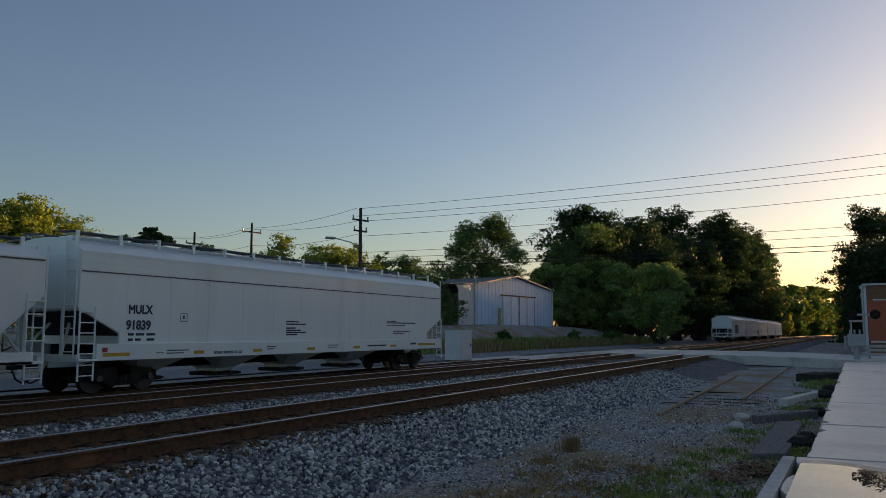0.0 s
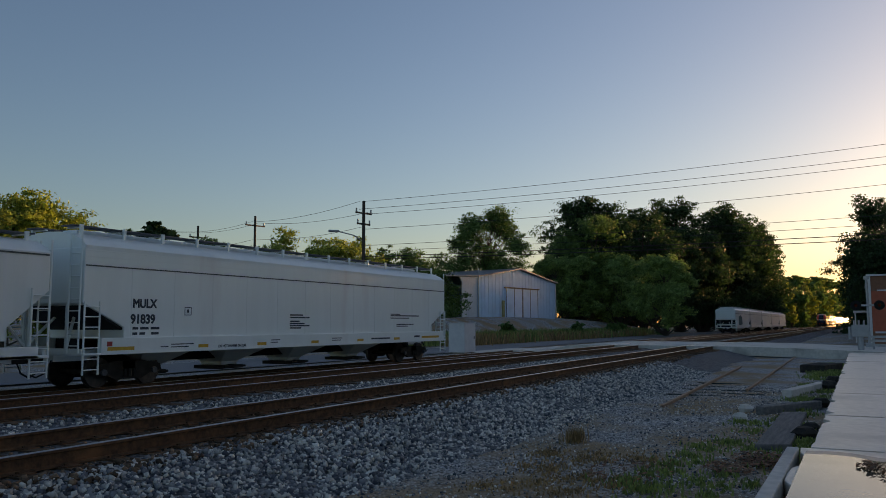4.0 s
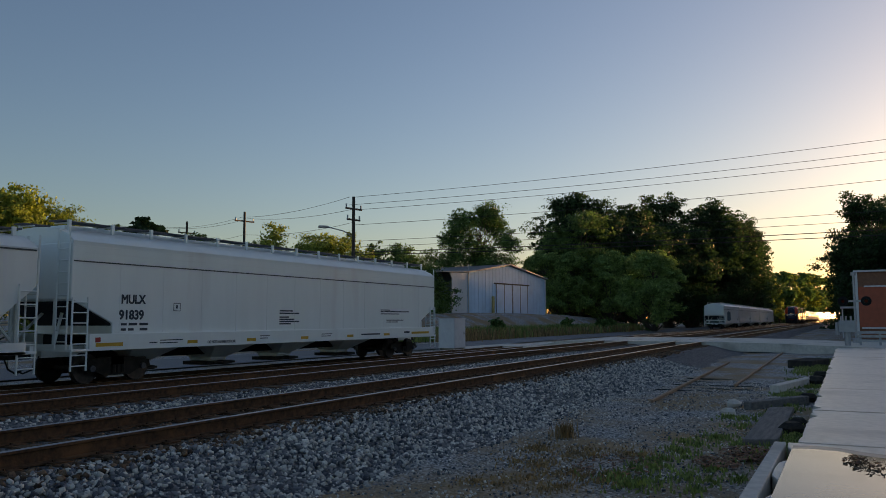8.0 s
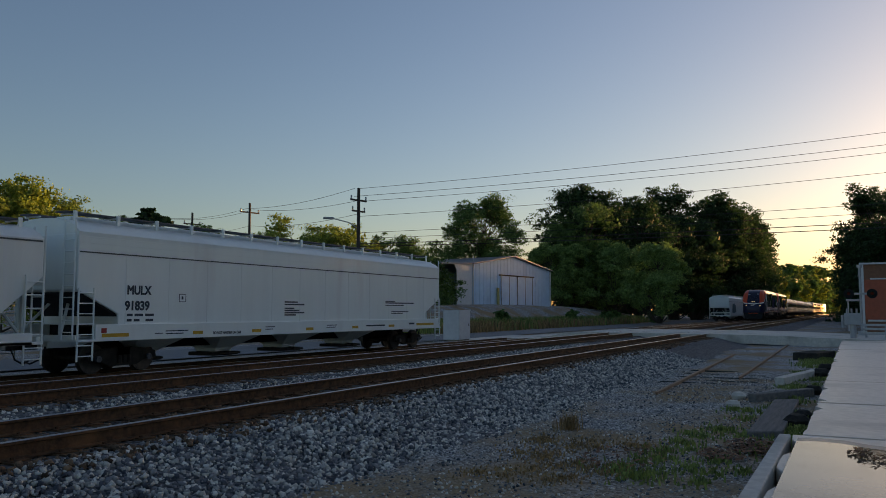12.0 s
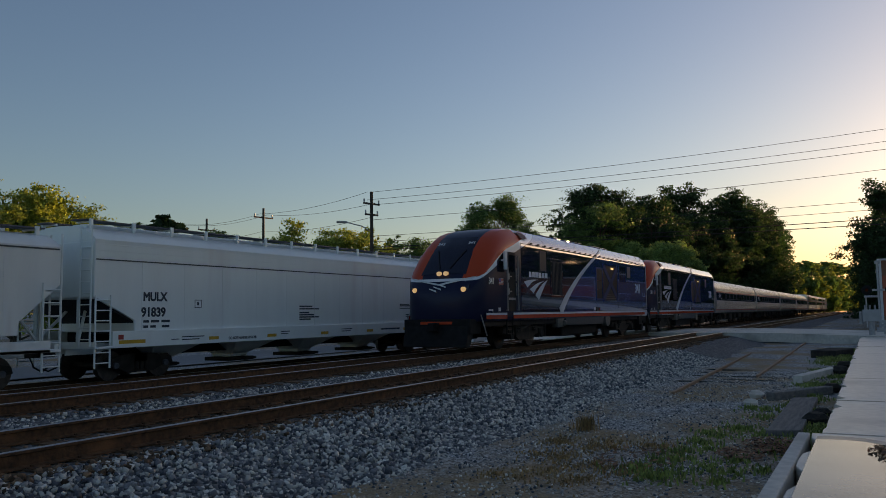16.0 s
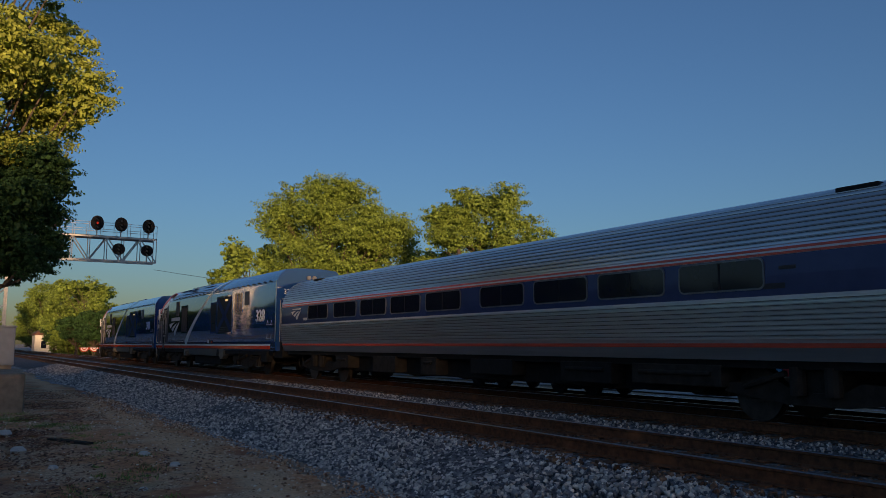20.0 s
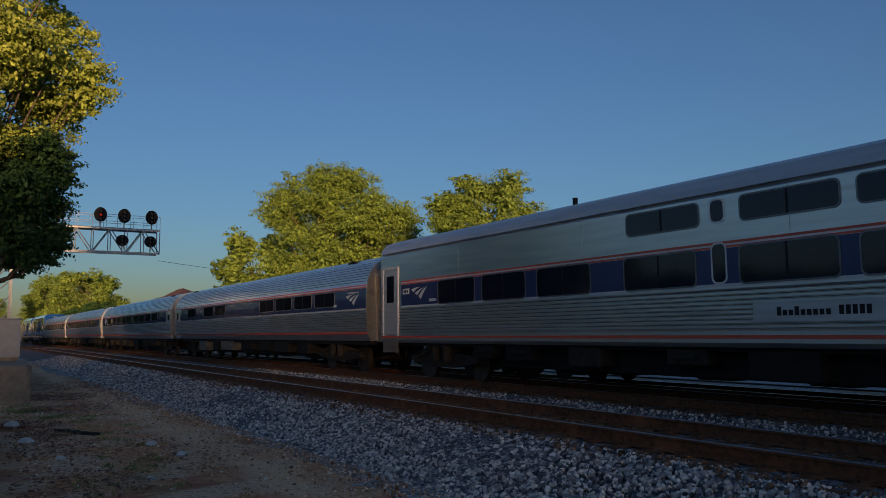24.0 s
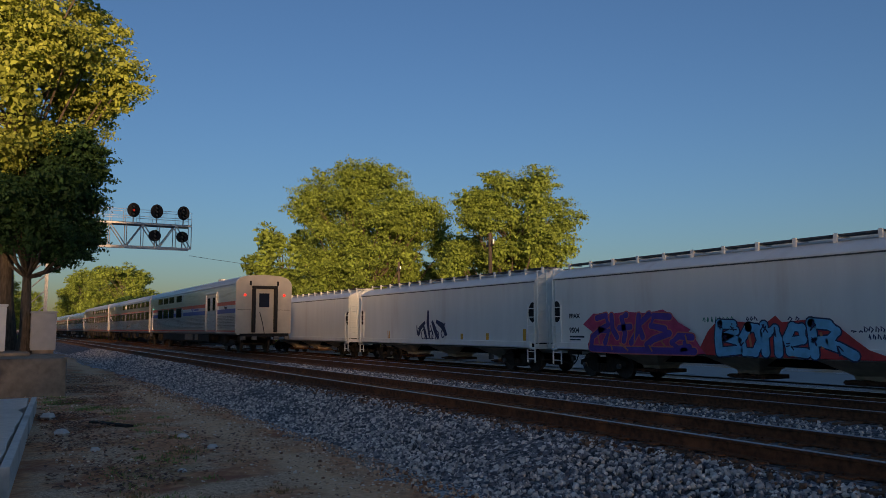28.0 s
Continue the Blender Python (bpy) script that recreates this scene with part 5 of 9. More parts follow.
# ---------------------------------------------------------------- the passing train
M_STEEL = mat("brushed_stainless", (0.80, 0.80, 0.79), (0.66, 0.66, 0.65), 1.5, 0.3, 0.92, stretch=(0.4, 4, 6), stain=(0.42, 0.38, 0.33), stain_scale=0.5, stain_at=0.6)
M_STEELROOF = mat("dull_stainless_roof", (0.60, 0.60, 0.59), (0.48, 0.48, 0.47), 1.5, 0.42, 0.5, stretch=(0.4, 4, 6))
M_BAND = mat("navy_window_band", (0.03, 0.05, 0.15), (0.024, 0.04, 0.125), 3, 0.25)
M_GLASS = mat("dark_coach_glass", (0.011, 0.015, 0.032), (0.008, 0.011, 0.024), 3, 0.08)
M_GLASS.node_tree.nodes["Principled BSDF"].inputs["Specular IOR Level"].default_value = 0.5
M_COACHRED = mat("coach_red_stripe", (0.76, 0.11, 0.06), (0.66, 0.09, 0.05), 4, 0.35)
M_COACHWHITE = mat("coach_white_stripe", (0.72, 0.72, 0.72), (0.64, 0.64, 0.64), 4, 0.35)
M_COACHBLUE = mat("coach_blue_stripe", (0.035, 0.11, 0.46), (0.03, 0.09, 0.39), 4, 0.35)
# rear-end steel with the sunset's warm reflection put into its tan colour
M_TAILTAN = mat("tail_steel_sunset_tan", (0.52, 0.47, 0.40), (0.45, 0.41, 0.35), 2, 0.4, 0.45)
M_RUBBER = mat("rubber_diaphragm", (0.03, 0.03, 0.032), (0.02, 0.02, 0.021), 8, 0.8, spec=0.15)
M_UNDER = mat("underframe_black", (0.02, 0.02, 0.02), (0.012, 0.012, 0.012), 6, 0.7, spec=0.15)
M_GREYBOX = mat("grey_equipment", (0.17, 0.16, 0.14), (0.10, 0.095, 0.085), 6, 0.6, bump=0.2)
M_LOCOWHITE = mat("loco_white", (0.82, 0.83, 0.84), (0.76, 0.77, 0.78), 3, 0.25, coat=0.5)
M_LOCORED = mat("loco_red", (0.85, 0.075, 0.025), (0.78, 0.065, 0.022), 3, 0.22, coat=0.5)
M_LOCONAVY = mat("loco_navy", (0.010, 0.015, 0.045), (0.009, 0.014, 0.04), 3, 0.07, coat=0.6)
M_LOCOBLUE = mat("loco_blue", (0.009, 0.066, 0.25), (0.008, 0.06, 0.23), 3, 0.07, coat=0.6)
for m_ in (M_LOCONAVY, M_LOCOBLUE):
    m_.node_tree.nodes["Principled BSDF"].inputs["Coat Weight"].default_value = 1.0
    m_.node_tree.nodes["Principled BSDF"].inputs["Coat IOR"].default_value = 1.6
# darker brow red: the shade of the horn recess, laid on as a flat patch
M_RECESS = mat("recess_shade_red", (0.16, 0.02, 0.012), (0.10, 0.014, 0.01), 5, 0.6)
M_BRACE = mat("brace_blue", (0.012, 0.035, 0.13), (0.01, 0.03, 0.11), 4, 0.65, 0.0, spec=0.2)
M_SLAT = mat("grille_slat", (0.06, 0.06, 0.065), (0.04, 0.04, 0.045), 6, 0.6, 0.0, spec=0.15)
M_DIAPH = mat("gangway_plate", (0.24, 0.195, 0.15), (0.13, 0.105, 0.08), 3, 0.6, 0.2, stain=(0.08, 0.065, 0.05), stain_scale=1.2)
M_GROOVE = mat("groove_dark", (0.17, 0.155, 0.135), (0.09, 0.08, 0.07), 4, 0.8)
M_PANE_EDGE = mat("window_gleam", (0.22, 0.22, 0.23), (0.15, 0.15, 0.16), 4, 0.35, 0.6)
M_HANDRAIL = mat("handrail_grey", (0.34, 0.34, 0.34), (0.26, 0.26, 0.26), 6, 0.6, 0.0)
M_LAMP = glow("headlight", (1.0, 0.78, 0.45), 0.16)
M_DITCH = glow("ditch_light", (1.0, 0.74, 0.38), 0.18)
M_TAILRED = glow("tail_light", (1.0, 0.035, 0.02), 1.0)
M_GREENLAMP = glow("door_lamp_green", (0.1, 1.0, 0.5), 1.5)
M_CABLAMP = glow("cab_lamp", (1.0, 0.75, 0.35), 0.45)


def livery():
    """Navy front and blue rear parted by a sweeping line, white and red brow over the cab."""
    m = bpy.data.materials.new("loco_livery")
    m.use_nodes = True
    n, ln = m.node_tree.nodes, m.node_tree.links
    b = n["Principled BSDF"]
    b.inputs["Roughness"].default_value = 0.05
    b.inputs["Coat Weight"].default_value = 1.0
    b.inputs["Coat IOR"].default_value = 1.75
    b.inputs["Coat Roughness"].default_value = 0.06
    tc = n.new("ShaderNodeTexCoord")
    sp = n.new("ShaderNodeSeparateXYZ")
    ln.new(tc.outputs["Object"], sp.inputs["Vector"])

    def op(kind, a, b_=None):
        q = n.new("ShaderNodeMath")
        q.operation = kind
        for i, v in enumerate((a, b_)):
            if v is None:
                continue
            if isinstance(v, (int, float)):
                q.inputs[i].default_value = v
            else:
                ln.new(v, q.inputs[i])
        return q.outputs[0]

    u = op("ADD", sp.outputs["X"], 11.9)
    z = sp.outputs["Z"]
    ay = op("ABSOLUTE", sp.outputs["Y"])

    def piecewise(src, lo, hi, pts, top):
        """A line through the given points, as heights over src."""
        t = op("DIVIDE", op("SUBTRACT", src, lo), hi - lo)
        r = n.new("ShaderNodeValToRGB")
        e = r.color_ramp.elements
        while len(e) < len(pts):
            e.new(0.5)
        for k, (a, v) in enumerate(pts):
            e[k].position = (a - lo) / (hi - lo)
            e[k].color = (v / top, v / top, v / top, 1)
        ln.new(t, r.inputs["Fac"])
        return op("MULTIPLY", r.outputs["Color"], top)

    def mix(f, a, c):
        q = n.new("ShaderNodeMix")
        q.data_type = "RGBA"
        ln.new(f, q.inputs["Factor"])
        for s, v in (("A", a), ("B", c)):
            if isinstance(v, tuple):
                q.inputs[s].default_value = rgb(v)
            else:
                ln.new(v, q.inputs[s])
        return q.outputs["Result"]

    d = op("SUBTRACT", z, 1.3)
    cut = op("ADD", op("ADD", op("MULTIPLY", op("MULTIPLY", d, d), 0.30), op("MULTIPLY", d, 1.15)), 8.62)
    col = mix(op("GREATER_THAN", u, cut), (0.010, 0.015, 0.045), (0.009, 0.066, 0.25))
    col = mix(op("MULTIPLY", op("GREATER_THAN", z, 3.9), op("GREATER_THAN", u, 5.6)), col, (0.009, 0.066, 0.25))
    zw = piecewise(u, 0, 10, [(0, 2.2), (1.3, 2.42), (1.61, 2.56), (2.76, 3.1), (4.52, 3.66), (5.71, 4.05), (6.7, 4.38), (7.4, 4.6), (10, 5.0)], 5.0)
    zr = piecewise(u, 0, 10, [(0, 2.3), (1.3, 2.5), (1.61, 2.64), (2.47, 3.2), (3.19, 3.55), (4.43, 3.92), (5.5, 4.2), (6.5, 4.5), (10, 5.0)], 5.0)
    col = mix(op("GREATER_THAN", z, zw), col, (0.82, 0.83, 0.84))
    col = mix(op("GREATER_THAN", z, zr), col, (0.85, 0.075, 0.025))
    inner = op("MULTIPLY", op("LESS_THAN", ay, 0.78), op("LESS_THAN", u, 3.9))
    col = mix(op("MULTIPLY", inner, op("GREATER_THAN", z, zr)), col, (0.012, 0.018, 0.045))
    ln.new(col, b.inputs["Base Color"])
    hood = op("MULTIPLY", op("GREATER_THAN", u, 4.52), 1.0)
    ln.new(op("ADD", op("MULTIPLY", hood, 0.9), 0.1), b.inputs["Coat Weight"])
    ln.new(op("ADD", op("MULTIPLY", hood, 0.35), 0.15), b.inputs["Specular IOR Level"])
    ln.new(op("SUBTRACT", 0.35, op("MULTIPLY", hood, 0.30)), b.inputs["Roughness"])
    no = n.new("ShaderNodeTexNoise")
    no.inputs["Scale"].default_value = 1.3
    ln.new(tc.outputs["Object"], no.inputs["Vector"])
    bp = n.new("ShaderNodeBump")
    bp.inputs["Strength"].default_value, bp.inputs["Distance"].default_value = 0.05, 0.003
    ln.new(no.outputs["Fac"], bp.inputs["Height"])
    ln.new(bp.outputs["Normal"], b.inputs["Normal"])
    return m


M_LIVERY = livery()
NOSE = [(0.86, 0.80, 1.12, 1.92), (0.95, 1.02, 1.06, 2.16), (1.12, 1.22, 1.04, 2.40), (1.35, 1.36, 1.03, 2.70), (1.7, 1.44, 1.03, 3.12), (2.1, 1.48, 1.03, 3.55), (2.6, 1.5, 1.03, 3.95), (3.1, 1.5, 1.03, 4.20),
        (3.7, 1.5, 1.03, 4.36), (4.4, 1.5, 1.03, 4.43), (4.52, 1.5, 1.03, 4.43), (22.85, 1.5, 1.03, 4.43)]


def loco_ring(u, w, zb, top):
    zs = min(3.9, zb + (top - zb) * 0.80)
    half = [(w * 0.97, zb), (w, zb + 0.08), (w, (zb + zs) / 2), (w, zs), (w * 0.985, zs + (top - zs) * 0.22), (w * 0.90, zs + (top - zs) * 0.58), (w * 0.74, zs + (top - zs) * 0.92), (w * 0.45, top), (w * 0.15, top + 0.01)]
    return [(u - 11.9, -y, z) for y, z in half] + [(u - 11.9, y, z) for y, z in reversed(half)]


def loco_truck(parent, u, mid):
    fr = Mesh()
    for s in (-1, 1):
        y0, y1 = sorted((s * 1.08, s * 1.26))
        fr.extrude([(u - 2.1, 0.55), (u - 2.0, 0.78), (u + 2.0, 0.78), (u + 2.1, 0.55), (u + 1.0, 0.48), (u + 0.6, 0.3), (u - 0.6, 0.3), (u - 1.0, 0.48)], "y", y0, y1)
        for k in (-0.75, 0.75):
            for i in range(5):
                fr.rod((u + k, s * 1.3, 0.62 + 0.085 * i), (u + k, s * 1.3, 0.66 + 0.085 * i), 0.11, 10)
        fr.rod((u - 1.0, s * 1.32, 0.62), (u + 0.1, s * 1.32, 0.8), 0.06, 8)
        fr.rod((u + 1.9, s * 1.3, 0.35), (u + 1.9, s * 1.3, 1.0), 0.05, 8)
        fr.rod((u - 1.0, s * 1.3, 0.45), (u - 1.0, s * 1.3, 1.0), 0.05, 8)
        for k in (-1.45, 1.45):
            fr.box(u + k - 0.2, u + k + 0.2, y0 - 0.05, y1 + 0.05, 0.35, 0.7)
            fr.rod((u + k, s * 1.26, 0.51), (u + k, s * 1.36, 0.51), 0.17, 12)
    fr.box(u - 0.5, u + 0.5, -1.1, 1.1, 0.45, 0.85)
    t = part("truck", fr, M_TRUCK, parent, "black truck frame with coil springs")
    for dx in (-1.45, 1.45):
        part("axle", Mesh().rod((u + dx, -1.0, 0.51), (u + dx, 1.0, 0.51), 0.09, 10), M_TRUCK, t)
        for s in (-1, 1):
            piece("wheel", WHEEL_50, t, pose(u + dx, s * 0.75, 0.51, 0, 0, 0 if s < 0 else 180))


def swoosh(m, x0, x1, z0, z1, y, flip=1):
    """Three white swept wedges of the operator's mark, as plain shapes."""
    def P(a, b):
        return (x0 + (x1 - x0) * a, z0 + (z1 - z0) * b)
    def bow(a, b, lift, n=6):
        return [(a[0] + (b[0] - a[0]) * i / n, a[1] + (b[1] - a[1]) * i / n + lift * math.sin(math.pi * i / n)) for i in range(n + 1)]
    for q in ((P(0.0, 0.84), P(0.62, 0.97), P(0.14, 0.58), 0.05, 0.10), (P(0.23, 0.50), P(0.85, 0.93), P(0.38, 0.32), 0.08, 0.11), (P(0.46, 0.24), P(1.0, 1.0), P(0.60, 0.0), 0.10, 0.04)):
        up = bow(q[0], q[1], q[3] * (z1 - z0))
        dn = bow(q[1], q[2], q[4] * (z1 - z0) if q[2][0] < q[1][0] else 0)
        pts = up + dn[1:]
        m.extrude(pts, "y", y, y - 0.004)
    return m



def locomotive(number, label, lit=True):
    lo = thing("locomotive", label, "locomotive", "cars of the passing train")
    o = -11.9
    part("body", Mesh().loft([loco_ring(*r) for r in NOSE]), M_LIVERY, lo, smooth=True)
    # windscreen, a band over the sloping front
    ws = Mesh()
    rows_ = []
    for k in range(9):
        u = 1.30 + 1.35 * k / 8
        for (a, wa, ba, ta), (b, wb, bb, tb) in zip(NOSE, NOSE[1:]):
            if a <= u <= b:
                f = (u - a) / (b - a)
                r = loco_ring(u, wa + (wb - wa) * f, ba + (bb - ba) * f, ta + (tb - ta) * f)
        r = r[5:13]
        yc = 0.86 - 0.12 * (k / 8)
        rows_.append([(x - 0.012, max(-yc, min(yc, y)), z + 0.012) for x, y, z in r])
    ws.loft(rows_, closed=False, caps=False)
    part("windscreen", ws, M_GLASS, lo, "black sloping windscreen", smooth=True)
    for s in (-1, 1):
        part("wiper", Mesh().rod((1.42 + o, s * 0.2, 2.86), (2.0 + o, s * 0.55, 3.5), 0.018, 5), M_BLACK, lo)
    for s in (-1, 1):
        lettering("number_lettering", number, 0.2, M_LOCOWHITE, lo, pose(2.28 + o, -s * 0.6, 3.72) @ pose(0, 0, 0, 0, 0, -90) @ pose(0, 0, 0, 42, 0, 0), "white figures", 0.004, align="CENTER")
    # front: headlights, hood mark, pilot
    for s in (-1, 1):
        part("headlight", Mesh().loft([[(0.93 + o, s * 0.62, 2.02), (0.98 + o, s * 0.92, 2.14), (1.05 + o, s * 1.12, 2.28), (1.0 + o, s * 1.1, 2.1), (0.93 + o, s * 0.9, 1.98)], [(1.2 + o, s * 0.6, 2.02), (1.2 + o, s * 0.9, 2.14), (1.25 + o, s * 1.1, 2.28), (1.2 + o, s * 1.08, 2.1), (1.2 + o, s * 0.88, 1.98)]]), M_GLASS, lo, "swept headlight glass")
        part("ditch_light", Mesh().rod((0.92 + o, s * 0.93, 2.10), (1.0 + o, s * 0.93, 2.10), 0.085, 12), M_DITCH if lit else M_GLASS, lo, "lit headlamp" if lit else "unlit headlamp")
        part("centre_lamp", Mesh().rod((1.18 + o, s * 0.13, 2.66), (1.32 + o, s * 0.13, 2.66), 0.075, 12), M_LAMP if lit else M_GLASS, lo, "lit lamp under the windscreen" if lit else "unlit lamp under the windscreen")
    hood = Mesh()
    for s in (-1, 1):
        hood.loft([[(0.97 + o, 0, 2.30), (0.97 + o, 0, 2.24)], [(1.02 + o, s * 0.5, 2.40), (1.02 + o, s * 0.5, 2.34)], [(1.22 + o, s * 1.1, 2.52), (1.22 + o, s * 1.1, 2.46)], [(1.5 + o, s * 1.42, 2.56), (1.5 + o, s * 1.42, 2.50)]], closed=False, caps=False)
    part("hood_line", hood, M_LOCOWHITE, lo)
    fm = Mesh()
    for k, (a, b) in enumerate(((2.16, -0.30), (2.08, -0.12), (2.02, 0.06))):
        fm.loft([[(0.885 + o, b, a), (0.885 + o, b, a + 0.06)], [(0.885 + o, b + 0.28, a + 0.1), (0.885 + o, b + 0.28, a + 0.14)]], closed=False, caps=False)
    part("front_mark", fm, M_LOCOWHITE, lo)
    pl = Mesh().box(0.75 + o, 1.6 + o, -1.25, 1.25, 0.62, 1.12).extrude([(0.55 + o, 0.2), (0.85 + o, 0.2), (1.3 + o, 0.9), (0.75 + o, 0.9)], "y", -1.2, 1.2)
    pl.box(0.35 + o, 0.8 + o, -0.12, 0.12, 0.72, 1.0)
    part("pilot", pl, M_UNDER, lo, bevel=0.03)
    part("pilot_stripe", Mesh().box(0.735 + o, 0.75 + o, -0.6, 0.6, 0.95, 1.04), M_LOCORED, lo)
    gr_ = Mesh()
    for s in (-1, 1):
        gr_.rod((1.25 + o, s * 1.42, 1.25), (1.62 + o, s * 1.45, 0.55), 0.022, 6)
    part("grab_rail", gr_, M_HANDRAIL, lo)
    # sill stripes and the frame below
    for s in (-1, 1):
        y0, y1 = sorted((s * 1.5, s * 1.512))
        for a, b in ((1.5, 3.18), (3.75, 9.05), (9.06, 14.6), (14.61, 22.24)):
            part("white_sill_stripe", Mesh().box(a + o, b + o, y0, y1, 1.235, 1.31), M_LOCOWHITE, lo)
            part("red_sill_stripe", Mesh().box(a + o, b + o, y0, y1, 1.10, 1.232), M_LOCORED, lo)
        w = Mesh()
        pts, wd = [], []
        for i in range(15):
            d = 2.62 * i / 14
            pts.append((8.62 + 1.15 * d + 0.30 * d * d + o, 1.3 + d))
            wd.append(0.15 + 0.29 * (1 - i / 14) ** 1.6)
        ribbon(w, pts, wd, -1.501 if s < 0 else 1.505, 0.004)
        part("sweeping_stripe", w, M_LOCOWHITE, lo)
        for i in range(6):
            a = 5.26 + o + 0.331 * i
            yb = -1.5 if s < 0 else 1.504
            part("name_block", Mesh().extrude([(a, 2.64), (a + 0.295, 2.64), (a + 0.25, 2.84), (a + 0.06, 2.84)] if i in (0, 4) else [(a, 2.64), (a + 0.29, 2.64), (a + 0.29, 2.84), (a, 2.84)], "y", yb, yb - 0.004), M_LOCOWHITE, lo, "white operator name as a plain block")
        part("operator_mark", swoosh(Mesh(), 4.78 + o, 7.21 + o, 1.77, 2.58, -1.5 if s < 0 else 1.504), M_LOCOWHITE, lo, "white swept wedges")
    for s in (-1, 1):
        roof_stripe = Mesh()
        prev = None
        for (u, y, z) in ((13.72, 1.5, 3.92), (14.1, 1.48, 4.02), (14.7, 1.37, 4.20), (15.6, 1.12, 4.385)):
            if prev:
                a, b, c_ = prev
                roof_stripe.add([(a - 0.22 + o, s * b + s * 0.004, c_ + 0.006), (a + 0.22 + o, s * b + s * 0.004, c_ + 0.006), (u + 0.16 + o, s * y + s * 0.004, z + 0.006), (u - 0.16 + o, s * y + s * 0.004, z + 0.006)], [(0, 1, 2, 3)])
            prev = (u, y, z)
        part("roof_stripe", roof_stripe, M_LOCOWHITE, lo)
    part("underframe", Mesh().box(1.6 + o, 22.3 + o, -1.38, 1.38, 0.85, 1.1), M_UNDER, lo)
    tank = Mesh().extrude([(9.3 + o, 1.09), (9.45 + o, 0.75), (14.55 + o, 0.72), (14.7 + o, 1.09)], "y", -1.47, 1.47)
    part("tank_panel", tank, mat("tank_green_grey", (0.055, 0.075, 0.085), (0.045, 0.06, 0.07), 3, 0.35), lo, "dark grey-green skirt panel", bevel=0.02)
    part("fuel_tank", Mesh().box(9.6 + o, 14.4 + o, -1.2, 1.2, 0.28, 0.8), M_UNDER, lo, bevel=0.08)
    # near and far side fittings
    for s in (-1, 1):
        y = s * 1.5
        def slab(a, b, z0, z1, t=0.01, t0=0.0):
            return Mesh().box(a + o, b + o, *sorted((y + s * t0, y + s * t)), z0, z1)
        dr = part("cab_door", slab(3.32, 4.0, 1.36, 3.47, 0.006), M_UNDER, lo, "black cab door", bevel=0.003)
        part("door_window", slab(3.42, 3.96, 2.76, 3.36, 0.012), M_GLASS, dr)
        part("kick_plate", slab(3.36, 3.95, 1.76, 1.84, 0.02), M_HANDRAIL, dr)
        for z in (2.05, 2.58):
            part("door_handle", slab(3.34, 3.56, z, z + 0.03, 0.05).box(3.34 + o, 3.41 + o, *sorted((y, y + s * 0.03)), z - 0.09, z + 0.12), M_HANDRAIL, dr)
        for z in (1.92, 2.45):
            for u in (3.28, 4.02):
                part("hinge_bar", slab(u, u + 0.04, z, z + 0.45, 0.03), M_HANDRAIL, lo)
        for u in (3.12, 4.09):
            part("handrail", Mesh().rod((u + o, y + s * 0.07, 1.38), (u + o, y + s * 0.07, 3.36), 0.022, 8).rod((u + o, y, 1.4), (u + o, y + s * 0.07, 1.4), 0.015, 5).rod((u + o, y, 3.34), (u + o, y + s * 0.07, 3.34), 0.015, 5), M_HANDRAIL, lo)
        part("side_window", Mesh().extrude([(2.44 + o, 2.72), (2.44 + o, 3.12), (2.9 + o, 3.4), (3.02 + o, 3.4), (3.02 + o, 2.72)], "y", y, y + s * 0.006), M_GLASS, lo)
        part("mirror", Mesh().box(2.68 + o, 2.86 + o, *sorted((y + s * 0.12, y + s * 0.2)), 2.8, 3.44).box(2.74 + o, 2.8 + o, *sorted((y, y + s * 0.14)), 3.1, 3.16), M_LOCOWHITE, lo, "tall white mirror", bevel=0.02)
        wn = part("engine_window", slab(6.4, 7.07, 2.92, 3.7, 0.01), mat("vent_mesh_brown", (0.05, 0.04, 0.036), (0.03, 0.025, 0.022), 30, 0.6), lo)
        part("window_frame", Mesh().box(6.36 + o, 7.11 + o, *sorted((y, y + s * 0.016)), 3.7, 3.74).box(6.36 + o, 7.11 + o, *sorted((y, y + s * 0.016)), 2.88, 2.92).box(6.36 + o, 6.4 + o, *sorted((y, y + s * 0.016)), 2.92, 3.7).box(7.07 + o, 7.11 + o, *sorted((y, y + s * 0.016)), 2.92, 3.7), M_LOCONAVY, wn)
        gl = part("grille", slab(7.68, 8.86, 1.98, 3.36, 0.008), M_BLACK, lo, "black louvred intake", bevel=0.003)
        for i in range(7):
            u = 7.78 + 0.155 * i
            part("slat", Mesh().box(u + o, u + 0.07 + o, *sorted((y + s * 0.008, y + s * 0.03)), 2.02, 3.32), M_SLAT, gl)
        for z in (2.3, 2.65, 3.0):
            part("grille_bar", Mesh().box(7.7 + o, 8.84 + o, *sorted((y + s * 0.03, y + s * 0.04)), z, z + 0.02), M_BLACK, gl)
        pn = part("access_panel", slab(13.56, 14.44, 1.92, 3.3, 0.006), M_BLACK, lo, "dark access grille", bevel=0.003)
        for x0, x1, z0, z1 in ((13.48, 13.57, 1.84, 3.38), (14.43, 14.52, 1.84, 3.38), (13.57, 14.43, 3.29, 3.38), (13.57, 14.43, 1.84, 1.93)):
            part("panel_frame", slab(x0, x1, z0, z1, 0.022), M_BRACE, pn, bevel=0.006)
        for x0, x1, z0, z1 in ((7.56, 7.68, 1.9, 3.46), (8.86, 8.98, 1.9, 3.46), (7.68, 8.86, 3.36, 3.46), (7.68, 8.86, 1.9, 1.98)):
            part("grille_frame", slab(x0, x1, z0, z1, 0.016), M_LOCONAVY, gl, bevel=0.005)
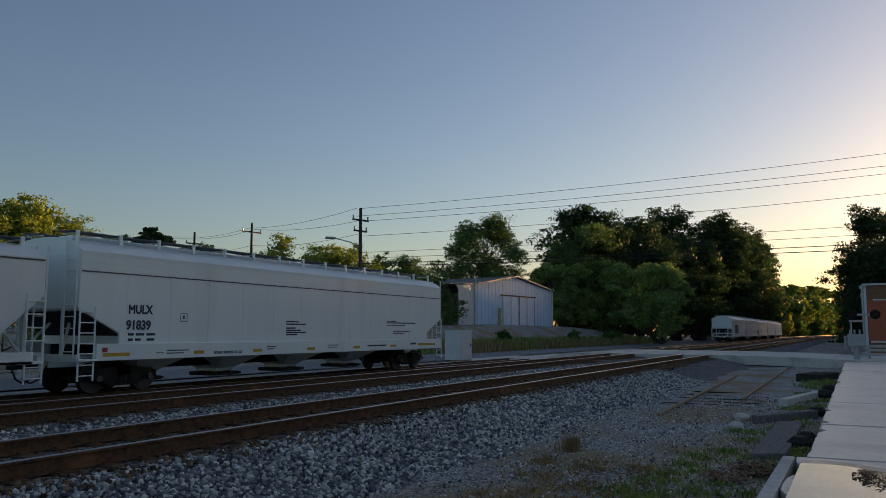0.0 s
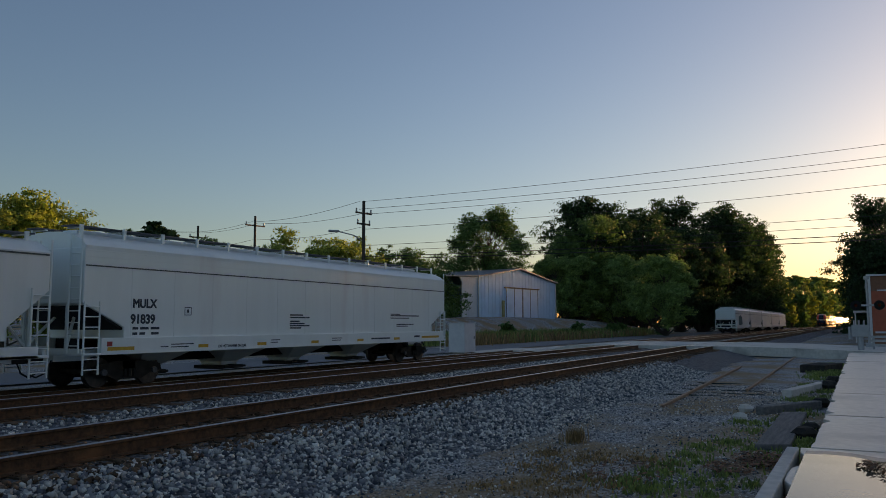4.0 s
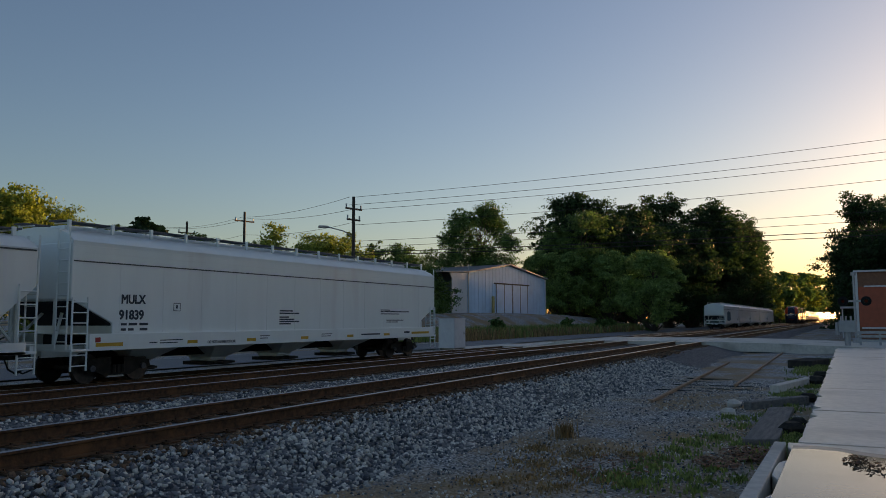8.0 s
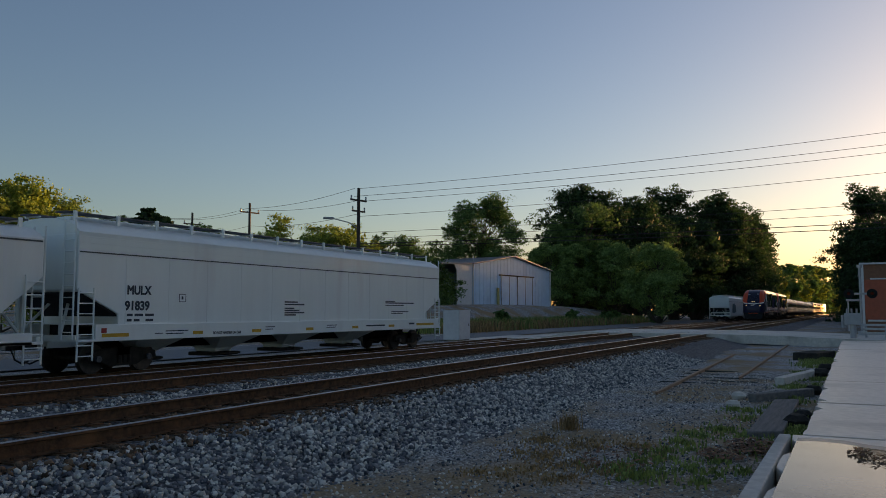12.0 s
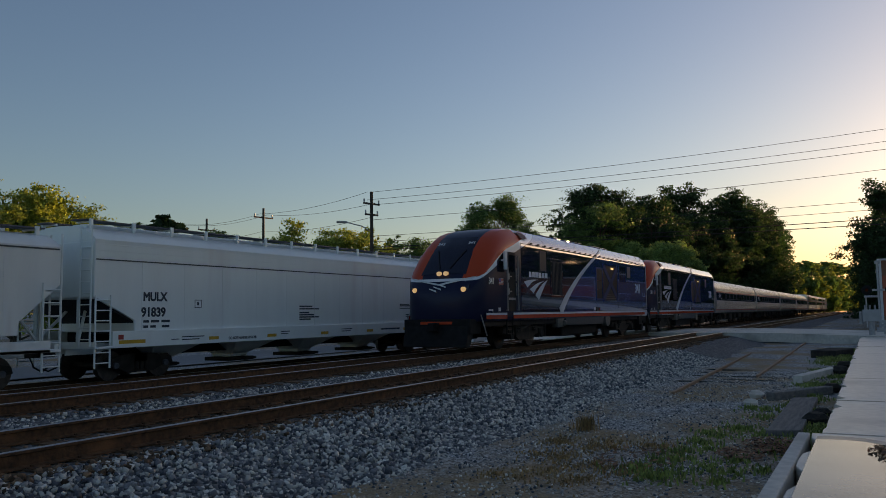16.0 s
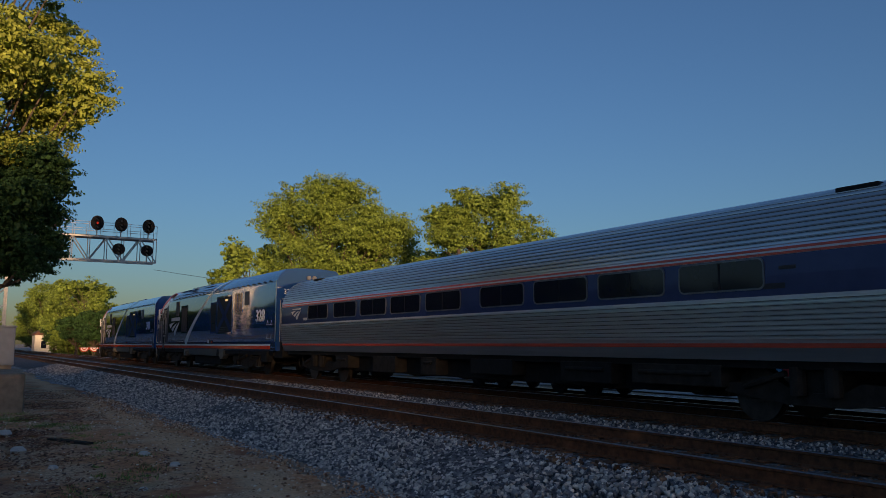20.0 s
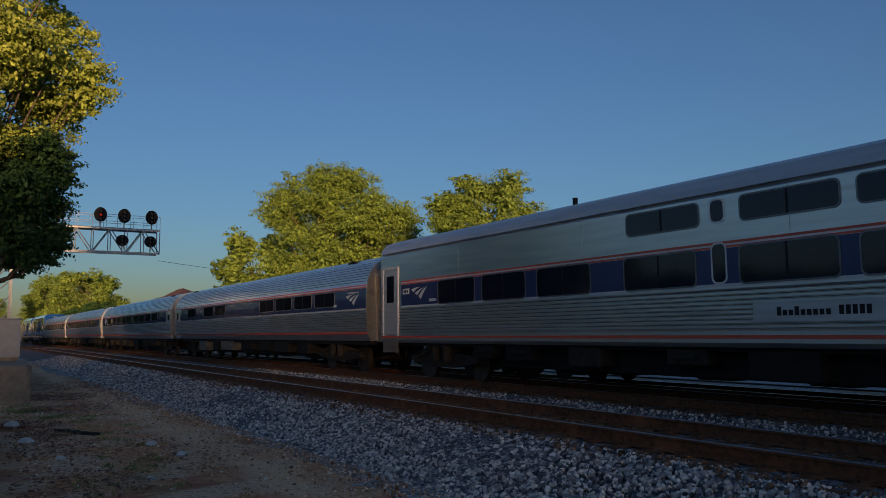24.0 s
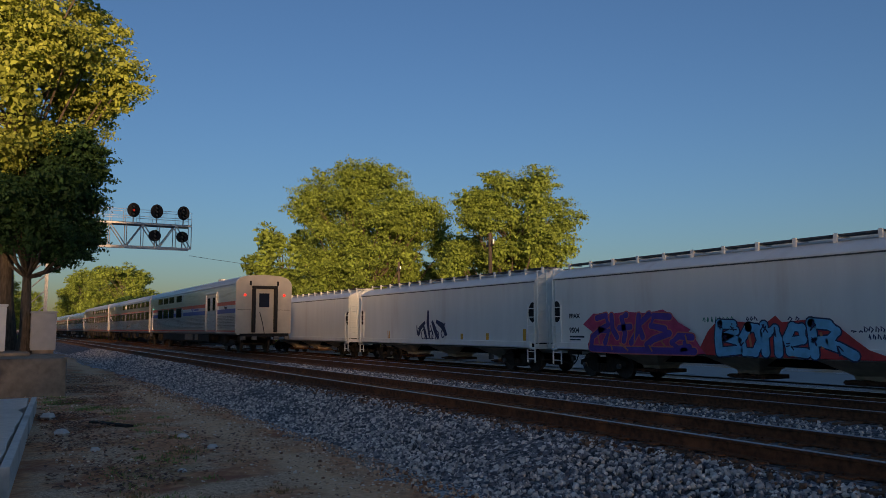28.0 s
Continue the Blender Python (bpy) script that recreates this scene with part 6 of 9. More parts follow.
        for k in range(9):
            for u in (7.62, 8.92):
                part("bolt", Mesh().rod((u + o, y, 1.98 + 0.17 * k), (u + o, y + s * 0.024, 1.98 + 0.17 * k), 0.013, 6), M_HANDRAIL, gl)
        for z in (2.32, 2.75):
            part("panel_bar", slab(13.56, 14.44, z, z + 0.02, 0.014), M_LOCOBLUE, pn)
        xp = part("radiator_opening", slab(14.6, 17.02, 1.84, 3.55, 0.005), M_BLACK, lo, "dark radiator opening behind a crossed brace")
        for pts in ([(14.66, 3.5), (15.85, 2.66), (16.98, 1.9)], [(14.66, 1.9), (15.85, 2.66), (16.98, 3.5)]):
            part("brace", ribbon(Mesh(), [(a + o, b) for a, b in pts], 0.27, y + (s * 0.006 if s < 0 else 0.024), 0.018), M_BRACE, xp)
        part("radiator_frame", Mesh().box(14.54 + o, 14.64 + o, *sorted((y, y + s * 0.02)), 1.8, 3.6).box(16.98 + o, 17.08 + o, *sorted((y, y + s * 0.02)), 1.8, 3.6).box(14.64 + o, 16.98 + o, *sorted((y, y + s * 0.02)), 3.54, 3.62).box(14.64 + o, 16.98 + o, *sorted((y, y + s * 0.02)), 1.78, 1.86), M_LOCOBLUE, xp)
        part("inner_lamp", slab(15.9, 16.35, 3.36, 3.44, 0.012), M_CABLAMP, xp)
        for k in range(3):
            part("inner_bar", slab(14.9, 16.8, 1.92 + 0.09 * k, 1.94 + 0.09 * k, 0.012), M_WALK, xp)
        wf = part("grid_window", slab(17.36, 18.55, 2.78, 3.6, 0.006), M_GLASS, lo)
        fr = Mesh()
        for u in (17.34, 17.73, 18.13, 18.52):
            fr.box(u + o, u + 0.05 + o, *sorted((y, y + s * 0.016)), 2.76, 3.62)
        for z in (2.75, 3.17, 3.59):
            fr.box(17.34 + o, 18.57 + o, *sorted((y, y + s * 0.018)), z, z + 0.045)
        part("window_frame", fr, M_LOCOBLUE, wf)
        part("rear_vent", slab(18.84, 19.48, 3.04, 3.64, 0.01), mat("vent_mesh_grey", (0.05, 0.055, 0.07), (0.035, 0.04, 0.055), 30, 0.5), lo)
        for u in (13.5, 17.1):
            part("panel_seam", slab(u, u + 0.012, 1.45, 3.85, 0.004), M_LOCONAVY, lo)
        for z in (1.52, 2.09):
            part("side_step", Mesh().box(21.88 + o, 22.38 + o, *sorted((y, y + s * 0.05)), z, z + 0.03).rod((21.9 + o, y, z + 0.2), (21.9 + o, y + s * 0.04, z), 0.012, 5).rod((22.36 + o, y, z + 0.2), (22.36 + o, y + s * 0.04, z), 0.012, 5), M_HANDRAIL, lo)
        part("corner_trim", slab(22.76, 22.86, 1.4, 3.9, 0.006), M_STEEL, lo)
        st = Mesh()
        for z in (0.55, 0.85, 1.12):
            st.box(3.22 + o, 3.68 + o, *sorted((y - s * 0.25, y)), z, z + 0.03)
        for u in (3.2, 3.68):
            st.box(u + o, u + 0.03 + o, *sorted((y - s * 0.05, y)), 0.52, 1.3)
        part("cab_steps", st, M_UNDER, lo)
        part("equipment_box", Mesh().box(8.36 + o, 9.08 + o, *sorted((y - s * 0.3, y - s * 0.02)), 0.68, 1.04).rod((8.9 + o, y, 0.85), (9.1 + o, y, 0.85), 0.12, 10), M_GREYBOX, lo, bevel=0.03)
        part("sand_box", Mesh().extrude([(14.95 + o, 1.08), (15.75 + o, 1.08), (15.7 + o, 0.72), (15.45 + o, 0.6), (15.2 + o, 0.6), (15.0 + o, 0.75)], "y", y - s * 0.3, y - s * 0.03), M_GREYBOX, lo, bevel=0.02)
        part("battery_box", Mesh().box(21.1 + o, 21.82 + o, *sorted((y - s * 0.3, y - s * 0.02)), 0.56, 1.05), M_UNDER, lo, bevel=0.03)
        part("warning_sticker", slab(13.08, 13.3, 1.36, 1.5, 0.008), M_LOCOWHITE, lo, "white and red warning sticker")
        part("fuel_panel", slab(13.42, 13.98, 1.34, 1.5, 0.012), M_BLACK, lo)
        part("stop_button", Mesh().rod((13.9 + o, y, 1.42), (13.9 + o, y + s * 0.03, 1.42), 0.05, 10), M_LOCORED, lo)
        # flag, small plates
        fl = part("flag_white", slab(2.54, 2.92, 2.27, 2.5, 0.005), M_LOCOWHITE, lo, "small striped flag")
        for i in range(5):
            part("flag_stripe", slab(2.54, 2.92, 2.275 + 0.045 * i, 2.297 + 0.045 * i, 0.007), M_LOCORED, fl)
        part("flag_canton", slab(2.54, 2.7, 2.385, 2.5, 0.009), M_COACHBLUE, fl)
        part("type_bar", slab(1.68, 1.86, 1.37, 1.44, 0.005), M_LOCOWHITE, lo)
        part("type_bar", slab(1.89, 2.03, 1.37, 1.44, 0.005), M_LOCOWHITE, lo)
        part("horn_recess", Mesh().add([(u_ + o, s * (y_ + 0.004), z_ + 0.005) for u_ in (4.62, 5.28) for y_, z_ in ((1.465, 4.045), (1.35, 4.207), (1.2, 4.32))], [(0, 1, 4, 3), (1, 2, 5, 4)]), M_RECESS, lo, "flat dark red patch for the shaded recess of the horn")
        part("panel_seam", slab(4.515, 4.53, 1.55, 3.88, 0.004), M_LOCONAVY, lo)
        part("data_plate", slab(2.47, 2.65, 1.36, 1.49, 0.006), M_LOCOWHITE, lo)
    for s in (-1, 1):
        for i in range(24):
            u = 5.5 + 0.72 * i
            for w in (0.0, 0.09):
                part("roof_clamp", Mesh().box(u + w + o, u + w + 0.045 + o, *sorted((s * 1.49, s * 1.53)), 3.88, 3.94), M_BLACK, lo)
    part("roof_seam", Mesh().box(4.6 + o, 22.8 + o, -1.506, -1.5, 3.85, 3.865).box(4.6 + o, 22.8 + o, 1.5, 1.506, 3.85, 3.865), M_LOCONAVY, lo)
    for u in (7.02, 13.55, 17.2):
        rr = Mesh()
        ring = loco_ring(u, 1.505, 1.03, 4.437)[3:15]
        rr.loft([ring, [(x + 0.03, y, z) for x, y, z in ring]], closed=False, caps=False)
        part("roof_joint", rr, M_LOCONAVY, lo)
    for a, b in ((7.9, 8.85), (9.27, 10.22), (10.66, 11.61), (12.03, 13.03), (14.5, 17.0)):
        part("roof_hatch", Mesh().box(a + o, b + o, -1.0, 1.0, 4.40, 4.47), M_LOCOBLUE, lo, bevel=0.02)
    part("antenna", Mesh().rod((7.2 + o, -0.3, 4.4), (7.2 + o, -0.3, 4.6), 0.03, 6).rod((6.8 + o, 0.3, 4.4), (6.8 + o, 0.3, 4.52), 0.06, 8), M_BLACK, lo)
    lettering("number_lettering", number, 0.30, M_LOCOWHITE, lo, pose(1.72 + o, -1.507, 2.29) @ FRONT, "white figures", 0.009, 0.98)
    lettering("number_lettering", number, 0.70, M_LOCOWHITE, lo, pose(20.38 + o, -1.504, 2.28) @ FRONT, "large white figures", 0.016, 1.08)
    # rear end
    rd = part("rear_door", Mesh().box(22.85 + o, 22.87 + o, -0.25, 0.45, 1.5, 3.5), M_LOCOBLUE, lo, bevel=0.004)
    part("door_window", Mesh().box(22.87 + o, 22.876 + o, -0.05, 0.28, 2.75, 3.3), M_GLASS, rd)
    part("rear_lamp", Mesh().rod((22.85 + o, -0.12, 4.05), (22.93 + o, -0.12, 4.05), 0.09, 12).rod((22.85 + o, 0.12, 4.05), (22.93 + o, 0.12, 4.05), 0.09, 12), M_HANDRAIL, lo)
    lettering("number_lettering", number, 0.3, M_LOCOWHITE, lo, pose(22.856 + o, -1.2, 3.35) @ pose(0, 0, 0, 0, 0, 90) @ FRONT, "white figures", 0.004, 0.95)
    for y in (-1.35, -0.95, 0.95, 1.35):
        part("rear_handrail", Mesh().rod((22.95 + o, y, 1.4), (22.95 + o, y, 3.1), 0.022, 6), M_HANDRAIL, lo)
    part("brake_wheel", Mesh().rod((23.0 + o, -1.15, 3.12), (23.0 + o, -1.15, 3.16), 0.16, 14), M_HANDRAIL, lo)
    part("rear_platform", Mesh().box(22.2 + o, 23.15 + o, -1.3, 1.3, 0.75, 1.45).box(23.1 + o, 23.35 + o, -0.1, 0.1, 0.75, 1.0), M_UNDER, lo, bevel=0.02)
    for y in (-0.5, 0.5, 0.7):
        part("hose", Mesh().pipe([(22.9 + o, y, 0.9), (23.0 + o, y, 0.45), (23.2 + o, y, 0.3), (23.4 + o, y, 0.4)], 0.03), M_RUBBER, lo)
    for u in (5.4, 18.65):
        loco_truck(lo, u + o, u)
    return lo


def coach_truck(parent, x):
    fr = Mesh()
    for s in (-1, 1):
        y0, y1 = sorted((s * 1.0, s * 1.15))
        fr.extrude([(x - 1.75, 0.5), (x - 1.7, 0.66), (x - 0.7, 0.72), (x - 0.4, 0.55), (x + 0.4, 0.55), (x + 0.7, 0.72), (x + 1.7, 0.66), (x + 1.75, 0.5), (x + 0.5, 0.34), (x - 0.5, 0.34)], "y", y0, y1)
        for k in (-0.3, 0.3):
            fr.rod((x + k, s * 1.2, 0.5), (x + k, s * 1.2, 0.95), 0.13, 10)
        fr.rod((x - 1.3, s * 1.2, 0.6), (x - 0.5, s * 1.22, 0.85), 0.05, 6)
    fr.box(x - 0.4, x + 0.4, -1.1, 1.1, 0.5, 0.9)
    t = part("truck", fr, M_TRUCK, parent, "grimy truck frame")
    for dx in (-1.3, 1.3):
        part("axle", Mesh().rod((x + dx, -1.0, 0.46), (x + dx, 1.0, 0.46), 0.08, 10), M_TRUCK, t)
        for s in (-1, 1):
            piece("wheel", WHEEL_46, t, pose(x + dx, s * 0.75, 0.46, 0, 0, 0 if s < 0 else 180))


def fluted(z0, z1, width, pitch=0.08, depth=0.013):
    """Points of a fluted side from z0 up to z1; width(z) is its half width."""
    pts = []
    n = int((z1 - z0) / pitch)
    for i in range(n):
        z = z0 + (z1 - z0) * i / n
        p = (z1 - z0) / n
        pts += [(width(z), z), (width(z + p * 0.1) + depth, z + p * 0.14), (width(z + p * 0.5) + depth, z + p * 0.6), (width(z + p * 0.7), z + p * 0.74)]
    return pts


def half_width_tube(z):
    tab = [(1.0, 1.42), (1.35, 1.50), (1.9, 1.545), (2.4, 1.55), (2.8, 1.53), (3.1, 1.46), (3.4, 1.30), (3.6, 1.10), (3.75, 0.85), (3.86, 0.5), (3.9, 0.1)]
    for (a, p), (b, q) in zip(tab, tab[1:]):
        if a <= z <= b:
            return p + (q - p) * (z - a) / (b - a)
    return 0.1


def underfloor(car, h, seed, last=False):
    rng = random.Random(seed)
    part("underframe", Mesh().box(-h + 0.4, h - 0.4, -1.3, 1.3, 0.92, 1.08), M_UNDER, car)
    part("equipment_core", Mesh().box(-h + 5.6, h - 5.6, -0.95, 0.95, 0.42, 0.92), M_UNDER, car, bevel=0.03)
    x = -h + 5.0
    while x < h - 5.5:
        w = rng.uniform(0.8, 2.2)
        d = rng.uniform(0.28, 0.5)
        b = Mesh().box(x, x + w, -1.36, rng.choice((-0.7, 0.2)), 0.95 - d, 0.95)
        if rng.random() < 0.5:
            b.rod((x + 0.2, -1.38, 0.8), (x + w - 0.2, -1.38, 0.8), 0.05, 6)
        part("equipment_box", b, rng.choice((M_UNDER, M_TRUCK, M_GREYBOX, M_UNDER)), car, bevel=0.02)
        x += w + rng.uniform(0.4, 1.8)
    for x in (-h + 3.2, h - 3.2):
        coach_truck(car, x)
    for s in (-1, 1):
        reach = 0.02 if last and s > 0 else 0.12
        part("diaphragm", Mesh().extrude([(-1.15, 1.02), (-1.2, 3.1), (-0.9, 3.6), (0.9, 3.6), (1.2, 3.1), (1.15, 1.02)], "x", *sorted((s * (h - 0.2), s * (h + reach)))), M_DIAPH, car, "grimy tan gangway plate")
        part("brake_hose", Mesh().pipe([(s * h, -0.5, 0.9), (s * (h + 0.08), -0.5, 0.55), (s * (h + 0.2), -0.45, 0.5)], 0.03), M_TRUCK, car)
        part("coupler", Mesh().box(*sorted((s * h, s * (h + 0.2))), -0.1, 0.1, 0.75, 0.98), M_TRUCK, car)


def rounded(x0, x1, z0, z1, r, n=4):
    """The outline of a rectangle with rounded corners."""
    pts = []
    for cx, cz, a0 in ((x1 - r, z1 - r, 0), (x0 + r, z1 - r, 90), (x0 + r, z0 + r, 180), (x1 - r, z0 + r, 270)):
        pts += [(cx + r * math.cos(radians(a0 + 90 * i / n)), cz + r * math.sin(radians(a0 + 90 * i / n))) for i in range(n + 1)]
    return pts


def window(car, x0, x1, z0, z1, y, name="window", double=True, frame_mat=None):
    """A dark pane with rounded corners in a thin raised frame."""
    s = -1 if y < 0 else 1
    w = part(name, Mesh().extrude(rounded(x0, x1, z0, z1, 0.09), "y", *sorted((y - s * 0.01, y + s * 0.007))), M_GLASS, car)
    out, inn = rounded(x0 - 0.03, x1 + 0.03, z0 - 0.03, z1 + 0.03, 0.11), rounded(x0, x1, z0, z1, 0.09)
    f = Mesh()
    n = len(out)
    yo, yi = y + s * 0.014, y - s * 0.01
    vs = [(a, yo, b) for a, b in out] + [(a, yo, b) for a, b in inn] + [(a, yi, b) for a, b in out] + [(a, yi, b) for a, b in inn]
    fs = []
    for i in range(n):
        j = (i + 1) % n
        fs += [(i, j, n + j, n + i), (2 * n + i, 2 * n + j, j, i), (n + i, n + j, 3 * n + j, 3 * n + i)]
    f.add(vs, fs)
    part("window_frame", f, frame_mat or M_PANE_EDGE, w)
    if double:
        c = (x0 + x1) / 2
        part("divider", Mesh().box(c - 0.02, c + 0.02, *sorted((y, y + s * 0.012)), z0, z1), M_RUBBER, w)
    return w


def round_coach(label, seed, panes=(2.98, 5.25, 7.31, 9.35, 11.41, 14.06, 16.19, 18.28, 20.39), mark=1.3, door=1):
    """A tube-shaped coach: fluted steel sides and roof, a navy window band with red and white lines."""
    h = 12.95
    car = thing("passenger_coach", label, "passenger coach", "cars of the passing train")
    low = [(1.40, 1.05), (half_width_tube(1.3), 1.3)] + fluted(1.38, 2.02, half_width_tube)
    mid = [(half_width_tube(z), z) for z in (2.06, 2.2, 2.5, 2.7, 2.84)]
    up = fluted(2.90, 3.86, half_width_tube, 0.085)
    half = low + mid + up + [(0.3, 3.9)]
    prof = [(-y, z) for y, z in half] + [(y, z) for y, z in reversed(half)]
    part("body", Mesh().extrude(prof, "x", -h + 0.2, h - 0.2), M_STEEL, car)
    # thin darker strips along the grooves between the flutes
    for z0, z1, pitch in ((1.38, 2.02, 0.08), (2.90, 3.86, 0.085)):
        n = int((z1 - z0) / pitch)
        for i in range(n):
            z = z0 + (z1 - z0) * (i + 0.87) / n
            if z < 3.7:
                part("groove", Mesh().box(-h + 0.21, h - 0.21, -half_width_tube(z) - 0.006, -half_width_tube(z) + 0.03, z - 0.006, z + 0.006), M_GROOVE, car)
    for s in (-1, 1):
        def strip(x0, x1, za, zb, t):
            pts = [(s * (half_width_tube(z) + t), z) for z in (za, (za + zb) / 2, zb)]
            inner = [(s * (half_width_tube(z) - 0.02), z) for z in (zb, za)]
            return Mesh().extrude(pts + inner, "x", x0, x1)
        part("window_band", strip(*sorted((-door * (h - 0.24), door * (h - 1.45))), 2.09, 2.74, 0.006), M_BAND, car, "navy window band")
        part("red_line", strip(-h + 0.24, h - 0.24, 2.745, 2.785, 0.008), M_COACHRED, car)
        part("white_line", strip(-h + 0.24, h - 0.24, 2.787, 2.82, 0.008), M_COACHWHITE, car)
        part("red_line", strip(-h + 0.24, h - 0.24, 2.822, 2.865, 0.008), M_COACHRED, car)
        part("red_sill_line", strip(-h + 0.24, h - 0.24, 1.26, 1.33, 0.012), M_COACHRED, car)
        part("white_edge", strip(*sorted((-door * (h - 0.24), door * (h - 1.45))), 2.045, 2.085, 0.008), M_COACHWHITE, car)
        for a in panes:
            window(car, a - h, a - h + 1.72, 2.23, 2.70, s * 1.556)
        dr = part("vestibule_door", strip(*sorted((door * (h - 1.12), door * (h - 0.42))), 1.12, 3.02, 0.012), M_STEELROOF, car, "steel vestibule door")
        part("door_window", strip(*sorted((door * (h - 0.98), door * (h - 0.56))), 2.18, 2.9, 0.018), M_GLASS, dr)
        for x0, x1, za, zb in ((h - 1.2, h - 1.13, 1.1, 3.1), (h - 0.41, h - 0.34, 1.1, 3.1), (h - 1.12, h - 0.42, 3.03, 3.1)):
            part("door_frame", strip(*sorted((door * x0, door * x1)), za, zb, 0.03), M_COACHWHITE, dr)
        for k in range(5):
            part("number_bar", strip(*sorted((door * (2.5 - h + 0.08 * k), door * (2.56 - h + 0.08 * k))), 2.19, 2.28, 0.010), M_COACHWHITE, car)
        part("number_bar", strip(*sorted((door * (22.1 - h), door * (22.5 - h))), 2.2, 2.29, 0.010), M_SLAT, car)
        part("side_lamp", strip(*sorted((door * (22.4 - h), door * (22.7 - h))), 2.5, 2.56, 0.012), M_SLAT, car)
    part("operator_name", Mesh().box(mark + 0.12 - h, mark + 0.92 - h, -1.568, -1.5, 2.605, 2.645), M_COACHWHITE, car)
    part("operator_mark", swoosh(Mesh(), mark - h, mark + 1.0 - h, 2.22, 2.58, -1.562), M_COACHWHITE, car)
    for x in (-h + 2.3, h - 2.5):
        part("roof_vent", Mesh().box(x - 0.35, x + 0.35, -0.95, -0.55, 3.6, 3.78), M_UNDER, car, bevel=0.02)
    underfloor(car, h, seed)
    return car


def sleeper(label, seed, band="navy"):
    """A flat-sided car with two rows of windows over a ribbed lower side."""
    h = 12.95
    car = thing("sleeping_car" if band == "navy" else "baggage_car", label, "passenger coach", "cars of the passing train")
    W = 1.53
    half = [(1.42, 1.0), (W - 0.02, 1.08), (W - 0.02, 1.28)] + fluted(1.32, 1.98, lambda z: W - 0.014, 0.078, 0.013) + [(W, 2.0), (W, 3.62), (1.47, 3.72), (1.32, 3.88), (1.0, 4.0), (0.5, 4.06)]
    prof = [(-y, z) for y, z in half] + [(y, z) for y, z in reversed(half)]
    e0 = 0.2
    part("body", Mesh().extrude(prof, "x", -h + e0, h - (e0 if band == "navy" else 0)), M_STEEL, car)
    part("roof", Mesh().extrude([(-1.545, 3.7), (-1.5, 3.82), (-1.35, 4.0), (-1.0, 4.13), (0, 4.2), (1.0, 4.13), (1.35, 4.0), (1.5, 3.82), (1.545, 3.7)], "x", -h + 0.22, h - (0.22 if band == "navy" else 0.02)), M_STEELROOF, car)
    # thin darker strips along the grooves of the lower side
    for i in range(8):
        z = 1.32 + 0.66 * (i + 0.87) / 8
        part("groove", Mesh().box(-h + 0.21, h - 0.21, -W + 0.006, -W + 0.05, z - 0.006, z + 0.006), M_GROOVE, car)
    for s in (-1, 1):
        y = s * W
        def slab(x0, x1, z0, z1, t=0.005):
            return Mesh().box(x0, x1, *sorted((y, y + s * t)), z0, z1)
        if band == "navy":
            part("window_band", slab(-h + 1.5, h - 0.24, 2.09, 2.70, 0.004), M_BAND, car, "navy window band")
            part("window_band", slab(-h + 0.24, -h + 0.32, 2.09, 2.70, 0.004), M_BAND, car)
            part("red_line", slab(-h + 1.5, h - 0.24, 2.705, 2.742), M_COACHRED, car)
            part("white_line", slab(-h + 1.5, h - 0.24, 2.744, 2.775), M_COACHWHITE, car)
            part("red_line", slab(-h + 1.5, h - 0.24, 2.777, 2.82), M_COACHRED, car)
            part("white_edge", slab(-h + 1.5, h - 0.24, 2.04, 2.085), M_COACHWHITE, car)
            part("sign_plate", slab(1.62 - h, 1.98 - h, 2.42, 2.58, 0.02), M_COACHWHITE, car, "white sign with illegible figures")
            for k in range(3):
                part("sign_bar", slab(1.68 - h + 0.09 * k, 1.74 - h + 0.09 * k, 2.46, 2.54, 0.024), M_RUBBER, car)
            part("number_bar", slab(3.1 - h, 3.48 - h, 2.16, 2.24, 0.008), M_COACHWHITE, car)
            for x_ in (4.6, 9.4, 14.3, 19.2, 23.8):
                part("panel_seam", slab(x_ - h, x_ - h + 0.012, 2.83, 3.66, 0.004), M_STEELROOF, car)
            lowers = (3.6, 5.7, 7.9, 10.65, 13.35, 15.45, 17.55, 19.65, 21.8, 23.9)
            uppers = (10.75, 13.4, 15.45, 17.5, 19.6, 21.7, 23.85)
            sizes = 1.75
            for z0, z1 in ((2.12, 2.78), (3.18, 3.55)):
                window(car, 12.78 - h, 13.05 - h, z0, z1, y, double=False, frame_mat=M_COACHWHITE)
        else:
            part("red_band", slab(-h + 1.5, h - 0.05, 2.58, 2.78), M_COACHRED, car, "red band")
            part("white_band", slab(-h + 1.5, h - 0.05, 2.38, 2.578), M_COACHWHITE, car, "white band")
            part("blue_band", slab(-h + 1.5, h - 0.05, 2.15, 2.378), M_COACHBLUE, car, "blue band")
            lowers = uppers = (3.65, 5.78, 7.9, 10.5)
            sizes = 1.72
            for z0, z1 in ((2.12, 2.66), (3.15, 3.55)):
                part("blank_panel", slab(12.4 - h, 12.72 - h, z0, z1, 0.01), M_STEELROOF, car, "blanked window")
        for a in lowers:
            window(car, a - h, min(h - 0.25, a - h + sizes), 2.09, 2.70, y - s * 0.0 + s * 0.004)
        for a in uppers:
            window(car, a - h, a - h + sizes, 3.15, 3.55, y)
        part("red_sill_line", slab(-h + 0.2, h - 0.1, 1.15, 1.21, -0.012 + 0.006), M_COACHRED, car)
        dr = part("vestibule_door", slab(-h + 0.4, -h + 1.25, 1.25, 3.2, 0.012), M_STEELROOF, car, "steel vestibule door", bevel=0.004)
        part("door_window", slab(-h + 0.6, -h + 1.05, 2.2, 3.0, 0.018), M_GLASS, dr)
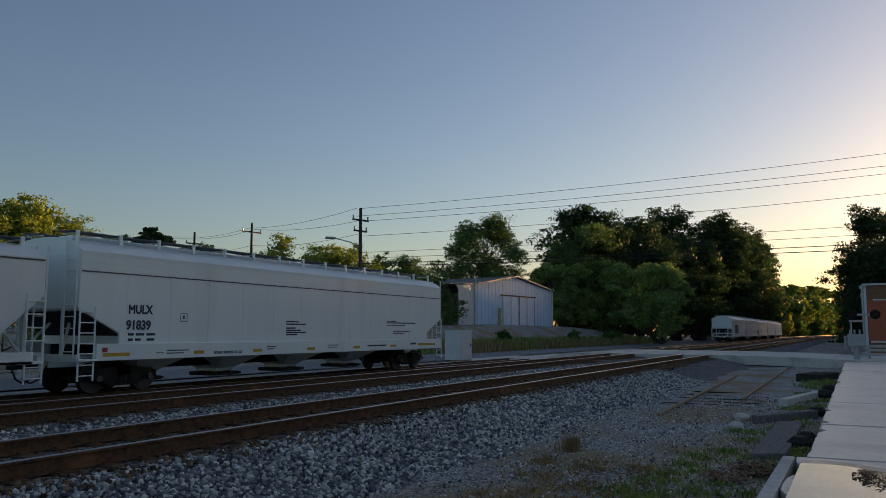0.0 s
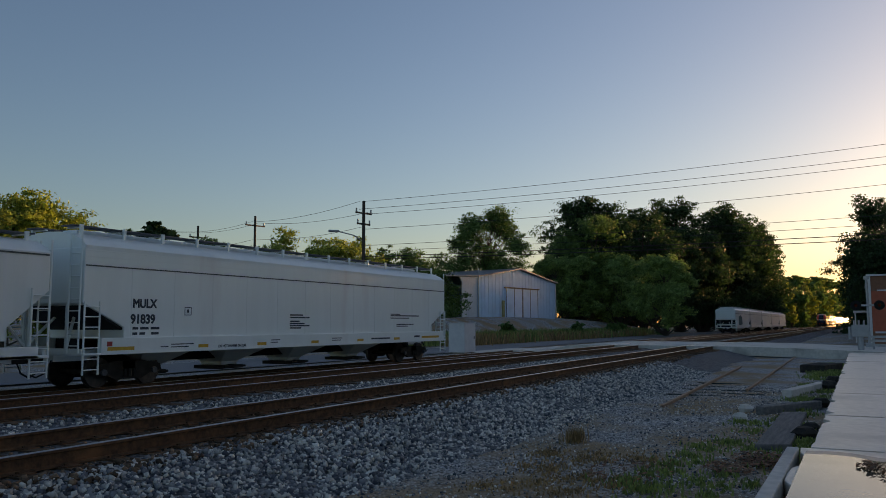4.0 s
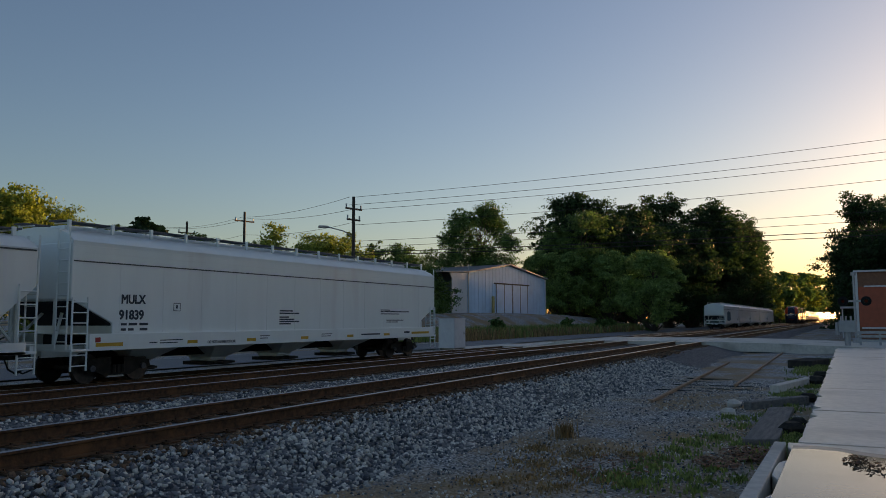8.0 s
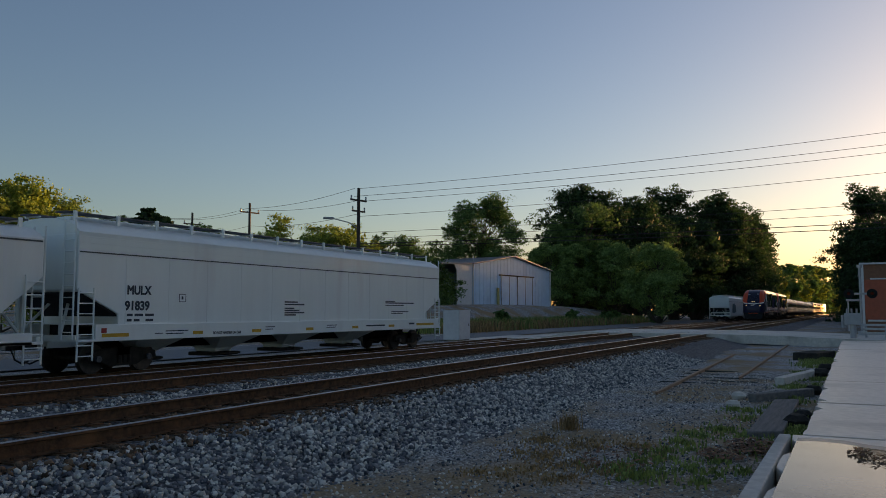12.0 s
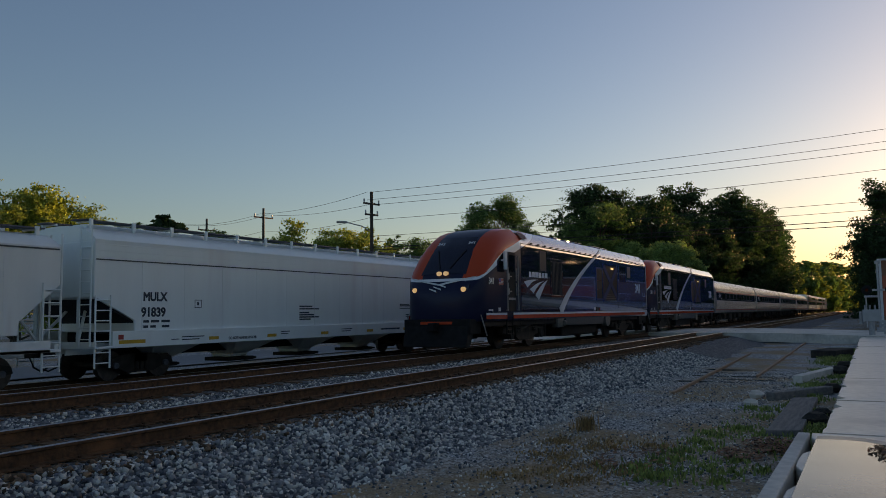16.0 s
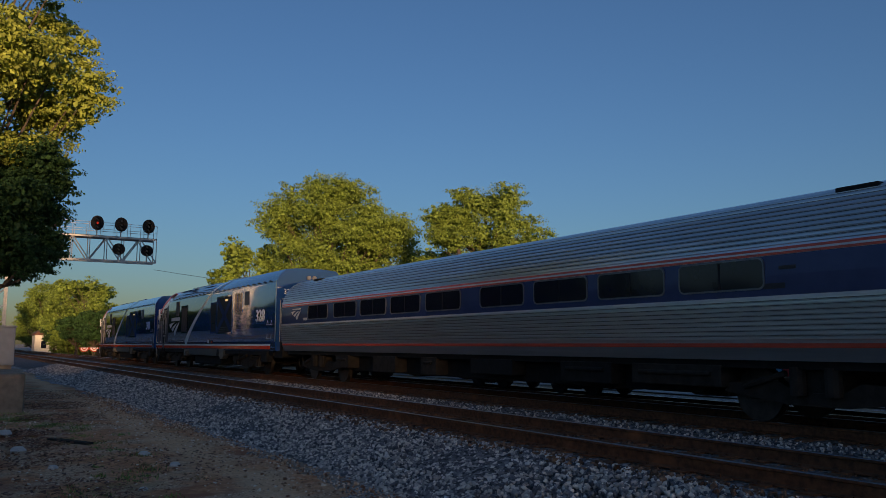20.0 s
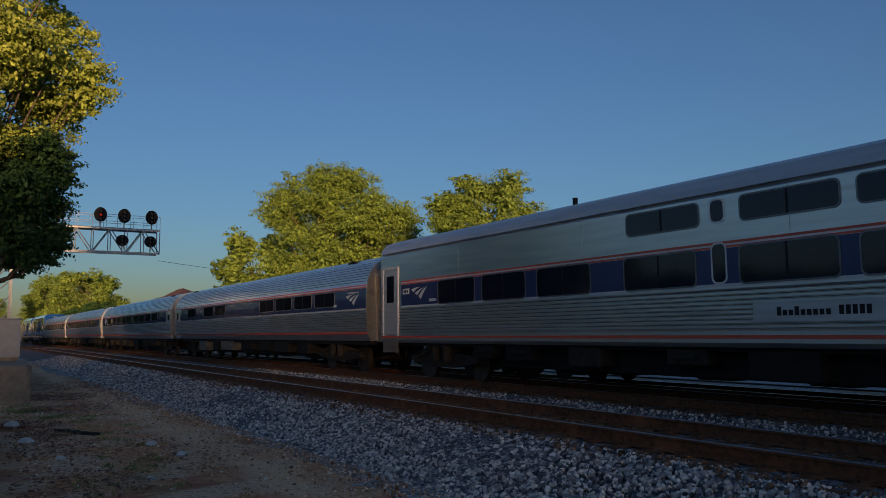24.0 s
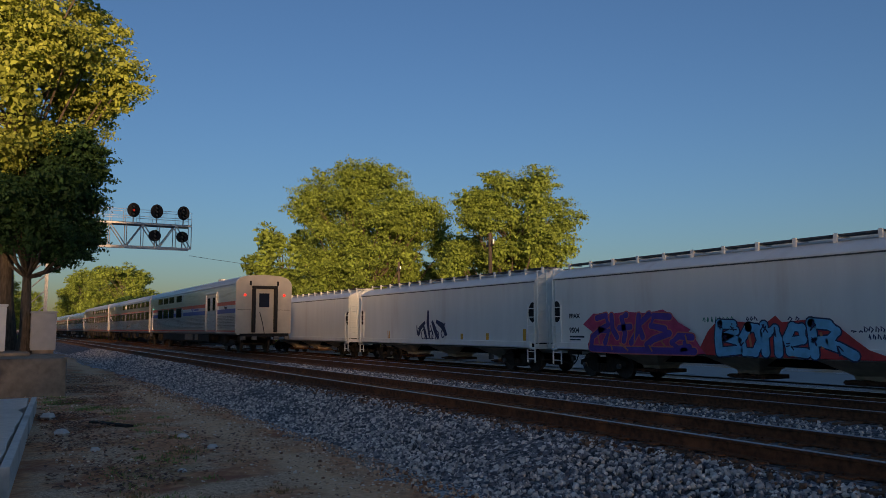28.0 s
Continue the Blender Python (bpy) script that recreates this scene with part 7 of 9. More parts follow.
        part("step_well", slab(-h + 0.34, -h + 1.3, 0.72, 1.08, 0.01), M_DIAPH, car)
        fr = Mesh()
        for q in ((-h + 0.33, -h + 0.4, 1.2, 3.27), (-h + 1.25, -h + 1.32, 1.2, 3.27), (-h + 0.4, -h + 1.25, 3.2, 3.27)):
            fr.box(q[0], q[1], *sorted((y, y + s * 0.025)), q[2], q[3])
        part("door_frame", fr, M_COACHWHITE, dr)
        if band != "navy":
            part("door_lamp", Mesh().rod((-h + 1.55, y, 2.86), (-h + 1.55, y + s * 0.03, 2.86), 0.035, 8), M_GREENLAMP, car)
        if band != "navy":
            for k, (a, b) in enumerate(((19.55, 20.715), (20.725, 21.9))):
                d2 = part("baggage_door", slab(a - h, b - h, 1.22, 3.3, 0.03), M_STEELROOF, car, "dull steel baggage door", bevel=0.01)
                window(d2, a - h + 0.3, b - h - 0.3, 2.36, 3.1, y + s * 0.03, "door_window", False, M_HANDRAIL)
                part("door_handle", slab(a - h + 0.5, a - h + 0.62, 1.7, 1.75, 0.06), M_HANDRAIL, d2)
            for x0, x1, z0, z1 in ((19.4, 19.54, 1.16, 3.3), (21.91, 22.05, 1.16, 3.3), (19.4, 22.05, 3.302, 3.42)):
                part("door_surround", slab(x0 - h, x1 - h, z0, z1, 0.09), M_STEEL, car, bevel=0.03)
            part("bottom_step", Mesh().box(19.4 - h, 19.9 - h, *sorted((y - s * 0.5, y - s * 0.06)), 0.5, 0.98), M_UNDER, car)
            part("skirt", Mesh().box(5.2 - h, 19.2 - h, *sorted((y - s * 0.3, y - s * 0.12)), 0.55, 1.0), M_UNDER, car, "black underfloor skirt")
            for x0, x1 in ((13.0, 13.5), (13.6, 14.6), (14.75, 15.3), (16.0, 16.7)):
                part("locker", Mesh().box(x0 - h, x1 - h, *sorted((y - s * 0.14, y - s * 0.09)), 0.6, 0.96), M_GREYBOX, car, bevel=0.01)
            part("door_sill", slab(19.4 - h, 22.1 - h, 1.08, 1.15, 0.08), M_STEEL, car)
    if band == "navy":
        part("operator_mark", swoosh(Mesh(), 2.1 - h, 3.0 - h, 2.25, 2.6, -W - 0.004), M_COACHWHITE, car)
        part("name_plate", Mesh().box(13.55 - h, 15.9 - h, -W - 0.012, -W, 1.42, 1.74), M_STEELROOF, car, "plain steel name plate among the flutes", bevel=0.004)
        for k in range(15):
            if k != 9:
                part("name_bar", Mesh().box(14.0 - h + 0.105 * k, 14.075 - h + 0.105 * k, -W - 0.016, -W - 0.012, 1.52, 1.61 + (0.05 if k in (0, 3, 10, 11, 12, 13, 14) else 0)), M_RUBBER, car)
        part("roof_vent", Mesh().rod((-h + 8.2, -0.6, 4.1), (-h + 8.2, -0.6, 4.38), 0.06, 8), M_UNDER, car)
    else:
        part("operator_mark", swoosh(Mesh(), 15.2 - h, 16.0 - h, 2.3, 2.62, -W - 0.006), M_COACHBLUE, car)
        part("name_bar", Mesh().box(16.1 - h, 17.3 - h, -W - 0.010, -W, 2.44, 2.54), M_COACHBLUE, car)
        lettering("side_lettering", "Baggage", 0.2, M_RUBBER, car, pose(23.6 - h, -W - 0.007, 2.42) @ FRONT, "dark lettering", 0.002)
        part("roof_dome", Mesh().rod((6.2, -0.5, 4.1), (6.2, -0.5, 4.3), 0.3, 16), M_STEELROOF, car)
        # the rear end
        part("end_wall", Mesh().extrude([(-1.5, 1.02), (-1.54, 3.7), (-1.34, 4.0), (-0.95, 4.14), (0, 4.21), (0.95, 4.14), (1.34, 4.0), (1.54, 3.7), (1.5, 1.02)], "x", h, h + 0.03), M_TAILTAN, car, "pale steel rear end")
        d_ = part("end_door_surround", Mesh().box(h + 0.03, h + 0.3, -0.68, -0.52, 1.1, 3.45).box(h + 0.03, h + 0.3, 0.52, 0.68, 1.1, 3.45).box(h + 0.03, h + 0.3, -0.68, 0.68, 3.45, 3.6), M_RUBBER, car, bevel=0.03)
        e_ = part("end_door", Mesh().box(h + 0.03, h + 0.05, -0.5, 0.5, 1.15, 3.4), M_TAILTAN, car)
        part("door_window", Mesh().box(h + 0.05, h + 0.056, -0.28, 0.28, 2.45, 3.2), M_GLASS, e_)
        for y in (-1.05, 1.1):
            part("tail_light", Mesh().rod((h + 0.03, y, 3.1), (h + 0.08, y, 3.1), 0.065, 14), M_TAILRED, car, "lit red tail light")
        tr = Mesh()
        for y in (-0.75, 0.75):
            tr.box(h + 0.03, h + 0.06, y - 0.05, y + 0.05, 3.62, 3.86)
        tr.box(h + 0.03, h + 0.05, -1.45, -0.75, 2.3, 2.32).box(h + 0.03, h + 0.05, 0.75, 1.45, 2.3, 2.32)
        part("end_brackets", tr, M_UNDER, car)
        part("end_sill", Mesh().box(h, h + 0.35, -1.3, 1.3, 0.86, 1.05), M_UNDER, car, bevel=0.02)
        bx_ = Mesh()
        for y in (-1.2, -0.6, 0.6, 1.2):
            bx_.box(h + 0.2, h + 0.36, y - 0.13, y + 0.13, 0.72, 0.9)
        part("jumper_boxes", bx_, M_GREYBOX, car)
        part("hose", Mesh().pipe([(h + 0.25, -0.3, 2.2), (h + 0.3, -0.15, 1.6), (h + 0.35, -0.05, 1.0)], 0.02), M_RUBBER, car)
    underfloor(car, h, seed, band != "navy")
    return car


TRAIN = [(locomotive("341", "navy and blue locomotive with red brow and lit headlamps"), 11.9), (locomotive("328", "navy and blue locomotive coupled second in the train", False), 33.95)]
first = round_coach("rounded stainless coach with a navy window band", 21)
cafe = round_coach("rounded stainless coach with few windows in its navy band", 25, (3.2, 6.5, 8.6, 15.4, 17.42, 19.45, 21.5), 24.2, -1)
sl = sleeper("flat-sided stainless sleeping car with two rows of windows", 31)
TRAIN += [(first, 58.4), (copy_thing(first, pose(0, 0, 0)), 84.7), (copy_thing(first, pose(0, 0, 0)), 111.1), (cafe, 137.75), (sl, 164.25), (copy_thing(sl, pose(0, 0, 0)), 190.45),
          (sleeper("stainless baggage car with red, white and blue bands", 41, "bands"), 216.65)]

# ---------------------------------------------------------------- platform, dock and ground on the camera's side
M_PLANK = mat("weathered_grey_wood", (0.24, 0.22, 0.20), (0.14, 0.13, 0.12), 3, 0.85, bump=0.6, bump_scale=40, stretch=(0.5, 6, 6))
M_OLDTIE = mat("rotten_tie", (0.07, 0.06, 0.05), (0.03, 0.026, 0.022), 5, 0.95, bump=0.8, bump_scale=25, spec=0.15)
M_GRASS = mat("grass_blade", (0.26, 0.34, 0.09), (0.15, 0.21, 0.05), 3, 0.6, island=0.4, trans=0.25)
M_DRYGRASS = mat("dry_grass_blade", (0.46, 0.27, 0.12), (0.30, 0.17, 0.075), 3, 0.7, island=0.4, trans=0.2)
M_REDLEAF = mat("dead_leaf", (0.36, 0.14, 0.07), (0.17, 0.065, 0.035), 6, 0.8, island=0.6)
M_WATER = mat("still_puddle", (0.20, 0.155, 0.11), (0.14, 0.11, 0.08), 3, 0.05)
M_WATER.node_tree.nodes["Principled BSDF"].inputs["IOR"].default_value = 1.33
M_WATER.node_tree.nodes["Principled BSDF"].inputs["Specular IOR Level"].default_value = 0.35
M_DOCK = mat("old_dock_concrete", (0.38, 0.29, 0.21), (0.24, 0.185, 0.13), 4, 0.9, bump=0.5, bump_scale=20, stain=(0.09, 0.075, 0.06), stain_scale=0.9, stain_at=0.5)
M_CAB = mat("cabinet_grey_paint", (0.42, 0.42, 0.41), (0.36, 0.36, 0.35), 4, 0.5, stain=(0.28, 0.25, 0.22), stain_scale=1.1, stain_at=0.6)
M_CABWHITE = mat("cabinet_white_paint", (0.66, 0.67, 0.67), (0.58, 0.59, 0.6), 3, 0.45, stain=(0.45, 0.43, 0.40), stain_scale=0.8, stain_at=0.62)
M_GALV = mat("galvanised_steel", (0.46, 0.47, 0.48), (0.36, 0.37, 0.38), 8, 0.45, 0.6)
M_POLE = mat("tarred_pole_wood", (0.085, 0.07, 0.06), (0.05, 0.042, 0.036), 6, 0.9, bump=0.4, stretch=(3, 3, 0.4))
M_WIRE = mat("wire_black", (0.03, 0.03, 0.03), (0.03, 0.03, 0.03), 2, 0.6)
M_BRICKRED = mat("red_painted_brick", (0.66, 0.12, 0.06), (0.56, 0.10, 0.05), 3, 0.6, bump=0.4, bump_scale=20, stain=(0.48, 0.09, 0.05), stain_scale=0.4)
M_BRICKTAN = mat("orange_brick", (0.36, 0.14, 0.08), (0.27, 0.10, 0.06), 5, 0.8, bump=0.4, bump_scale=20)
M_TRIMWHITE = mat("white_trim_paint", (0.70, 0.70, 0.69), (0.62, 0.62, 0.61), 3, 0.5)
M_BARN = mat("pale_blue_metal_siding", (0.52, 0.76, 0.93), (0.46, 0.69, 0.86), 1.2, 0.75, stain=(0.43, 0.64, 0.80), stain_scale=0.4, spread=0.05)
M_BARNROOF = mat("grey_metal_roof", (0.30, 0.31, 0.33), (0.22, 0.23, 0.25), 2, 0.5, 0.4)
M_DARKIN = mat("dark_interior", (0.02, 0.02, 0.022), (0.012, 0.012, 0.013), 2, 0.9, spec=0.15)


def slab_pieces():
    """The old platform: cast slabs with open joints and a broken kerb."""
    st = thing("platform", "old cast concrete platform slabs with chipped edges", "platform", kind="structure")
    joints = [-2.5, 0.2, 5.6, 11.15, 15.1, 19.8, 25.3, 31.0, 36.5, 42.0, 47.4]
    rng = random.Random(3)
    spans = [(a, b, lambda x, e=(0.75 if b < 12 else 0.62): e) for a, b in zip(joints, joints[1:])]
    spans += [(-20.75, -10.45, lambda x: 0.12 + 0.0717 * (-10.3 - x)), (-10.3, -6.4, lambda x: 0.1), (-6.35, -2.55, lambda x: 0.1)]
    for a, b, edge in spans:
        m = Mesh()
        n = 14
        top = []
        for i in range(n + 1):
            x = a + 0.02 + (b - a - 0.04) * i / n
            y = edge(x) + rng.uniform(-0.03, 0.02) - (0.12 if rng.random() < 0.1 else 0)
            top.append((x, y))
        ring = top + [(b - 0.02, -7.0), (a + 0.02, -7.0)]
        dz = rng.uniform(-0.012, 0.012)
        m.extrude(ring, "z", -0.62, -0.25 + dz)
        part("slab", m, M_SLAB, st, bevel=0.012)
    part("kerb", Mesh().extrude([(5.7, 0.78), (11.0, 0.76), (11.0, 0.90), (5.7, 0.93)], "z", -0.62, -0.24), M_CONC, st, bevel=0.015)
    part("kerb", Mesh().extrude([(-20.7, 0.90), (-10.4, 0.16), (-10.4, 0.27), (-20.7, 1.01)], "z", -0.62, -0.24), M_CONC, st, bevel=0.015)
    return st


slab_pieces()


def pool(grow):
    """The outline of the standing water, wandering along its far edge."""
    far = [(10.3 + grow + 0.16 * math.sin(y * 2.3) + 0.08 * math.sin(y * 6.1), y) for y in [0.66 - 0.25 * i for i in range(17)]]
    near = [(5.9 - grow + 0.2 * math.sin(y * 1.7), y) for y in [-3.34 + 0.4 * i for i in range(11)]]
    return [(x, min(y, 0.66)) for x, y in far + near]


M_WET = mat("wet_concrete", (0.22, 0.185, 0.15), (0.15, 0.125, 0.10), 6, 0.35, bump=0.2)
tagged(part("wet_margin", Mesh().extrude(pool(0.3), "z", -0.27, -0.2335), M_WET), "dark wet margin round the puddle on the slab", "wet patch")
tagged(part("puddle", Mesh().extrude(pool(0.0), "z", -0.265, -0.2295), M_WATER), "shallow rain puddle on the platform slab", "puddle")


def tuft(name, label, spots, blades, height, material, seed, spread=0.25, width=0.012):
    """Blades of grass or weed, curved outwards, joined as stuff."""
    rng = random.Random(seed)
    m = Mesh()
    for x, y, z, k in spots:
        for _ in range(int(blades * k)):
            a = rng.uniform(0, 2 * math.pi)
            r = abs(rng.gauss(0, spread)) * k
            bx_, by_ = x + math.cos(a) * r, y + math.sin(a) * r * 0.7
            h = height * rng.uniform(0.4, 1.1) * (0.6 + 0.4 * k)
            t = rng.uniform(0, 2 * math.pi)
            lean = rng.uniform(0.15, 0.6) * h
            dx, dy = math.cos(t) * lean, math.sin(t) * lean
            wx, wy = -math.sin(t) * width, math.cos(t) * width
            m.add([(bx_ - wx, by_ - wy, z), (bx_ + wx, by_ + wy, z), (bx_ + dx * 0.4 + wx * 0.7, by_ + dy * 0.4 + wy * 0.7, z + h * 0.65), (bx_ + dx * 0.4 - wx * 0.7, by_ + dy * 0.4 - wy * 0.7, z + h * 0.65), (bx_ + dx, by_ + dy, z + h)],
                  [(0, 1, 2, 3), (3, 2, 4)])
    return tagged(new(name, m.data(name, material)), label, "grass", kind="stuff")


rgs = random.Random(12)
patch = [(rgs.uniform(9.0, 16.5), rgs.uniform(1.2, 2.6), -0.6, rgs.uniform(0.5, 1.2)) for _ in range(30)] + [(rgs.uniform(16, 40), rgs.uniform(0.75, 1.7), -0.6, rgs.uniform(0.6, 1.3)) for _ in range(40)]
patch += [(rgs.uniform(10.5, 15.5), 0.85, -0.6, 1.3) for _ in range(10)] + [(rgs.uniform(30, 40), rgs.uniform(0.8, 1.6), -0.55, 1.6) for _ in range(16)]
tuft("grass", "low green weeds beside the platform edge", patch, 90, 0.085, M_GRASS, 1, 0.28, 0.016)
tuft("grass", "low green weeds before the old dock", [(rgs.uniform(-27, -20.5), rgs.uniform(1.2, 2.3), -0.6, rgs.uniform(0.9, 1.6)) for _ in range(26)] + [(rgs.uniform(-21, -12), rgs.uniform(2.0, 3.2), -0.58, rgs.uniform(0.4, 1.0)) for _ in range(16)] + [(rgs.uniform(-14, -6), rgs.uniform(1.0, 2.6), -0.58, rgs.uniform(0.3, 0.8)) for _ in range(14)], 80, 0.055, M_GRASS, 2, 0.3, 0.010)
tuft("dry_grass", "tufts of dry brown weeds on the gravel", [(12.3, 4.15, -0.58, 1.2), (12.5, 4.2, -0.58, 1.0), (12.4, 4.1, -0.58, 0.9)], 75, 0.26, M_DRYGRASS, 3, 0.16, 0.007)
tuft("dry_grass", "low mats of dry brown weeds on the soil", [(rgs.uniform(8.2, 11.6), rgs.uniform(2.6, 4.3), -0.585, rgs.uniform(0.7, 1.3)) for _ in range(22)] + [(rgs.uniform(-34, -8), rgs.uniform(1.4, 3.2), -0.58, 0.9) for _ in range(40)], 110, 0.04, M_DRYGRASS, 7, 0.3, 0.012)
tuft("dry_grass", "strip of pale dry grass beyond the street", [(rgs.uniform(58, 130), rgs.uniform(31.5, 35.5), -0.7, 2.6) for _ in range(150)], 26, 0.7, M_DRYGRASS, 4, 0.5, 0.04)
tuft("grass", "strip of green grass and shrubs beyond the street", [(rgs.uniform(58, 140), rgs.uniform(32.5, 37), -0.6, 2.8) for _ in range(190)], 26, 0.75, M_GRASS, 5, 0.55, 0.05)


def leaf_litter(name, label, spots, seed, material=M_REDLEAF, size=0.05):
    rng = random.Random(seed)
    m = Mesh()
    for x, y, z, r, n in spots:
        for _ in range(n):
            a, q = rng.uniform(0, 6.28), r * math.sqrt(rng.random())
            px_, py_ = x + math.cos(a) * q, y + math.sin(a) * q * 0.7
            t = rng.uniform(0, 6.28)
            s = size * rng.uniform(0.5, 1.3)
            c_, s_ = math.cos(t) * s, math.sin(t) * s
            zz = z + rng.uniform(0, 0.04)
            m.add([(px_ - c_, py_ - s_, zz), (px_ + s_ * 0.5, py_ - c_ * 0.5, zz + 0.02 * rng.random()), (px_ + c_, py_ + s_, zz + 0.02), (px_ - s_ * 0.5, py_ + c_ * 0.5, zz + 0.015)], [(0, 1, 2, 3)])
    return tagged(new(name, m.data(name, material)), label, "leaves", kind="stuff")


leaf_litter("dead_leaves", "heaps of red-brown dead leaves and bark", [(12.0, 1.35, -0.58, 0.5, 260), (11.0, 1.6, -0.58, 0.45, 160), (-19.0, 1.5, -0.57, 0.9, 420), (-17.0, 1.6, -0.57, 0.9, 380), (-33, 3.0, -0.57, 3.0, 700), (-13, 2.4, -0.57, 2.5, 500), (-15, 1.3, -0.57, 1.2, 300), (-22.5, 2.6, -0.57, 1.5, 500), (-27, 2.8, -0.57, 1.6, 500), (-11, 1.5, -0.57, 1.2, 260), (10.2, 2.7, -0.58, 0.8, 120), (11.6, 1.15, -0.58, 0.4, 200)], 6)
leaf_litter("dead_leaves", "dark dead leaves lying in the puddle", [(9.75, 0.02, -0.228, 0.16, 60), (9.55, -0.12, -0.228, 0.2, 70), (9.3, -0.2, -0.228, 0.14, 30)], 16, size=0.03)

stub = thing("siding_stub", "rusty stub of lifted track in the gravel", "railway track", kind="structure")
for (xa, ya, xb, yb) in ((18.3, 4.05, 36.0, 4.62), (23.6, 2.9, 52.0, 3.35)):
    r = Mesh()
    d = Vector((xb - xa, yb - ya, 0)).normalized()
    nrm = Vector((-d.y, d.x, 0))
    prof = [(-0.065, -0.15), (0.065, -0.15), (0.065, -0.138), (0.01, -0.12), (0.01, -0.04), (0.034, -0.03), (0.034, 0), (-0.034, 0), (-0.034, -0.03), (-0.01, -0.04), (-0.01, -0.12), (-0.065, -0.138)]
    r.loft([[tuple(Vector((x, y, -0.52)) + nrm * a + Vector((0, 0, b))) for a, b in prof] for x, y in ((xa, ya), (xb, yb))])
    part("rail", r, mat("bright_rust", (0.58, 0.32, 0.20), (0.34, 0.17, 0.10), 10, 0.8, bump=0.4), stub)
for i, x in enumerate((22.0, 22.9, 24.0, 25.2, 26.6)):
    part("tie", Mesh().obox((x, 3.6, -0.665), 0.22, 2.3 + 0.15 * (i % 2), 0.14, Euler((0, 0, radians(-4 + 3 * (i % 3)))).to_matrix()), M_OLDTIE, stub)

tagged(part("plank", Mesh().extrude([(12.85, 1.5), (13.1, 1.02), (18.0, 1.06), (17.75, 1.52)], "z", -0.6, -0.5), M_PLANK, bevel=0.02), "broad weathered grey board lying by the platform", "board")
tagged(part("timber", Mesh().obox((18.9, 1.45, -0.52), 2.2, 0.2, 0.18, Euler((0, 0, radians(-28))).to_matrix()), M_PLANK, bevel=0.02), "grey squared timber lying across the weeds", "timber")
tagged(part("timber", Mesh().obox((24.0, 1.42, -0.5), 3.6, 0.24, 0.2, Euler((0, 0, radians(-11))).to_matrix()), M_CONC, bevel=0.02), "pale squared timber with dark end", "timber")
tagged(part("sleeper", Mesh().obox((34.8, 1.45, -0.46), 2.4, 0.9, 0.32, Euler((0, 0, radians(-14))).to_matrix()), M_OLDTIE, bevel=0.03), "dark rotten block of ties in the weeds", "timber")
tagged(part("board", Mesh().obox((-17.0, 2.15, -0.56), 1.3, 0.16, 0.06, Euler((0, 0, radians(25))).to_matrix()), M_OLDTIE, bevel=0.01), "dark broken board lying on the soil", "board")
for i, (x, y, s) in enumerate([(14.6, 0.9, 0.3), (15.6, 0.86, 0.24), (11.2, 0.93, 0.2), (20.3, 0.9, 0.3), (25.5, 0.88, 0.4), (28.2, 0.85, 0.36), (-14.4, 3.0, 0.14), (-12.9, 3.15, 0.13), (-11.0, 2.3, 0.1), (-18.8, 1.15, 0.24), (-15.9, 1.2, 0.2), (-13.6, 1.5, 0.12), (16.8, 2.2, 0.22), (18.4, 2.3, 0.24)]):
    rr = random.Random(i)
    m = Mesh()
    rings = []
    for z, k in ((0, 0.9), (0.35, 1.0), (0.62, 0.6)):
        rings.append([(math.cos(j * 1.047) * s * k * rr.uniform(0.8, 1.2), math.sin(j * 1.047) * s * 0.7 * k * rr.uniform(0.8, 1.2), z * s) for j in range(6)])
    m.loft(rings)
    tagged(part("concrete_lump", m, M_CONC if i > 5 else M_OLDTIE, at=pose(x, y, -0.6)), "broken lump of concrete or rotten wood by the platform" if i < 6 else "pale broken lump of concrete on the soil", "rubble", "rubble by the platform")

dock = thing("loading_dock", "old brown concrete loading dock with a worn edge", "loading dock", kind="structure")
part("dock_wall", Mesh().box(-46, -25.1, -4.5, 1.95, -0.65, 0.5), M_DOCK, dock, bevel=0.05)
part("dock_cap", Mesh().box(-46, -27.4, -4.5, 1.1, 0.5, 0.6), M_DOCK, dock, bevel=0.03)


def cabinet(label, x, y, z, w, d, h, material, feet=0.12):
    t = thing("equipment_cabinet", label, "cabinet", at=pose(x, y, z))
    part("body", Mesh().box(-w / 2, w / 2, -d / 2, d / 2, feet, h), material, t, bevel=0.015)
    part("roof", Mesh().box(-w / 2 - 0.04, w / 2 + 0.04, -d / 2 - 0.04, d / 2 + 0.04, h, h + 0.06), material, t, bevel=0.015)
    part("plinth", Mesh().box(-w / 2 + 0.06, w / 2 - 0.06, -d / 2 + 0.06, d / 2 - 0.06, -0.05, feet), M_DOCK, t)
    part("door", Mesh().box(-w / 2 + 0.07, w / 2 - 0.07, -d / 2 - 0.014, -d / 2, feet + 0.07, h - 0.07), material, t, bevel=0.004)
    part("side_door", Mesh().box(w / 2, w / 2 + 0.014, -d / 2 + 0.06, d / 2 - 0.06, feet + 0.07, h - 0.07), material, t, bevel=0.004)
    part("handle", Mesh().box(w / 2 - 0.3, w / 2 - 0.24, -d / 2 - 0.04, -d / 2 - 0.014, h * 0.5, h * 0.5 + 0.16), M_BLACK, t)
    return t


cabinet("white equipment cabinet beside the siding", 48.2, 24.0, -0.72, 1.7, 1.2, 2.05, M_CABWHITE)
cabinet("grey equipment cabinet on the loading dock", -30.0, 1.55, 0.5, 0.95, 0.75, 1.35, M_CAB)
cabinet("pale grey equipment cabinet on the loading dock", -29.0, 0.15, 0.5, 0.7, 0.55, 1.55, M_CABWHITE)

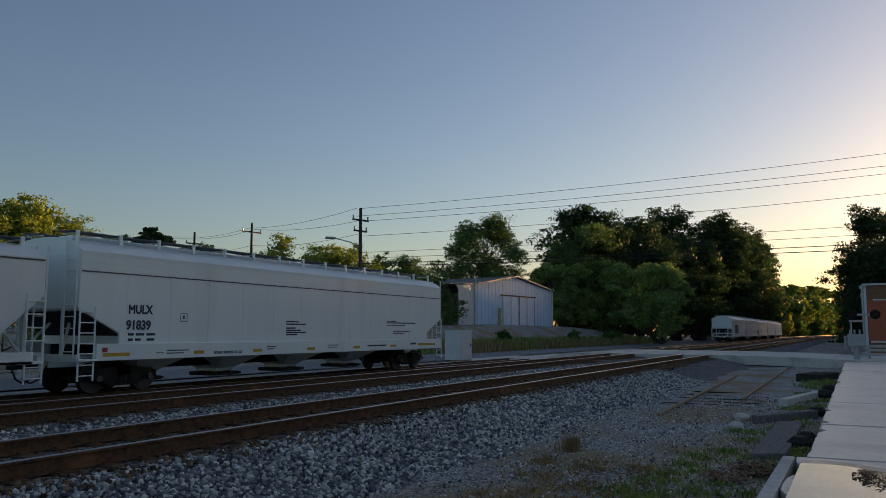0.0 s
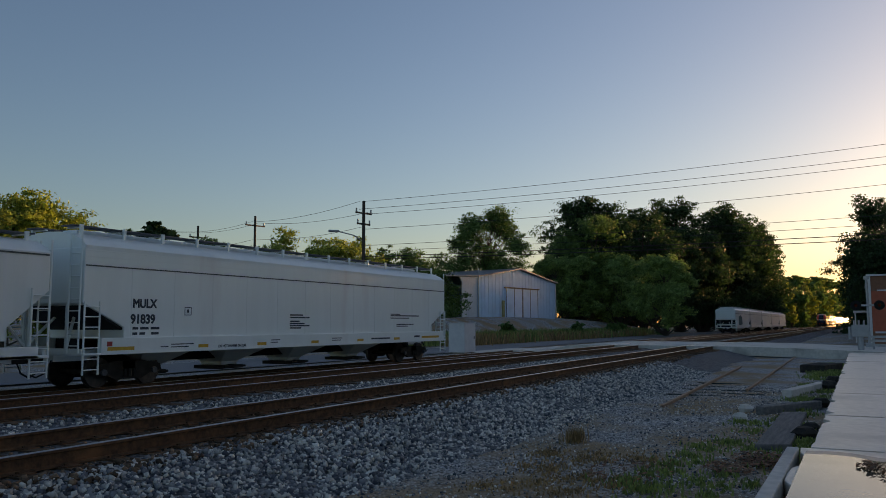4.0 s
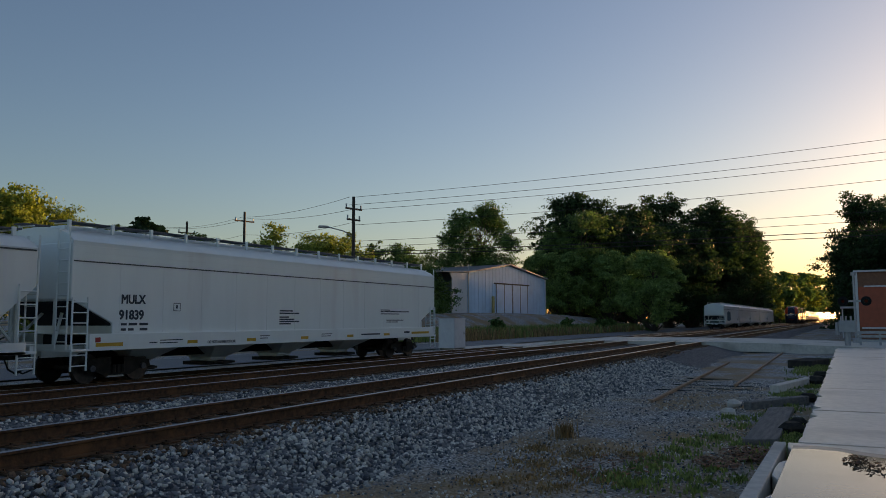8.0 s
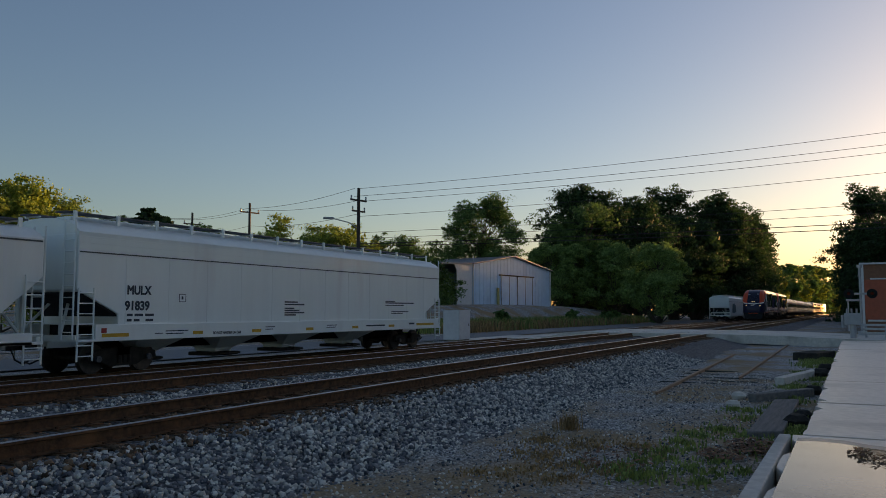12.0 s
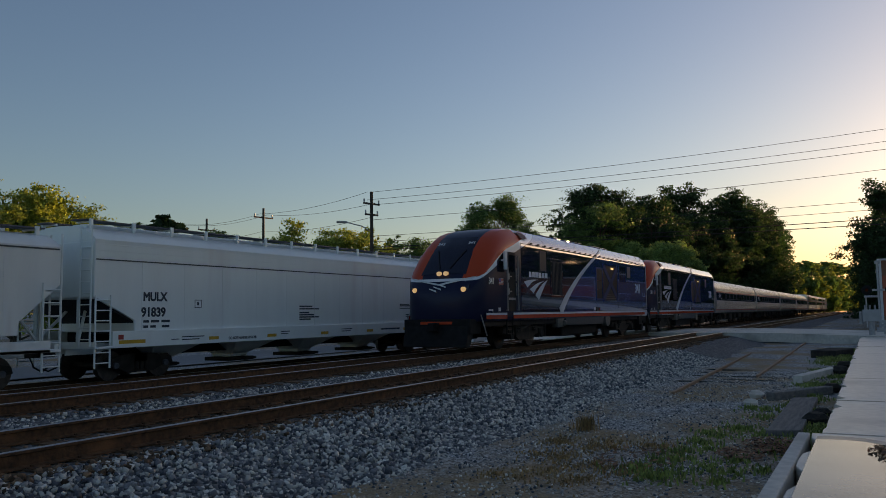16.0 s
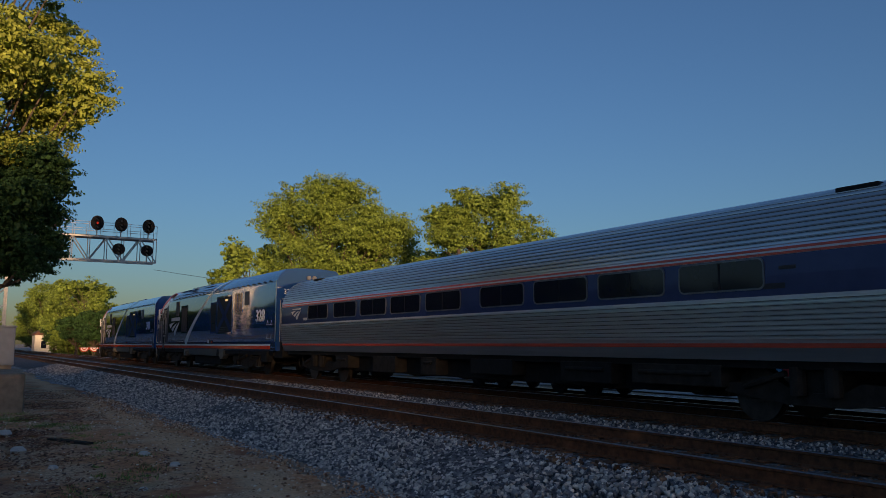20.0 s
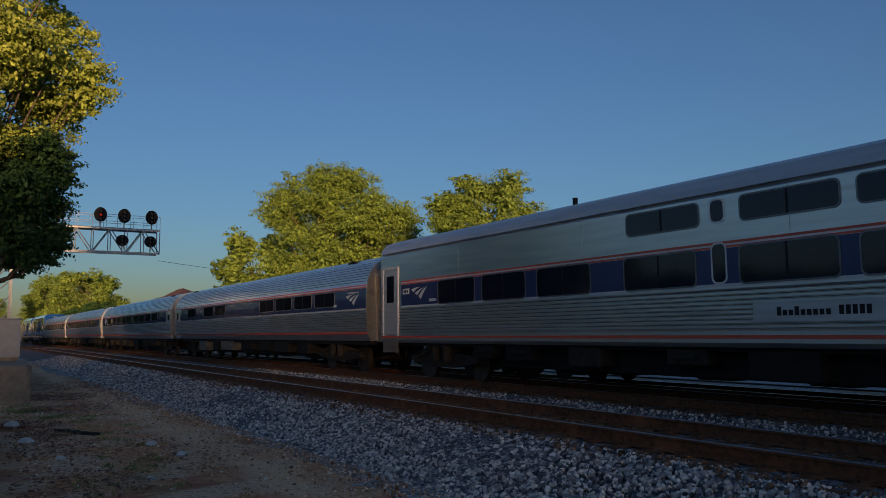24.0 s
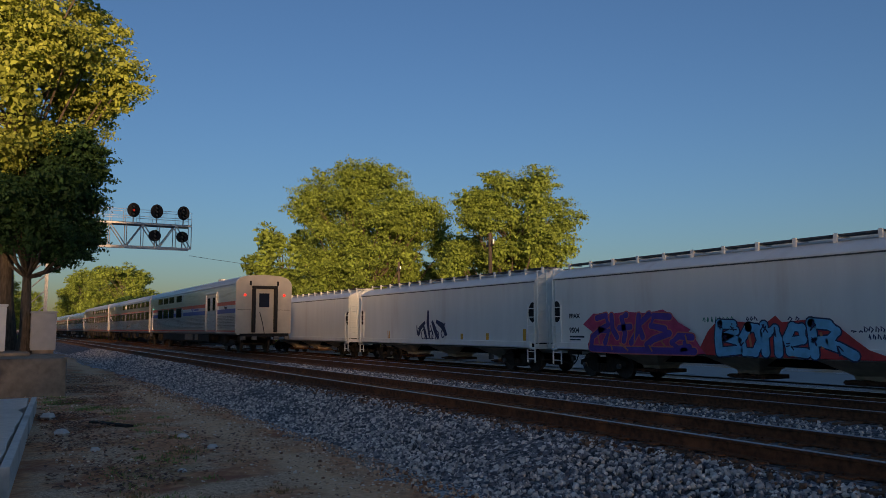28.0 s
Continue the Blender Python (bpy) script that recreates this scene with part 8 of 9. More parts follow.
# ---------------------------------------------------------------- signal gantry over the line
M_SIGNAL = mat("signal_black", (0.02, 0.02, 0.022), (0.015, 0.015, 0.016), 5, 0.6, spec=0.15)
M_REDLENS = glow("signal_red", (0.9, 0.06, 0.03), 0.15)
M_DARKRED = mat("dark_red_lens", (0.20, 0.015, 0.012), (0.14, 0.01, 0.01), 5, 0.15)
M_LENS = mat("signal_lens", (0.03, 0.02, 0.02), (0.02, 0.015, 0.015), 5, 0.15)


def gantry():
    gx = -62.5
    t = thing("signal_gantry", "grey steel cantilever signal gantry with black round signals", "railway signal", at=pose(gx, 0, 0))
    z0, z1, ya, yb = 7.42, 9.15, 2.6, 13.1
    for x in (-0.55, 0.55):
        for z in (z0, z1):
            part("chord", Mesh().box(x - 0.06, x + 0.06, ya, yb, z - 0.06, z + 0.06), M_GALV, t)
        n = 9
        for i in range(n):
            y = ya + (yb - ya) * i / n
            y2 = ya + (yb - ya) * (i + 1) / n
            a, b = (z0, z1) if i % 2 else (z1, z0)
            part("diagonal", Mesh().rod((x, y, a), (x, y2, b), 0.045, 6), M_GALV, t)
            part("upright", Mesh().rod((x, y2, z0), (x, y2, z1), 0.035, 6), M_GALV, t)
    part("deck", Mesh().box(-0.55, 0.55, ya, yb, z1 + 0.06, z1 + 0.1), M_WALK, t)
    rail = Mesh()
    for x in (-0.6, 0.6):
        for z in (0.55, 1.05):
            rail.rod((x, ya, z1 + z), (x, yb, z1 + z), 0.018, 5)
        for i in range(12):
            y = ya + (yb - ya) * i / 11
            rail.rod((x, y, z1), (x, y, z1 + 1.05), 0.018, 5)
    part("railing", rail, M_GALV, t)
    mast = Mesh()
    for x in (-0.55, 0.55):
        for y in (2.2, 3.3):
            mast.box(x - 0.08, x + 0.08, y - 0.08, y + 0.08, -0.6, z1)
    for i in range(8):
        z = -0.3 + i * 1.1
        for x in (-0.55, 0.55):
            mast.rod((x, 2.2, z), (x, 3.3, z + 1.1), 0.04, 6)
    part("mast", mast, M_GALV, t)
    heads = [(6.0, 1, True), (8.85, 1, True), (10.5, 1, False), (12.45, 1, False), (6.2, 0, False), (10.4, 0, False), (12.4, 0, False)]
    for y, up, lit in heads:
        zc = z1 + 0.98 if up else (z0 + z1) / 2
        hh = 0.66 if up else 0.55
        m = Mesh()
        ring = [(math.cos(a) * 0.45, math.sin(a) * (hh - 0.12)) for a in [2 * math.pi * k / 20 for k in range(20)]]
        m.extrude([(y + a, zc + b) for a, b in ring], "x", 0.68, 0.74)
        p_ = part("signal_head", m, M_SIGNAL, t, "black round-cornered signal plate")
        for dz in (0.26, -0.02, -0.3):
            part("hood", Mesh().rod((0.74, y, zc + dz), (1.0, y, zc + dz), 0.12, 12, cap=False), M_SIGNAL, p_)
            part("lens", Mesh().rod((0.745, y, zc + dz), (0.76, y, zc + dz), 0.1, 12), M_REDLENS if lit and dz == -0.02 else M_LENS, p_)
        part("bracket", Mesh().rod((0.6, y, zc - hh - 0.25), (0.7, y, zc - 0.2), 0.05, 6), M_GALV, p_)
    return t


gantry()

# ---------------------------------------------------------------- poles and wires
def utility_pole(label, x, y, z, h, arms, lamp=False):
    t = thing("utility_pole", label, "utility pole", "utility poles", at=pose(x, y, z))
    part("pole", Mesh().rod((0, 0, -0.3), (0, 0, h), 0.17, 10, 0.11), M_POLE, t, smooth=True)
    for dz, w in arms:
        part("crossarm", Mesh().obox((0, 0, h - dz), w, 0.1, 0.12, Euler((0, 0, radians(-12))).to_matrix()), M_POLE, t)
        for k in (-0.46, 0.46):
            d = Vector((math.cos(radians(-12)), math.sin(radians(-12)), 0)) * w * k
            part("insulator", Mesh().rod((d.x, d.y, h - dz + 0.05), (d.x, d.y, h - dz + 0.32), 0.06, 8), M_GALV, t)
    if lamp:
        part("lamp_arm", Mesh().pipe([(0, 0, h - 3.0), (-0.5, 0.5, h - 2.55), (-1.3, 1.3, h - 2.3)], 0.04), M_GALV, t)
        part("lamp_head", Mesh().obox((-1.55, 1.55, h - 2.28), 0.75, 0.28, 0.16, Euler((0, 0, radians(-45))).to_matrix()), M_GALV, t, bevel=0.04)
    return t


P1, P2, P3, P4 = (47.8, 31.8), (57.6, 50.7), (60.5, 61.0), (58.0, -20.0)
utility_pole("dark wooden utility pole with a street lamp", *P1, -0.72, 11.0, [(0.9, 1.6), (1.7, 1.3)], True)
utility_pole("dark wooden utility pole beyond the street", *P2, -0.72, 12.3, [(0.9, 2.2)])
utility_pole("dark wooden utility pole farther down the street", *P3, -0.72, 12.3, [(1.2, 2.0), (2.4, 1.0)])
utility_pole("dark wooden utility pole south of the crossing", *P4, -0.4, 14.4, [(0.9, 1.6)])


def wire(a, b, sag, r=0.014):
    m = Mesh()
    a, b = Vector(a), Vector(b)
    pts = []
    for i in range(13):
        k = i / 12
        p_ = a.lerp(b, k)
        p_.z -= 4 * sag * k * (1 - k)
        pts.append(p_)
    m.pipe(pts, r, 4)
    return tagged(part("overhead_wire", m, M_WIRE), "thin black overhead wire between the poles", "wire", "overhead wires")


for dx, dz, e in ((0.0, 10.25, 13.9), (-0.6, 9.6, 12.9), (0.6, 9.4, 12.6), (0, 8.2, 11.2)):
    wire((P1[0] + dx, P1[1], dz), (P4[0] + dx, P4[1], e), 0.5)
for dx, dz, e in ((0, 7.0, 8.6), (0.2, 6.6, 8.0), (0.1, 6.2, 7.3), (0.1, 6.0, 6.9)):
    wire((P1[0] + dx, P1[1], dz), (P4[0] + dx, P4[1], e), 0.25, 0.024 if dz < 6.3 else 0.014)
for dx, dz, e in ((-0.5, 10.2, 11.0), (0.5, 9.5, 11.0), (0.0, 8.4, 9.4)):
    wire((P1[0] + dx, P1[1], dz), (P2[0] + dx, P2[1], e), 0.35)
    wire((P2[0] + dx, P2[1], e), (P3[0] + dx, P3[1], e - 0.1), 0.2)
    wire((P3[0] + dx, P3[1], e - 0.1), (20, 100, e + 1), 0.6)
wire((-62, 13, 6.9), (-100, 45, 9.0), 0.4)
for x, y, h in ((-41.5, 27.2, 8.0), (-66, 33, 8.2)):
    t = utility_pole("brown wooden pole beyond the siding", x, y, -0.7, h, [(0.8, 1.2)])

# ---------------------------------------------------------------- crossing: mast, junction post, barrier, brick building
mast = thing("crossing_signal", "grey crossing mast with unlit red lamps", "crossing signal", at=pose(56.0, -0.42, -0.28))
part("mast", Mesh().rod((0, 0, 0), (0, 0, 4.3), 0.07, 10), M_GALV, mast)
part("base", Mesh().box(-0.2, 0.2, -0.2, 0.2, 0, 0.35), M_GALV, mast, bevel=0.02)
part("bell", Mesh().rod((0, 0, 4.3), (0, 0, 4.5), 0.16, 12), M_GALV, mast)
part("lamp_arm", Mesh().box(-0.1, 0.1, -0.75, 0.75, 2.62, 2.74), M_GALV, mast)
for s in (-1, 1):
    p_ = part("lamp_plate", Mesh().rod((-0.12, s * 0.65, 2.68), (-0.06, s * 0.65, 2.68), 0.3, 20), M_SIGNAL, mast)
    part("lamp_lens", Mesh().rod((-0.16, s * 0.65, 2.68), (-0.12, s * 0.65, 2.68), 0.1, 14), M_DARKRED, p_, "unlit dark red lens")
    part("lamp_hood", Mesh().rod((-0.4, s * 0.65, 2.68), (-0.12, s * 0.65, 2.68), 0.14, 12, cap=False), M_SIGNAL, p_)
jp = thing("junction_post", "grey junction box on a post by the crossing", "junction box", at=pose(49.6, 0.05, -0.3))
part("post", Mesh().rod((0, 0, 0), (0, 0, 1.0), 0.16, 10), M_GALV, jp)
part("box", Mesh().box(-0.3, 0.3, -0.42, 0.42, 0.85, 1.5), M_CAB, jp, bevel=0.03)
for k in (-0.2, 0.05, 0.28):
    part("conduit", Mesh().rod((0, k, 1.5), (0, k, 1.75), 0.05, 8), M_GALV, jp)
part("side_can", Mesh().rod((0, 0.5, 0.7), (0, 0.5, 1.4), 0.1, 10), M_GALV, jp)
bar = thing("barrier", "low grey slatted barrier beside the crossing", "barrier", at=pose(51.5, -1.6, -0.28))
for z in (0.25, 0.5, 0.72):
    part("slat", Mesh().box(-0.05, 0.05, -1.2, 1.25, z, z + 0.14), M_GALV, bar, bevel=0.01)
for y in (-1.0, 0.0, 1.0):
    part("leg", Mesh().box(0.05, 0.15, y - 0.06, y + 0.06, 0, 0.85), M_GALV, bar)

bk = thing("brick_building", "red brick building with white trim beyond the crossing", "building", at=pose(74, -0.75, -0.4))
part("wall", Mesh().box(0, 26, -22, 0, 0, 5.55), M_BRICKTAN, bk)
part("painted_panel", Mesh().box(-0.05, 0, -22, -0.12, 1.0, 4.3), M_BRICKRED, bk, "bright red painted panel")
part("roof", Mesh().box(-0.2, 26.2, -22.2, 0.2, 5.55, 5.7), M_TRIMWHITE, bk, bevel=0.02)
part("corner_trim", Mesh().box(-0.09, 0.1, -0.1, 0.09, 0, 5.55), M_TRIMWHITE, bk, bevel=0.01)
part("trim_line", Mesh().box(-0.1, -0.0, -22, -0.55, 4.3, 4.42), M_TRIMWHITE, bk)
part("base_line", Mesh().box(-0.08, 0.0, -22, -0.28, 0.85, 1.0), M_TRIMWHITE, bk)
part("canopy", Mesh().box(3, 7, 0, 1.3, 2.6, 2.75).box(3.2, 3.3, 1.1, 1.2, 0, 2.6).box(6.7, 6.8, 1.1, 1.2, 0, 2.6), M_TRIMWHITE, bk)

# ---------------------------------------------------------------- pale blue barn
ang = math.degrees(math.atan2(40.5 - 43.3, 112.7 - 91.4))
barn = thing("metal_barn", "pale blue metal barn with sliding doors on a gravel rise", "barn", at=pose(91.4, 43.3, 2.1, 0, 0, ang))
BL, EV, AP = 21.5, 5.3, 6.75
part("wall", Mesh().extrude([(0, -0.4), (BL, -0.4), (BL, EV - 0.15), (BL / 2, AP - 0.15), (0, EV - 0.15)], "y", 0.05, 16), M_BARN, barn)
for i in range(24):
    a, b = BL * i / 24, BL * (i + 1) / 24
    ha, hb = [EV + (AP - EV) * (1 - abs(2 * q / BL - 1)) - 0.12 for q in (a, b)]
    part("siding_panel", Mesh().extrude([(a + 0.02, 0), (b - 0.02, 0), (b - 0.02, hb), (a + 0.02, ha)], "y", 0, 0.05).box(a, a + 0.05, -0.025, 0, 0, ha - 0.02), M_BARN, barn)
for s in (0, 1):
    x0, x1 = (-0.3, BL / 2) if s == 0 else (BL / 2, BL + 0.3)
    za, zb = (EV - 0.1, AP) if s == 0 else (AP, EV - 0.1)
    part("roof", Mesh().extrude([(x0, za), (x1, zb), (x1, zb + 0.14), (x0, za + 0.14)], "y", -0.4, 16.3), M_BARNROOF, barn)
part("door_track", Mesh().box(6.6, 16.3, -0.22, -0.03, 4.0, 4.16), M_BLACK, barn)
for a, b in ((7.0, 11.4), (11.5, 15.9)):
    dd = part("sliding_door", Mesh().box(a, b, -0.13, -0.05, 0.05, 3.98), M_BARN, barn, "pale blue sliding door", bevel=0.01)
    for k in (0.0, 0.5, 1.0):
        part("door_batten", Mesh().box(a + (b - a - 0.1) * k, a + (b - a - 0.1) * k + 0.1, -0.16, -0.13, 0.05, 3.98), M_LINE, dd)
part("yellow_post", Mesh().box(5.9, 6.3, -0.3, -0.1, 0, 2.3), mat("faded_yellow", (0.45, 0.38, 0.16), (0.38, 0.32, 0.13), 4, 0.7), barn)
part("downpipe", Mesh().box(0.0, 0.14, -0.2, -0.05, 0, EV - 0.2).box(BL - 0.14, BL, -0.2, -0.05, 0, EV - 0.2), M_TRIMWHITE, barn)
part("vent_pipe", Mesh().rod((0.05, -0.2, EV - 0.3), (0.05, -0.2, EV + 1.0), 0.06, 8), M_GALV, barn)
part("lean_to_roof", Mesh().extrude([(-10.5, EV - 0.5), (0, EV - 0.05), (0, EV + 0.1), (-10.5, EV - 0.35)], "y", -0.3, 16), M_BARNROOF, barn, "grey lean-to roof")
part("lean_to_back", Mesh().box(-10.3, -0.02, 12, 12.2, -0.4, EV - 0.5), M_DARKIN, barn)
part("lean_to_side", Mesh().box(-10.4, -10.2, 0.2, 12, -0.4, EV - 0.55), M_DARKIN, barn)
part("lean_to_panel", Mesh().extrude([(-3.6, 0), (-0.1, 0), (-0.1, EV - 0.1), (-4.2, EV - 0.25), (-3.6, EV - 0.9)], "y", -0.05, 0.05), M_TRIMWHITE, barn, "white wall panel")
part("fence", Mesh().box(-10.2, -4.2, -0.05, 0.0, 1.3, 1.36).box(-10.2, -4.2, -0.05, 0.0, 0.2, 0.25).box(-8.0, -7.9, -0.06, 0.02, 0, 1.4).box(-6.0, -5.9, -0.06, 0.02, 0, 1.4), M_GALV, barn)
tagged(part("bollard", Mesh().rod((0, 0, 0), (0, 0, 0.75), 0.28, 12).rod((0, 0, 0.75), (0, 0, 0.95), 0.2, 12), M_BLACK, at=pose(85.5, 36.4, 0.25)), "dark barrel standing on the gravel rise", "barrel")
shr = [tree(61, 2.2, 1.3, 0.1, 1600, 0.22, M_LEAF, "low green shrub in the grass strip", pose(101, 33.0, -0.7), trunk_r=0.06, lobes_n=10)]
for x, y in ((112, 31.5), (121, 33), (133, 30), (80, 34.5)):
    copy_thing(shr[0], pose(x, y, -0.75, 0, 0, x * 7))
tagged(part("guard_beam", Mesh().box(104, 132, 32.6, 32.8, -0.2, 0.15), M_CONC), "long pale beam along the street", "barrier")

# ---------------------------------------------------------------- station end: caboose, station, target, bunting
M_CABOOSE = mat("caboose_red", (0.55, 0.04, 0.016), (0.45, 0.032, 0.014), 3, 0.5)
cbx, cby = -101.2, 21.05
cab = thing("caboose", "bright red caboose on display by the station", "caboose", at=pose(cbx, cby, -0.5))
part("body", Mesh().box(-4.2, 3.2, -1.4, 1.4, 0.75, 3.0), M_CABOOSE, cab, bevel=0.03)
part("roof", Mesh().extrude([(-1.55, 3.0), (-0.8, 3.2), (0.8, 3.2), (1.55, 3.0)], "x", -5.0, 4.2), M_CABOOSE, cab)
part("cupola", Mesh().box(-2.4, 0.6, -1.35, 1.35, 3.0, 4.08), M_CABOOSE, cab, bevel=0.03)
part("cupola_roof", Mesh().extrude([(-1.48, 4.06), (1.48, 4.06), (0.8, 4.22), (-0.8, 4.22)], "x", -2.55, 0.75), M_CABOOSE, cab)
for y in (-0.95, 0.95):
    w_ = part("window", Mesh().box(0.6, 0.64, y - 0.32, y + 0.32, 3.38, 3.96), M_TRIMWHITE, cab, bevel=0.015)
    part("pane", Mesh().box(0.64, 0.645, y - 0.17, y + 0.17, 3.5, 3.84), M_BLACK, w_)
for x in (-3.2, -1.0, 1.6):
    w_ = part("window", Mesh().box(x - 0.32, x + 0.32, -1.43, -1.4, 1.8, 2.5), M_TRIMWHITE, cab)
    part("pane", Mesh().box(x - 0.22, x + 0.22, -1.435, -1.43, 1.9, 2.4), M_GLASS, w_)
dr_ = part("end_door", Mesh().box(3.2, 3.22, -0.4, 0.4, 0.85, 2.7), M_CABOOSE, cab)
part("pane", Mesh().box(3.22, 3.225, -0.25, 0.25, 1.9, 2.5), M_BLACK, dr_)
w_ = part("window", Mesh().box(3.2, 3.24, 0.62, 1.2, 1.9, 2.5), M_TRIMWHITE, cab)
part("pane", Mesh().box(3.24, 3.245, 0.75, 1.07, 2.03, 2.37), M_BLACK, w_)
end_l = Mesh()
for y in (0.75, 1.25):
    end_l.rod((4.2, y, 0.85), (4.2, y, 3.6), 0.03, 6)
for k in range(8):
    end_l.rod((4.2, 0.75, 1.05 + 0.3 * k), (4.2, 1.25, 1.05 + 0.3 * k), 0.02, 5)
part("end_ladder", end_l, M_CABOOSE, cab)
part("platform", Mesh().box(3.2, 4.2, -1.35, 1.35, 0.7, 0.85).box(-5.0, -4.2, -1.35, 1.35, 0.7, 0.85), M_UNDER, cab)
rl = Mesh()
for y in (-1.3, -0.6, 0.6, 1.3):
    rl.rod((4.15, y, 0.85), (4.15, y, 3.0 if abs(y) > 1 else 1.9), 0.03, 6)
rl.rod((4.15, -1.3, 1.9), (4.15, 1.3, 1.9), 0.03, 6)
part("end_railing", rl, M_CABOOSE, cab)
part("ladder", ladder(Mesh(), 3.3, 3.7, -1.45, 0.9, 3.1, 7), M_CABOOSE, cab)
for x in (-3.0, 2.2):
    freight_truck(cab, x)
part("display_track", Mesh().box(-12, 12, -0.8, -0.7, -0.1, 0.02).box(-12, 12, 0.7, 0.8, -0.1, 0.02), M_RAIL, cab)

M_ROOFRED = mat("station_roof_red_brown", (0.16, 0.075, 0.06), (0.11, 0.05, 0.042), 6, 0.85, bump=0.3)
M_STATION = mat("station_cream_wall", (0.46, 0.40, 0.28), (0.38, 0.33, 0.23), 3, 0.8)
sta = thing("station_building", "old station with a broad red-brown hipped roof", "building", at=pose(-126, 30, -0.5))
part("wall", Mesh().box(-18, 18, -4.0, 4.0, 0, 4.1), M_STATION, sta)


def hip(m, hx, hy, z0, rise, ridge):
    return m.add([(-hx, -hy, z0), (hx, -hy, z0), (hx, hy, z0), (-hx, hy, z0), (-ridge, 0, z0 + rise), (ridge, 0, z0 + rise)], [(0, 1, 5, 4), (1, 2, 5), (2, 3, 4, 5), (3, 0, 4), (3, 2, 1, 0)])


part("roof", hip(Mesh(), 21.4, 7, 4.0, 4.9, 1.7), M_ROOFRED, sta, "red-brown hipped roof")
part("fascia", Mesh().box(21.3, 21.42, -7, 7, 3.78, 4.0).box(-21.4, 21.3, -7.02, -6.9, 3.78, 4.0), M_TRIMWHITE, sta)
dm = part("dormer_wall", Mesh().box(-3, 6, -5.6, 0, 4.4, 6.25), M_TRIMWHITE, sta)
for x in (-1.2, 1.5, 4.2):
    part("window", Mesh().box(x - 0.7, x + 0.7, -5.63, -5.6, 5.0, 6.0), M_GLASS, dm)
part("window", Mesh().box(6.0, 6.03, -5.2, -4.2, 5.2, 6.1), M_GLASS, dm)
part("fascia", Mesh().box(6.55, 6.72, -6.3, 0, 6.1, 6.27).box(-3.7, 6.55, -6.32, -6.2, 6.1, 6.27), M_TRIMWHITE, dm)
part("dormer_roof", Mesh().add([(-3.8, -6.3, 6.26), (6.7, -6.3, 6.26), (6.7, 0.5, 6.26), (-3.8, 0.5, 6.26), (-1.0, -3.4, 7.45), (3.9, -3.4, 7.45), (3.9, 0.5, 7.45), (-1.0, 0.5, 7.45)], [(0, 1, 5, 4), (1, 2, 6, 5), (4, 5, 6, 7), (3, 0, 4, 7), (2, 3, 7, 6), (3, 2, 1, 0)]), M_ROOFRED, sta)
for x in (-14, -9, -5, 5, 9, 14):
    w_ = part("window", Mesh().box(x - 0.6, x + 0.6, -4.05, -4.0, 1.0, 2.7), M_GLASS, sta)
    part("window_sill", Mesh().box(x - 0.75, x + 0.75, -4.15, -4.0, 0.9, 1.0), M_TRIMWHITE, w_)
part("door", Mesh().box(-0.6, 0.6, -4.05, -4.0, 0, 2.3), M_ROOFRED, sta)
part("end_door", Mesh().box(18.0, 18.05, -3.4, -0.6, 0, 3.0), M_BLACK, sta)
for x in (-18, -12, -6, 0, 6, 12, 19):
    part("bracket_post", Mesh().rod((x, -6.2, 0), (x, -6.2, 4.0), 0.1, 8), M_TRIMWHITE, sta)
fen = thing("railing", "white pipe railing on the lawn by the station", "railing", at=pose(-82, 22.5, -0.6))
for k in range(6):
    part("post", Mesh().rod((-4 + 1.6 * k, 0, 0), (-4 + 1.6 * k, 0, 1.15), 0.04, 6), M_TRIMWHITE, fen)
for z in (0.7, 1.1):
    part("rail", Mesh().rod((-4, 0, z), (4, 0, z), 0.035, 6), M_TRIMWHITE, fen)
ball = thing("round_tank", "red ball on a white stand beside the caboose", "sculpture", at=pose(-112, 18.9, -0.5))
bm_ = bmesh.new()
bmesh.ops.create_uvsphere(bm_, u_segments=24, v_segments=14, radius=0.78, matrix=Matrix.Translation((0, 0, 3.1)))
me = bpy.data.meshes.new("ball")
bm_.to_mesh(me)
bm_.free()
me.materials.append(M_CABOOSE)
smooth_by_angle(piece("ball", me, ball))
part("stand", Mesh().loft([[(math.cos(a) * r, math.sin(a) * r, z) for a in [k * math.pi / 6 for k in range(12)]] for z, r in ((1.2, 0.62), (1.8, 0.48), (2.46, 0.4))]), M_TRIMWHITE, ball, smooth=True)
part("plinth", Mesh().box(-0.9, 0.9, -0.45, 0.45, 1.12, 1.24), M_TRIMWHITE, ball, bevel=0.02)
tagged(part("display_platform", Mesh().box(-118, -106.6, 17.6, 19.4, -0.6, 0.63), M_OLDTIE, bevel=0.03), "low dark timber platform by the caboose", "platform")
brl = thing("platform_railing", "dark railing hung with bunting at the platform's end", "railing", at=pose(-117.8, 15.2, -0.6))
for k in range(5):
    part("post", Mesh().box(-0.05, 0.05, 0.68 * k - 0.05, 0.68 * k + 0.05, 0, 1.45), M_OLDTIE, brl)
for z in (0.3, 1.38):
    part("rail", Mesh().box(-0.04, 0.04, 0, 2.75, z, z + 0.08), M_OLDTIE, brl)
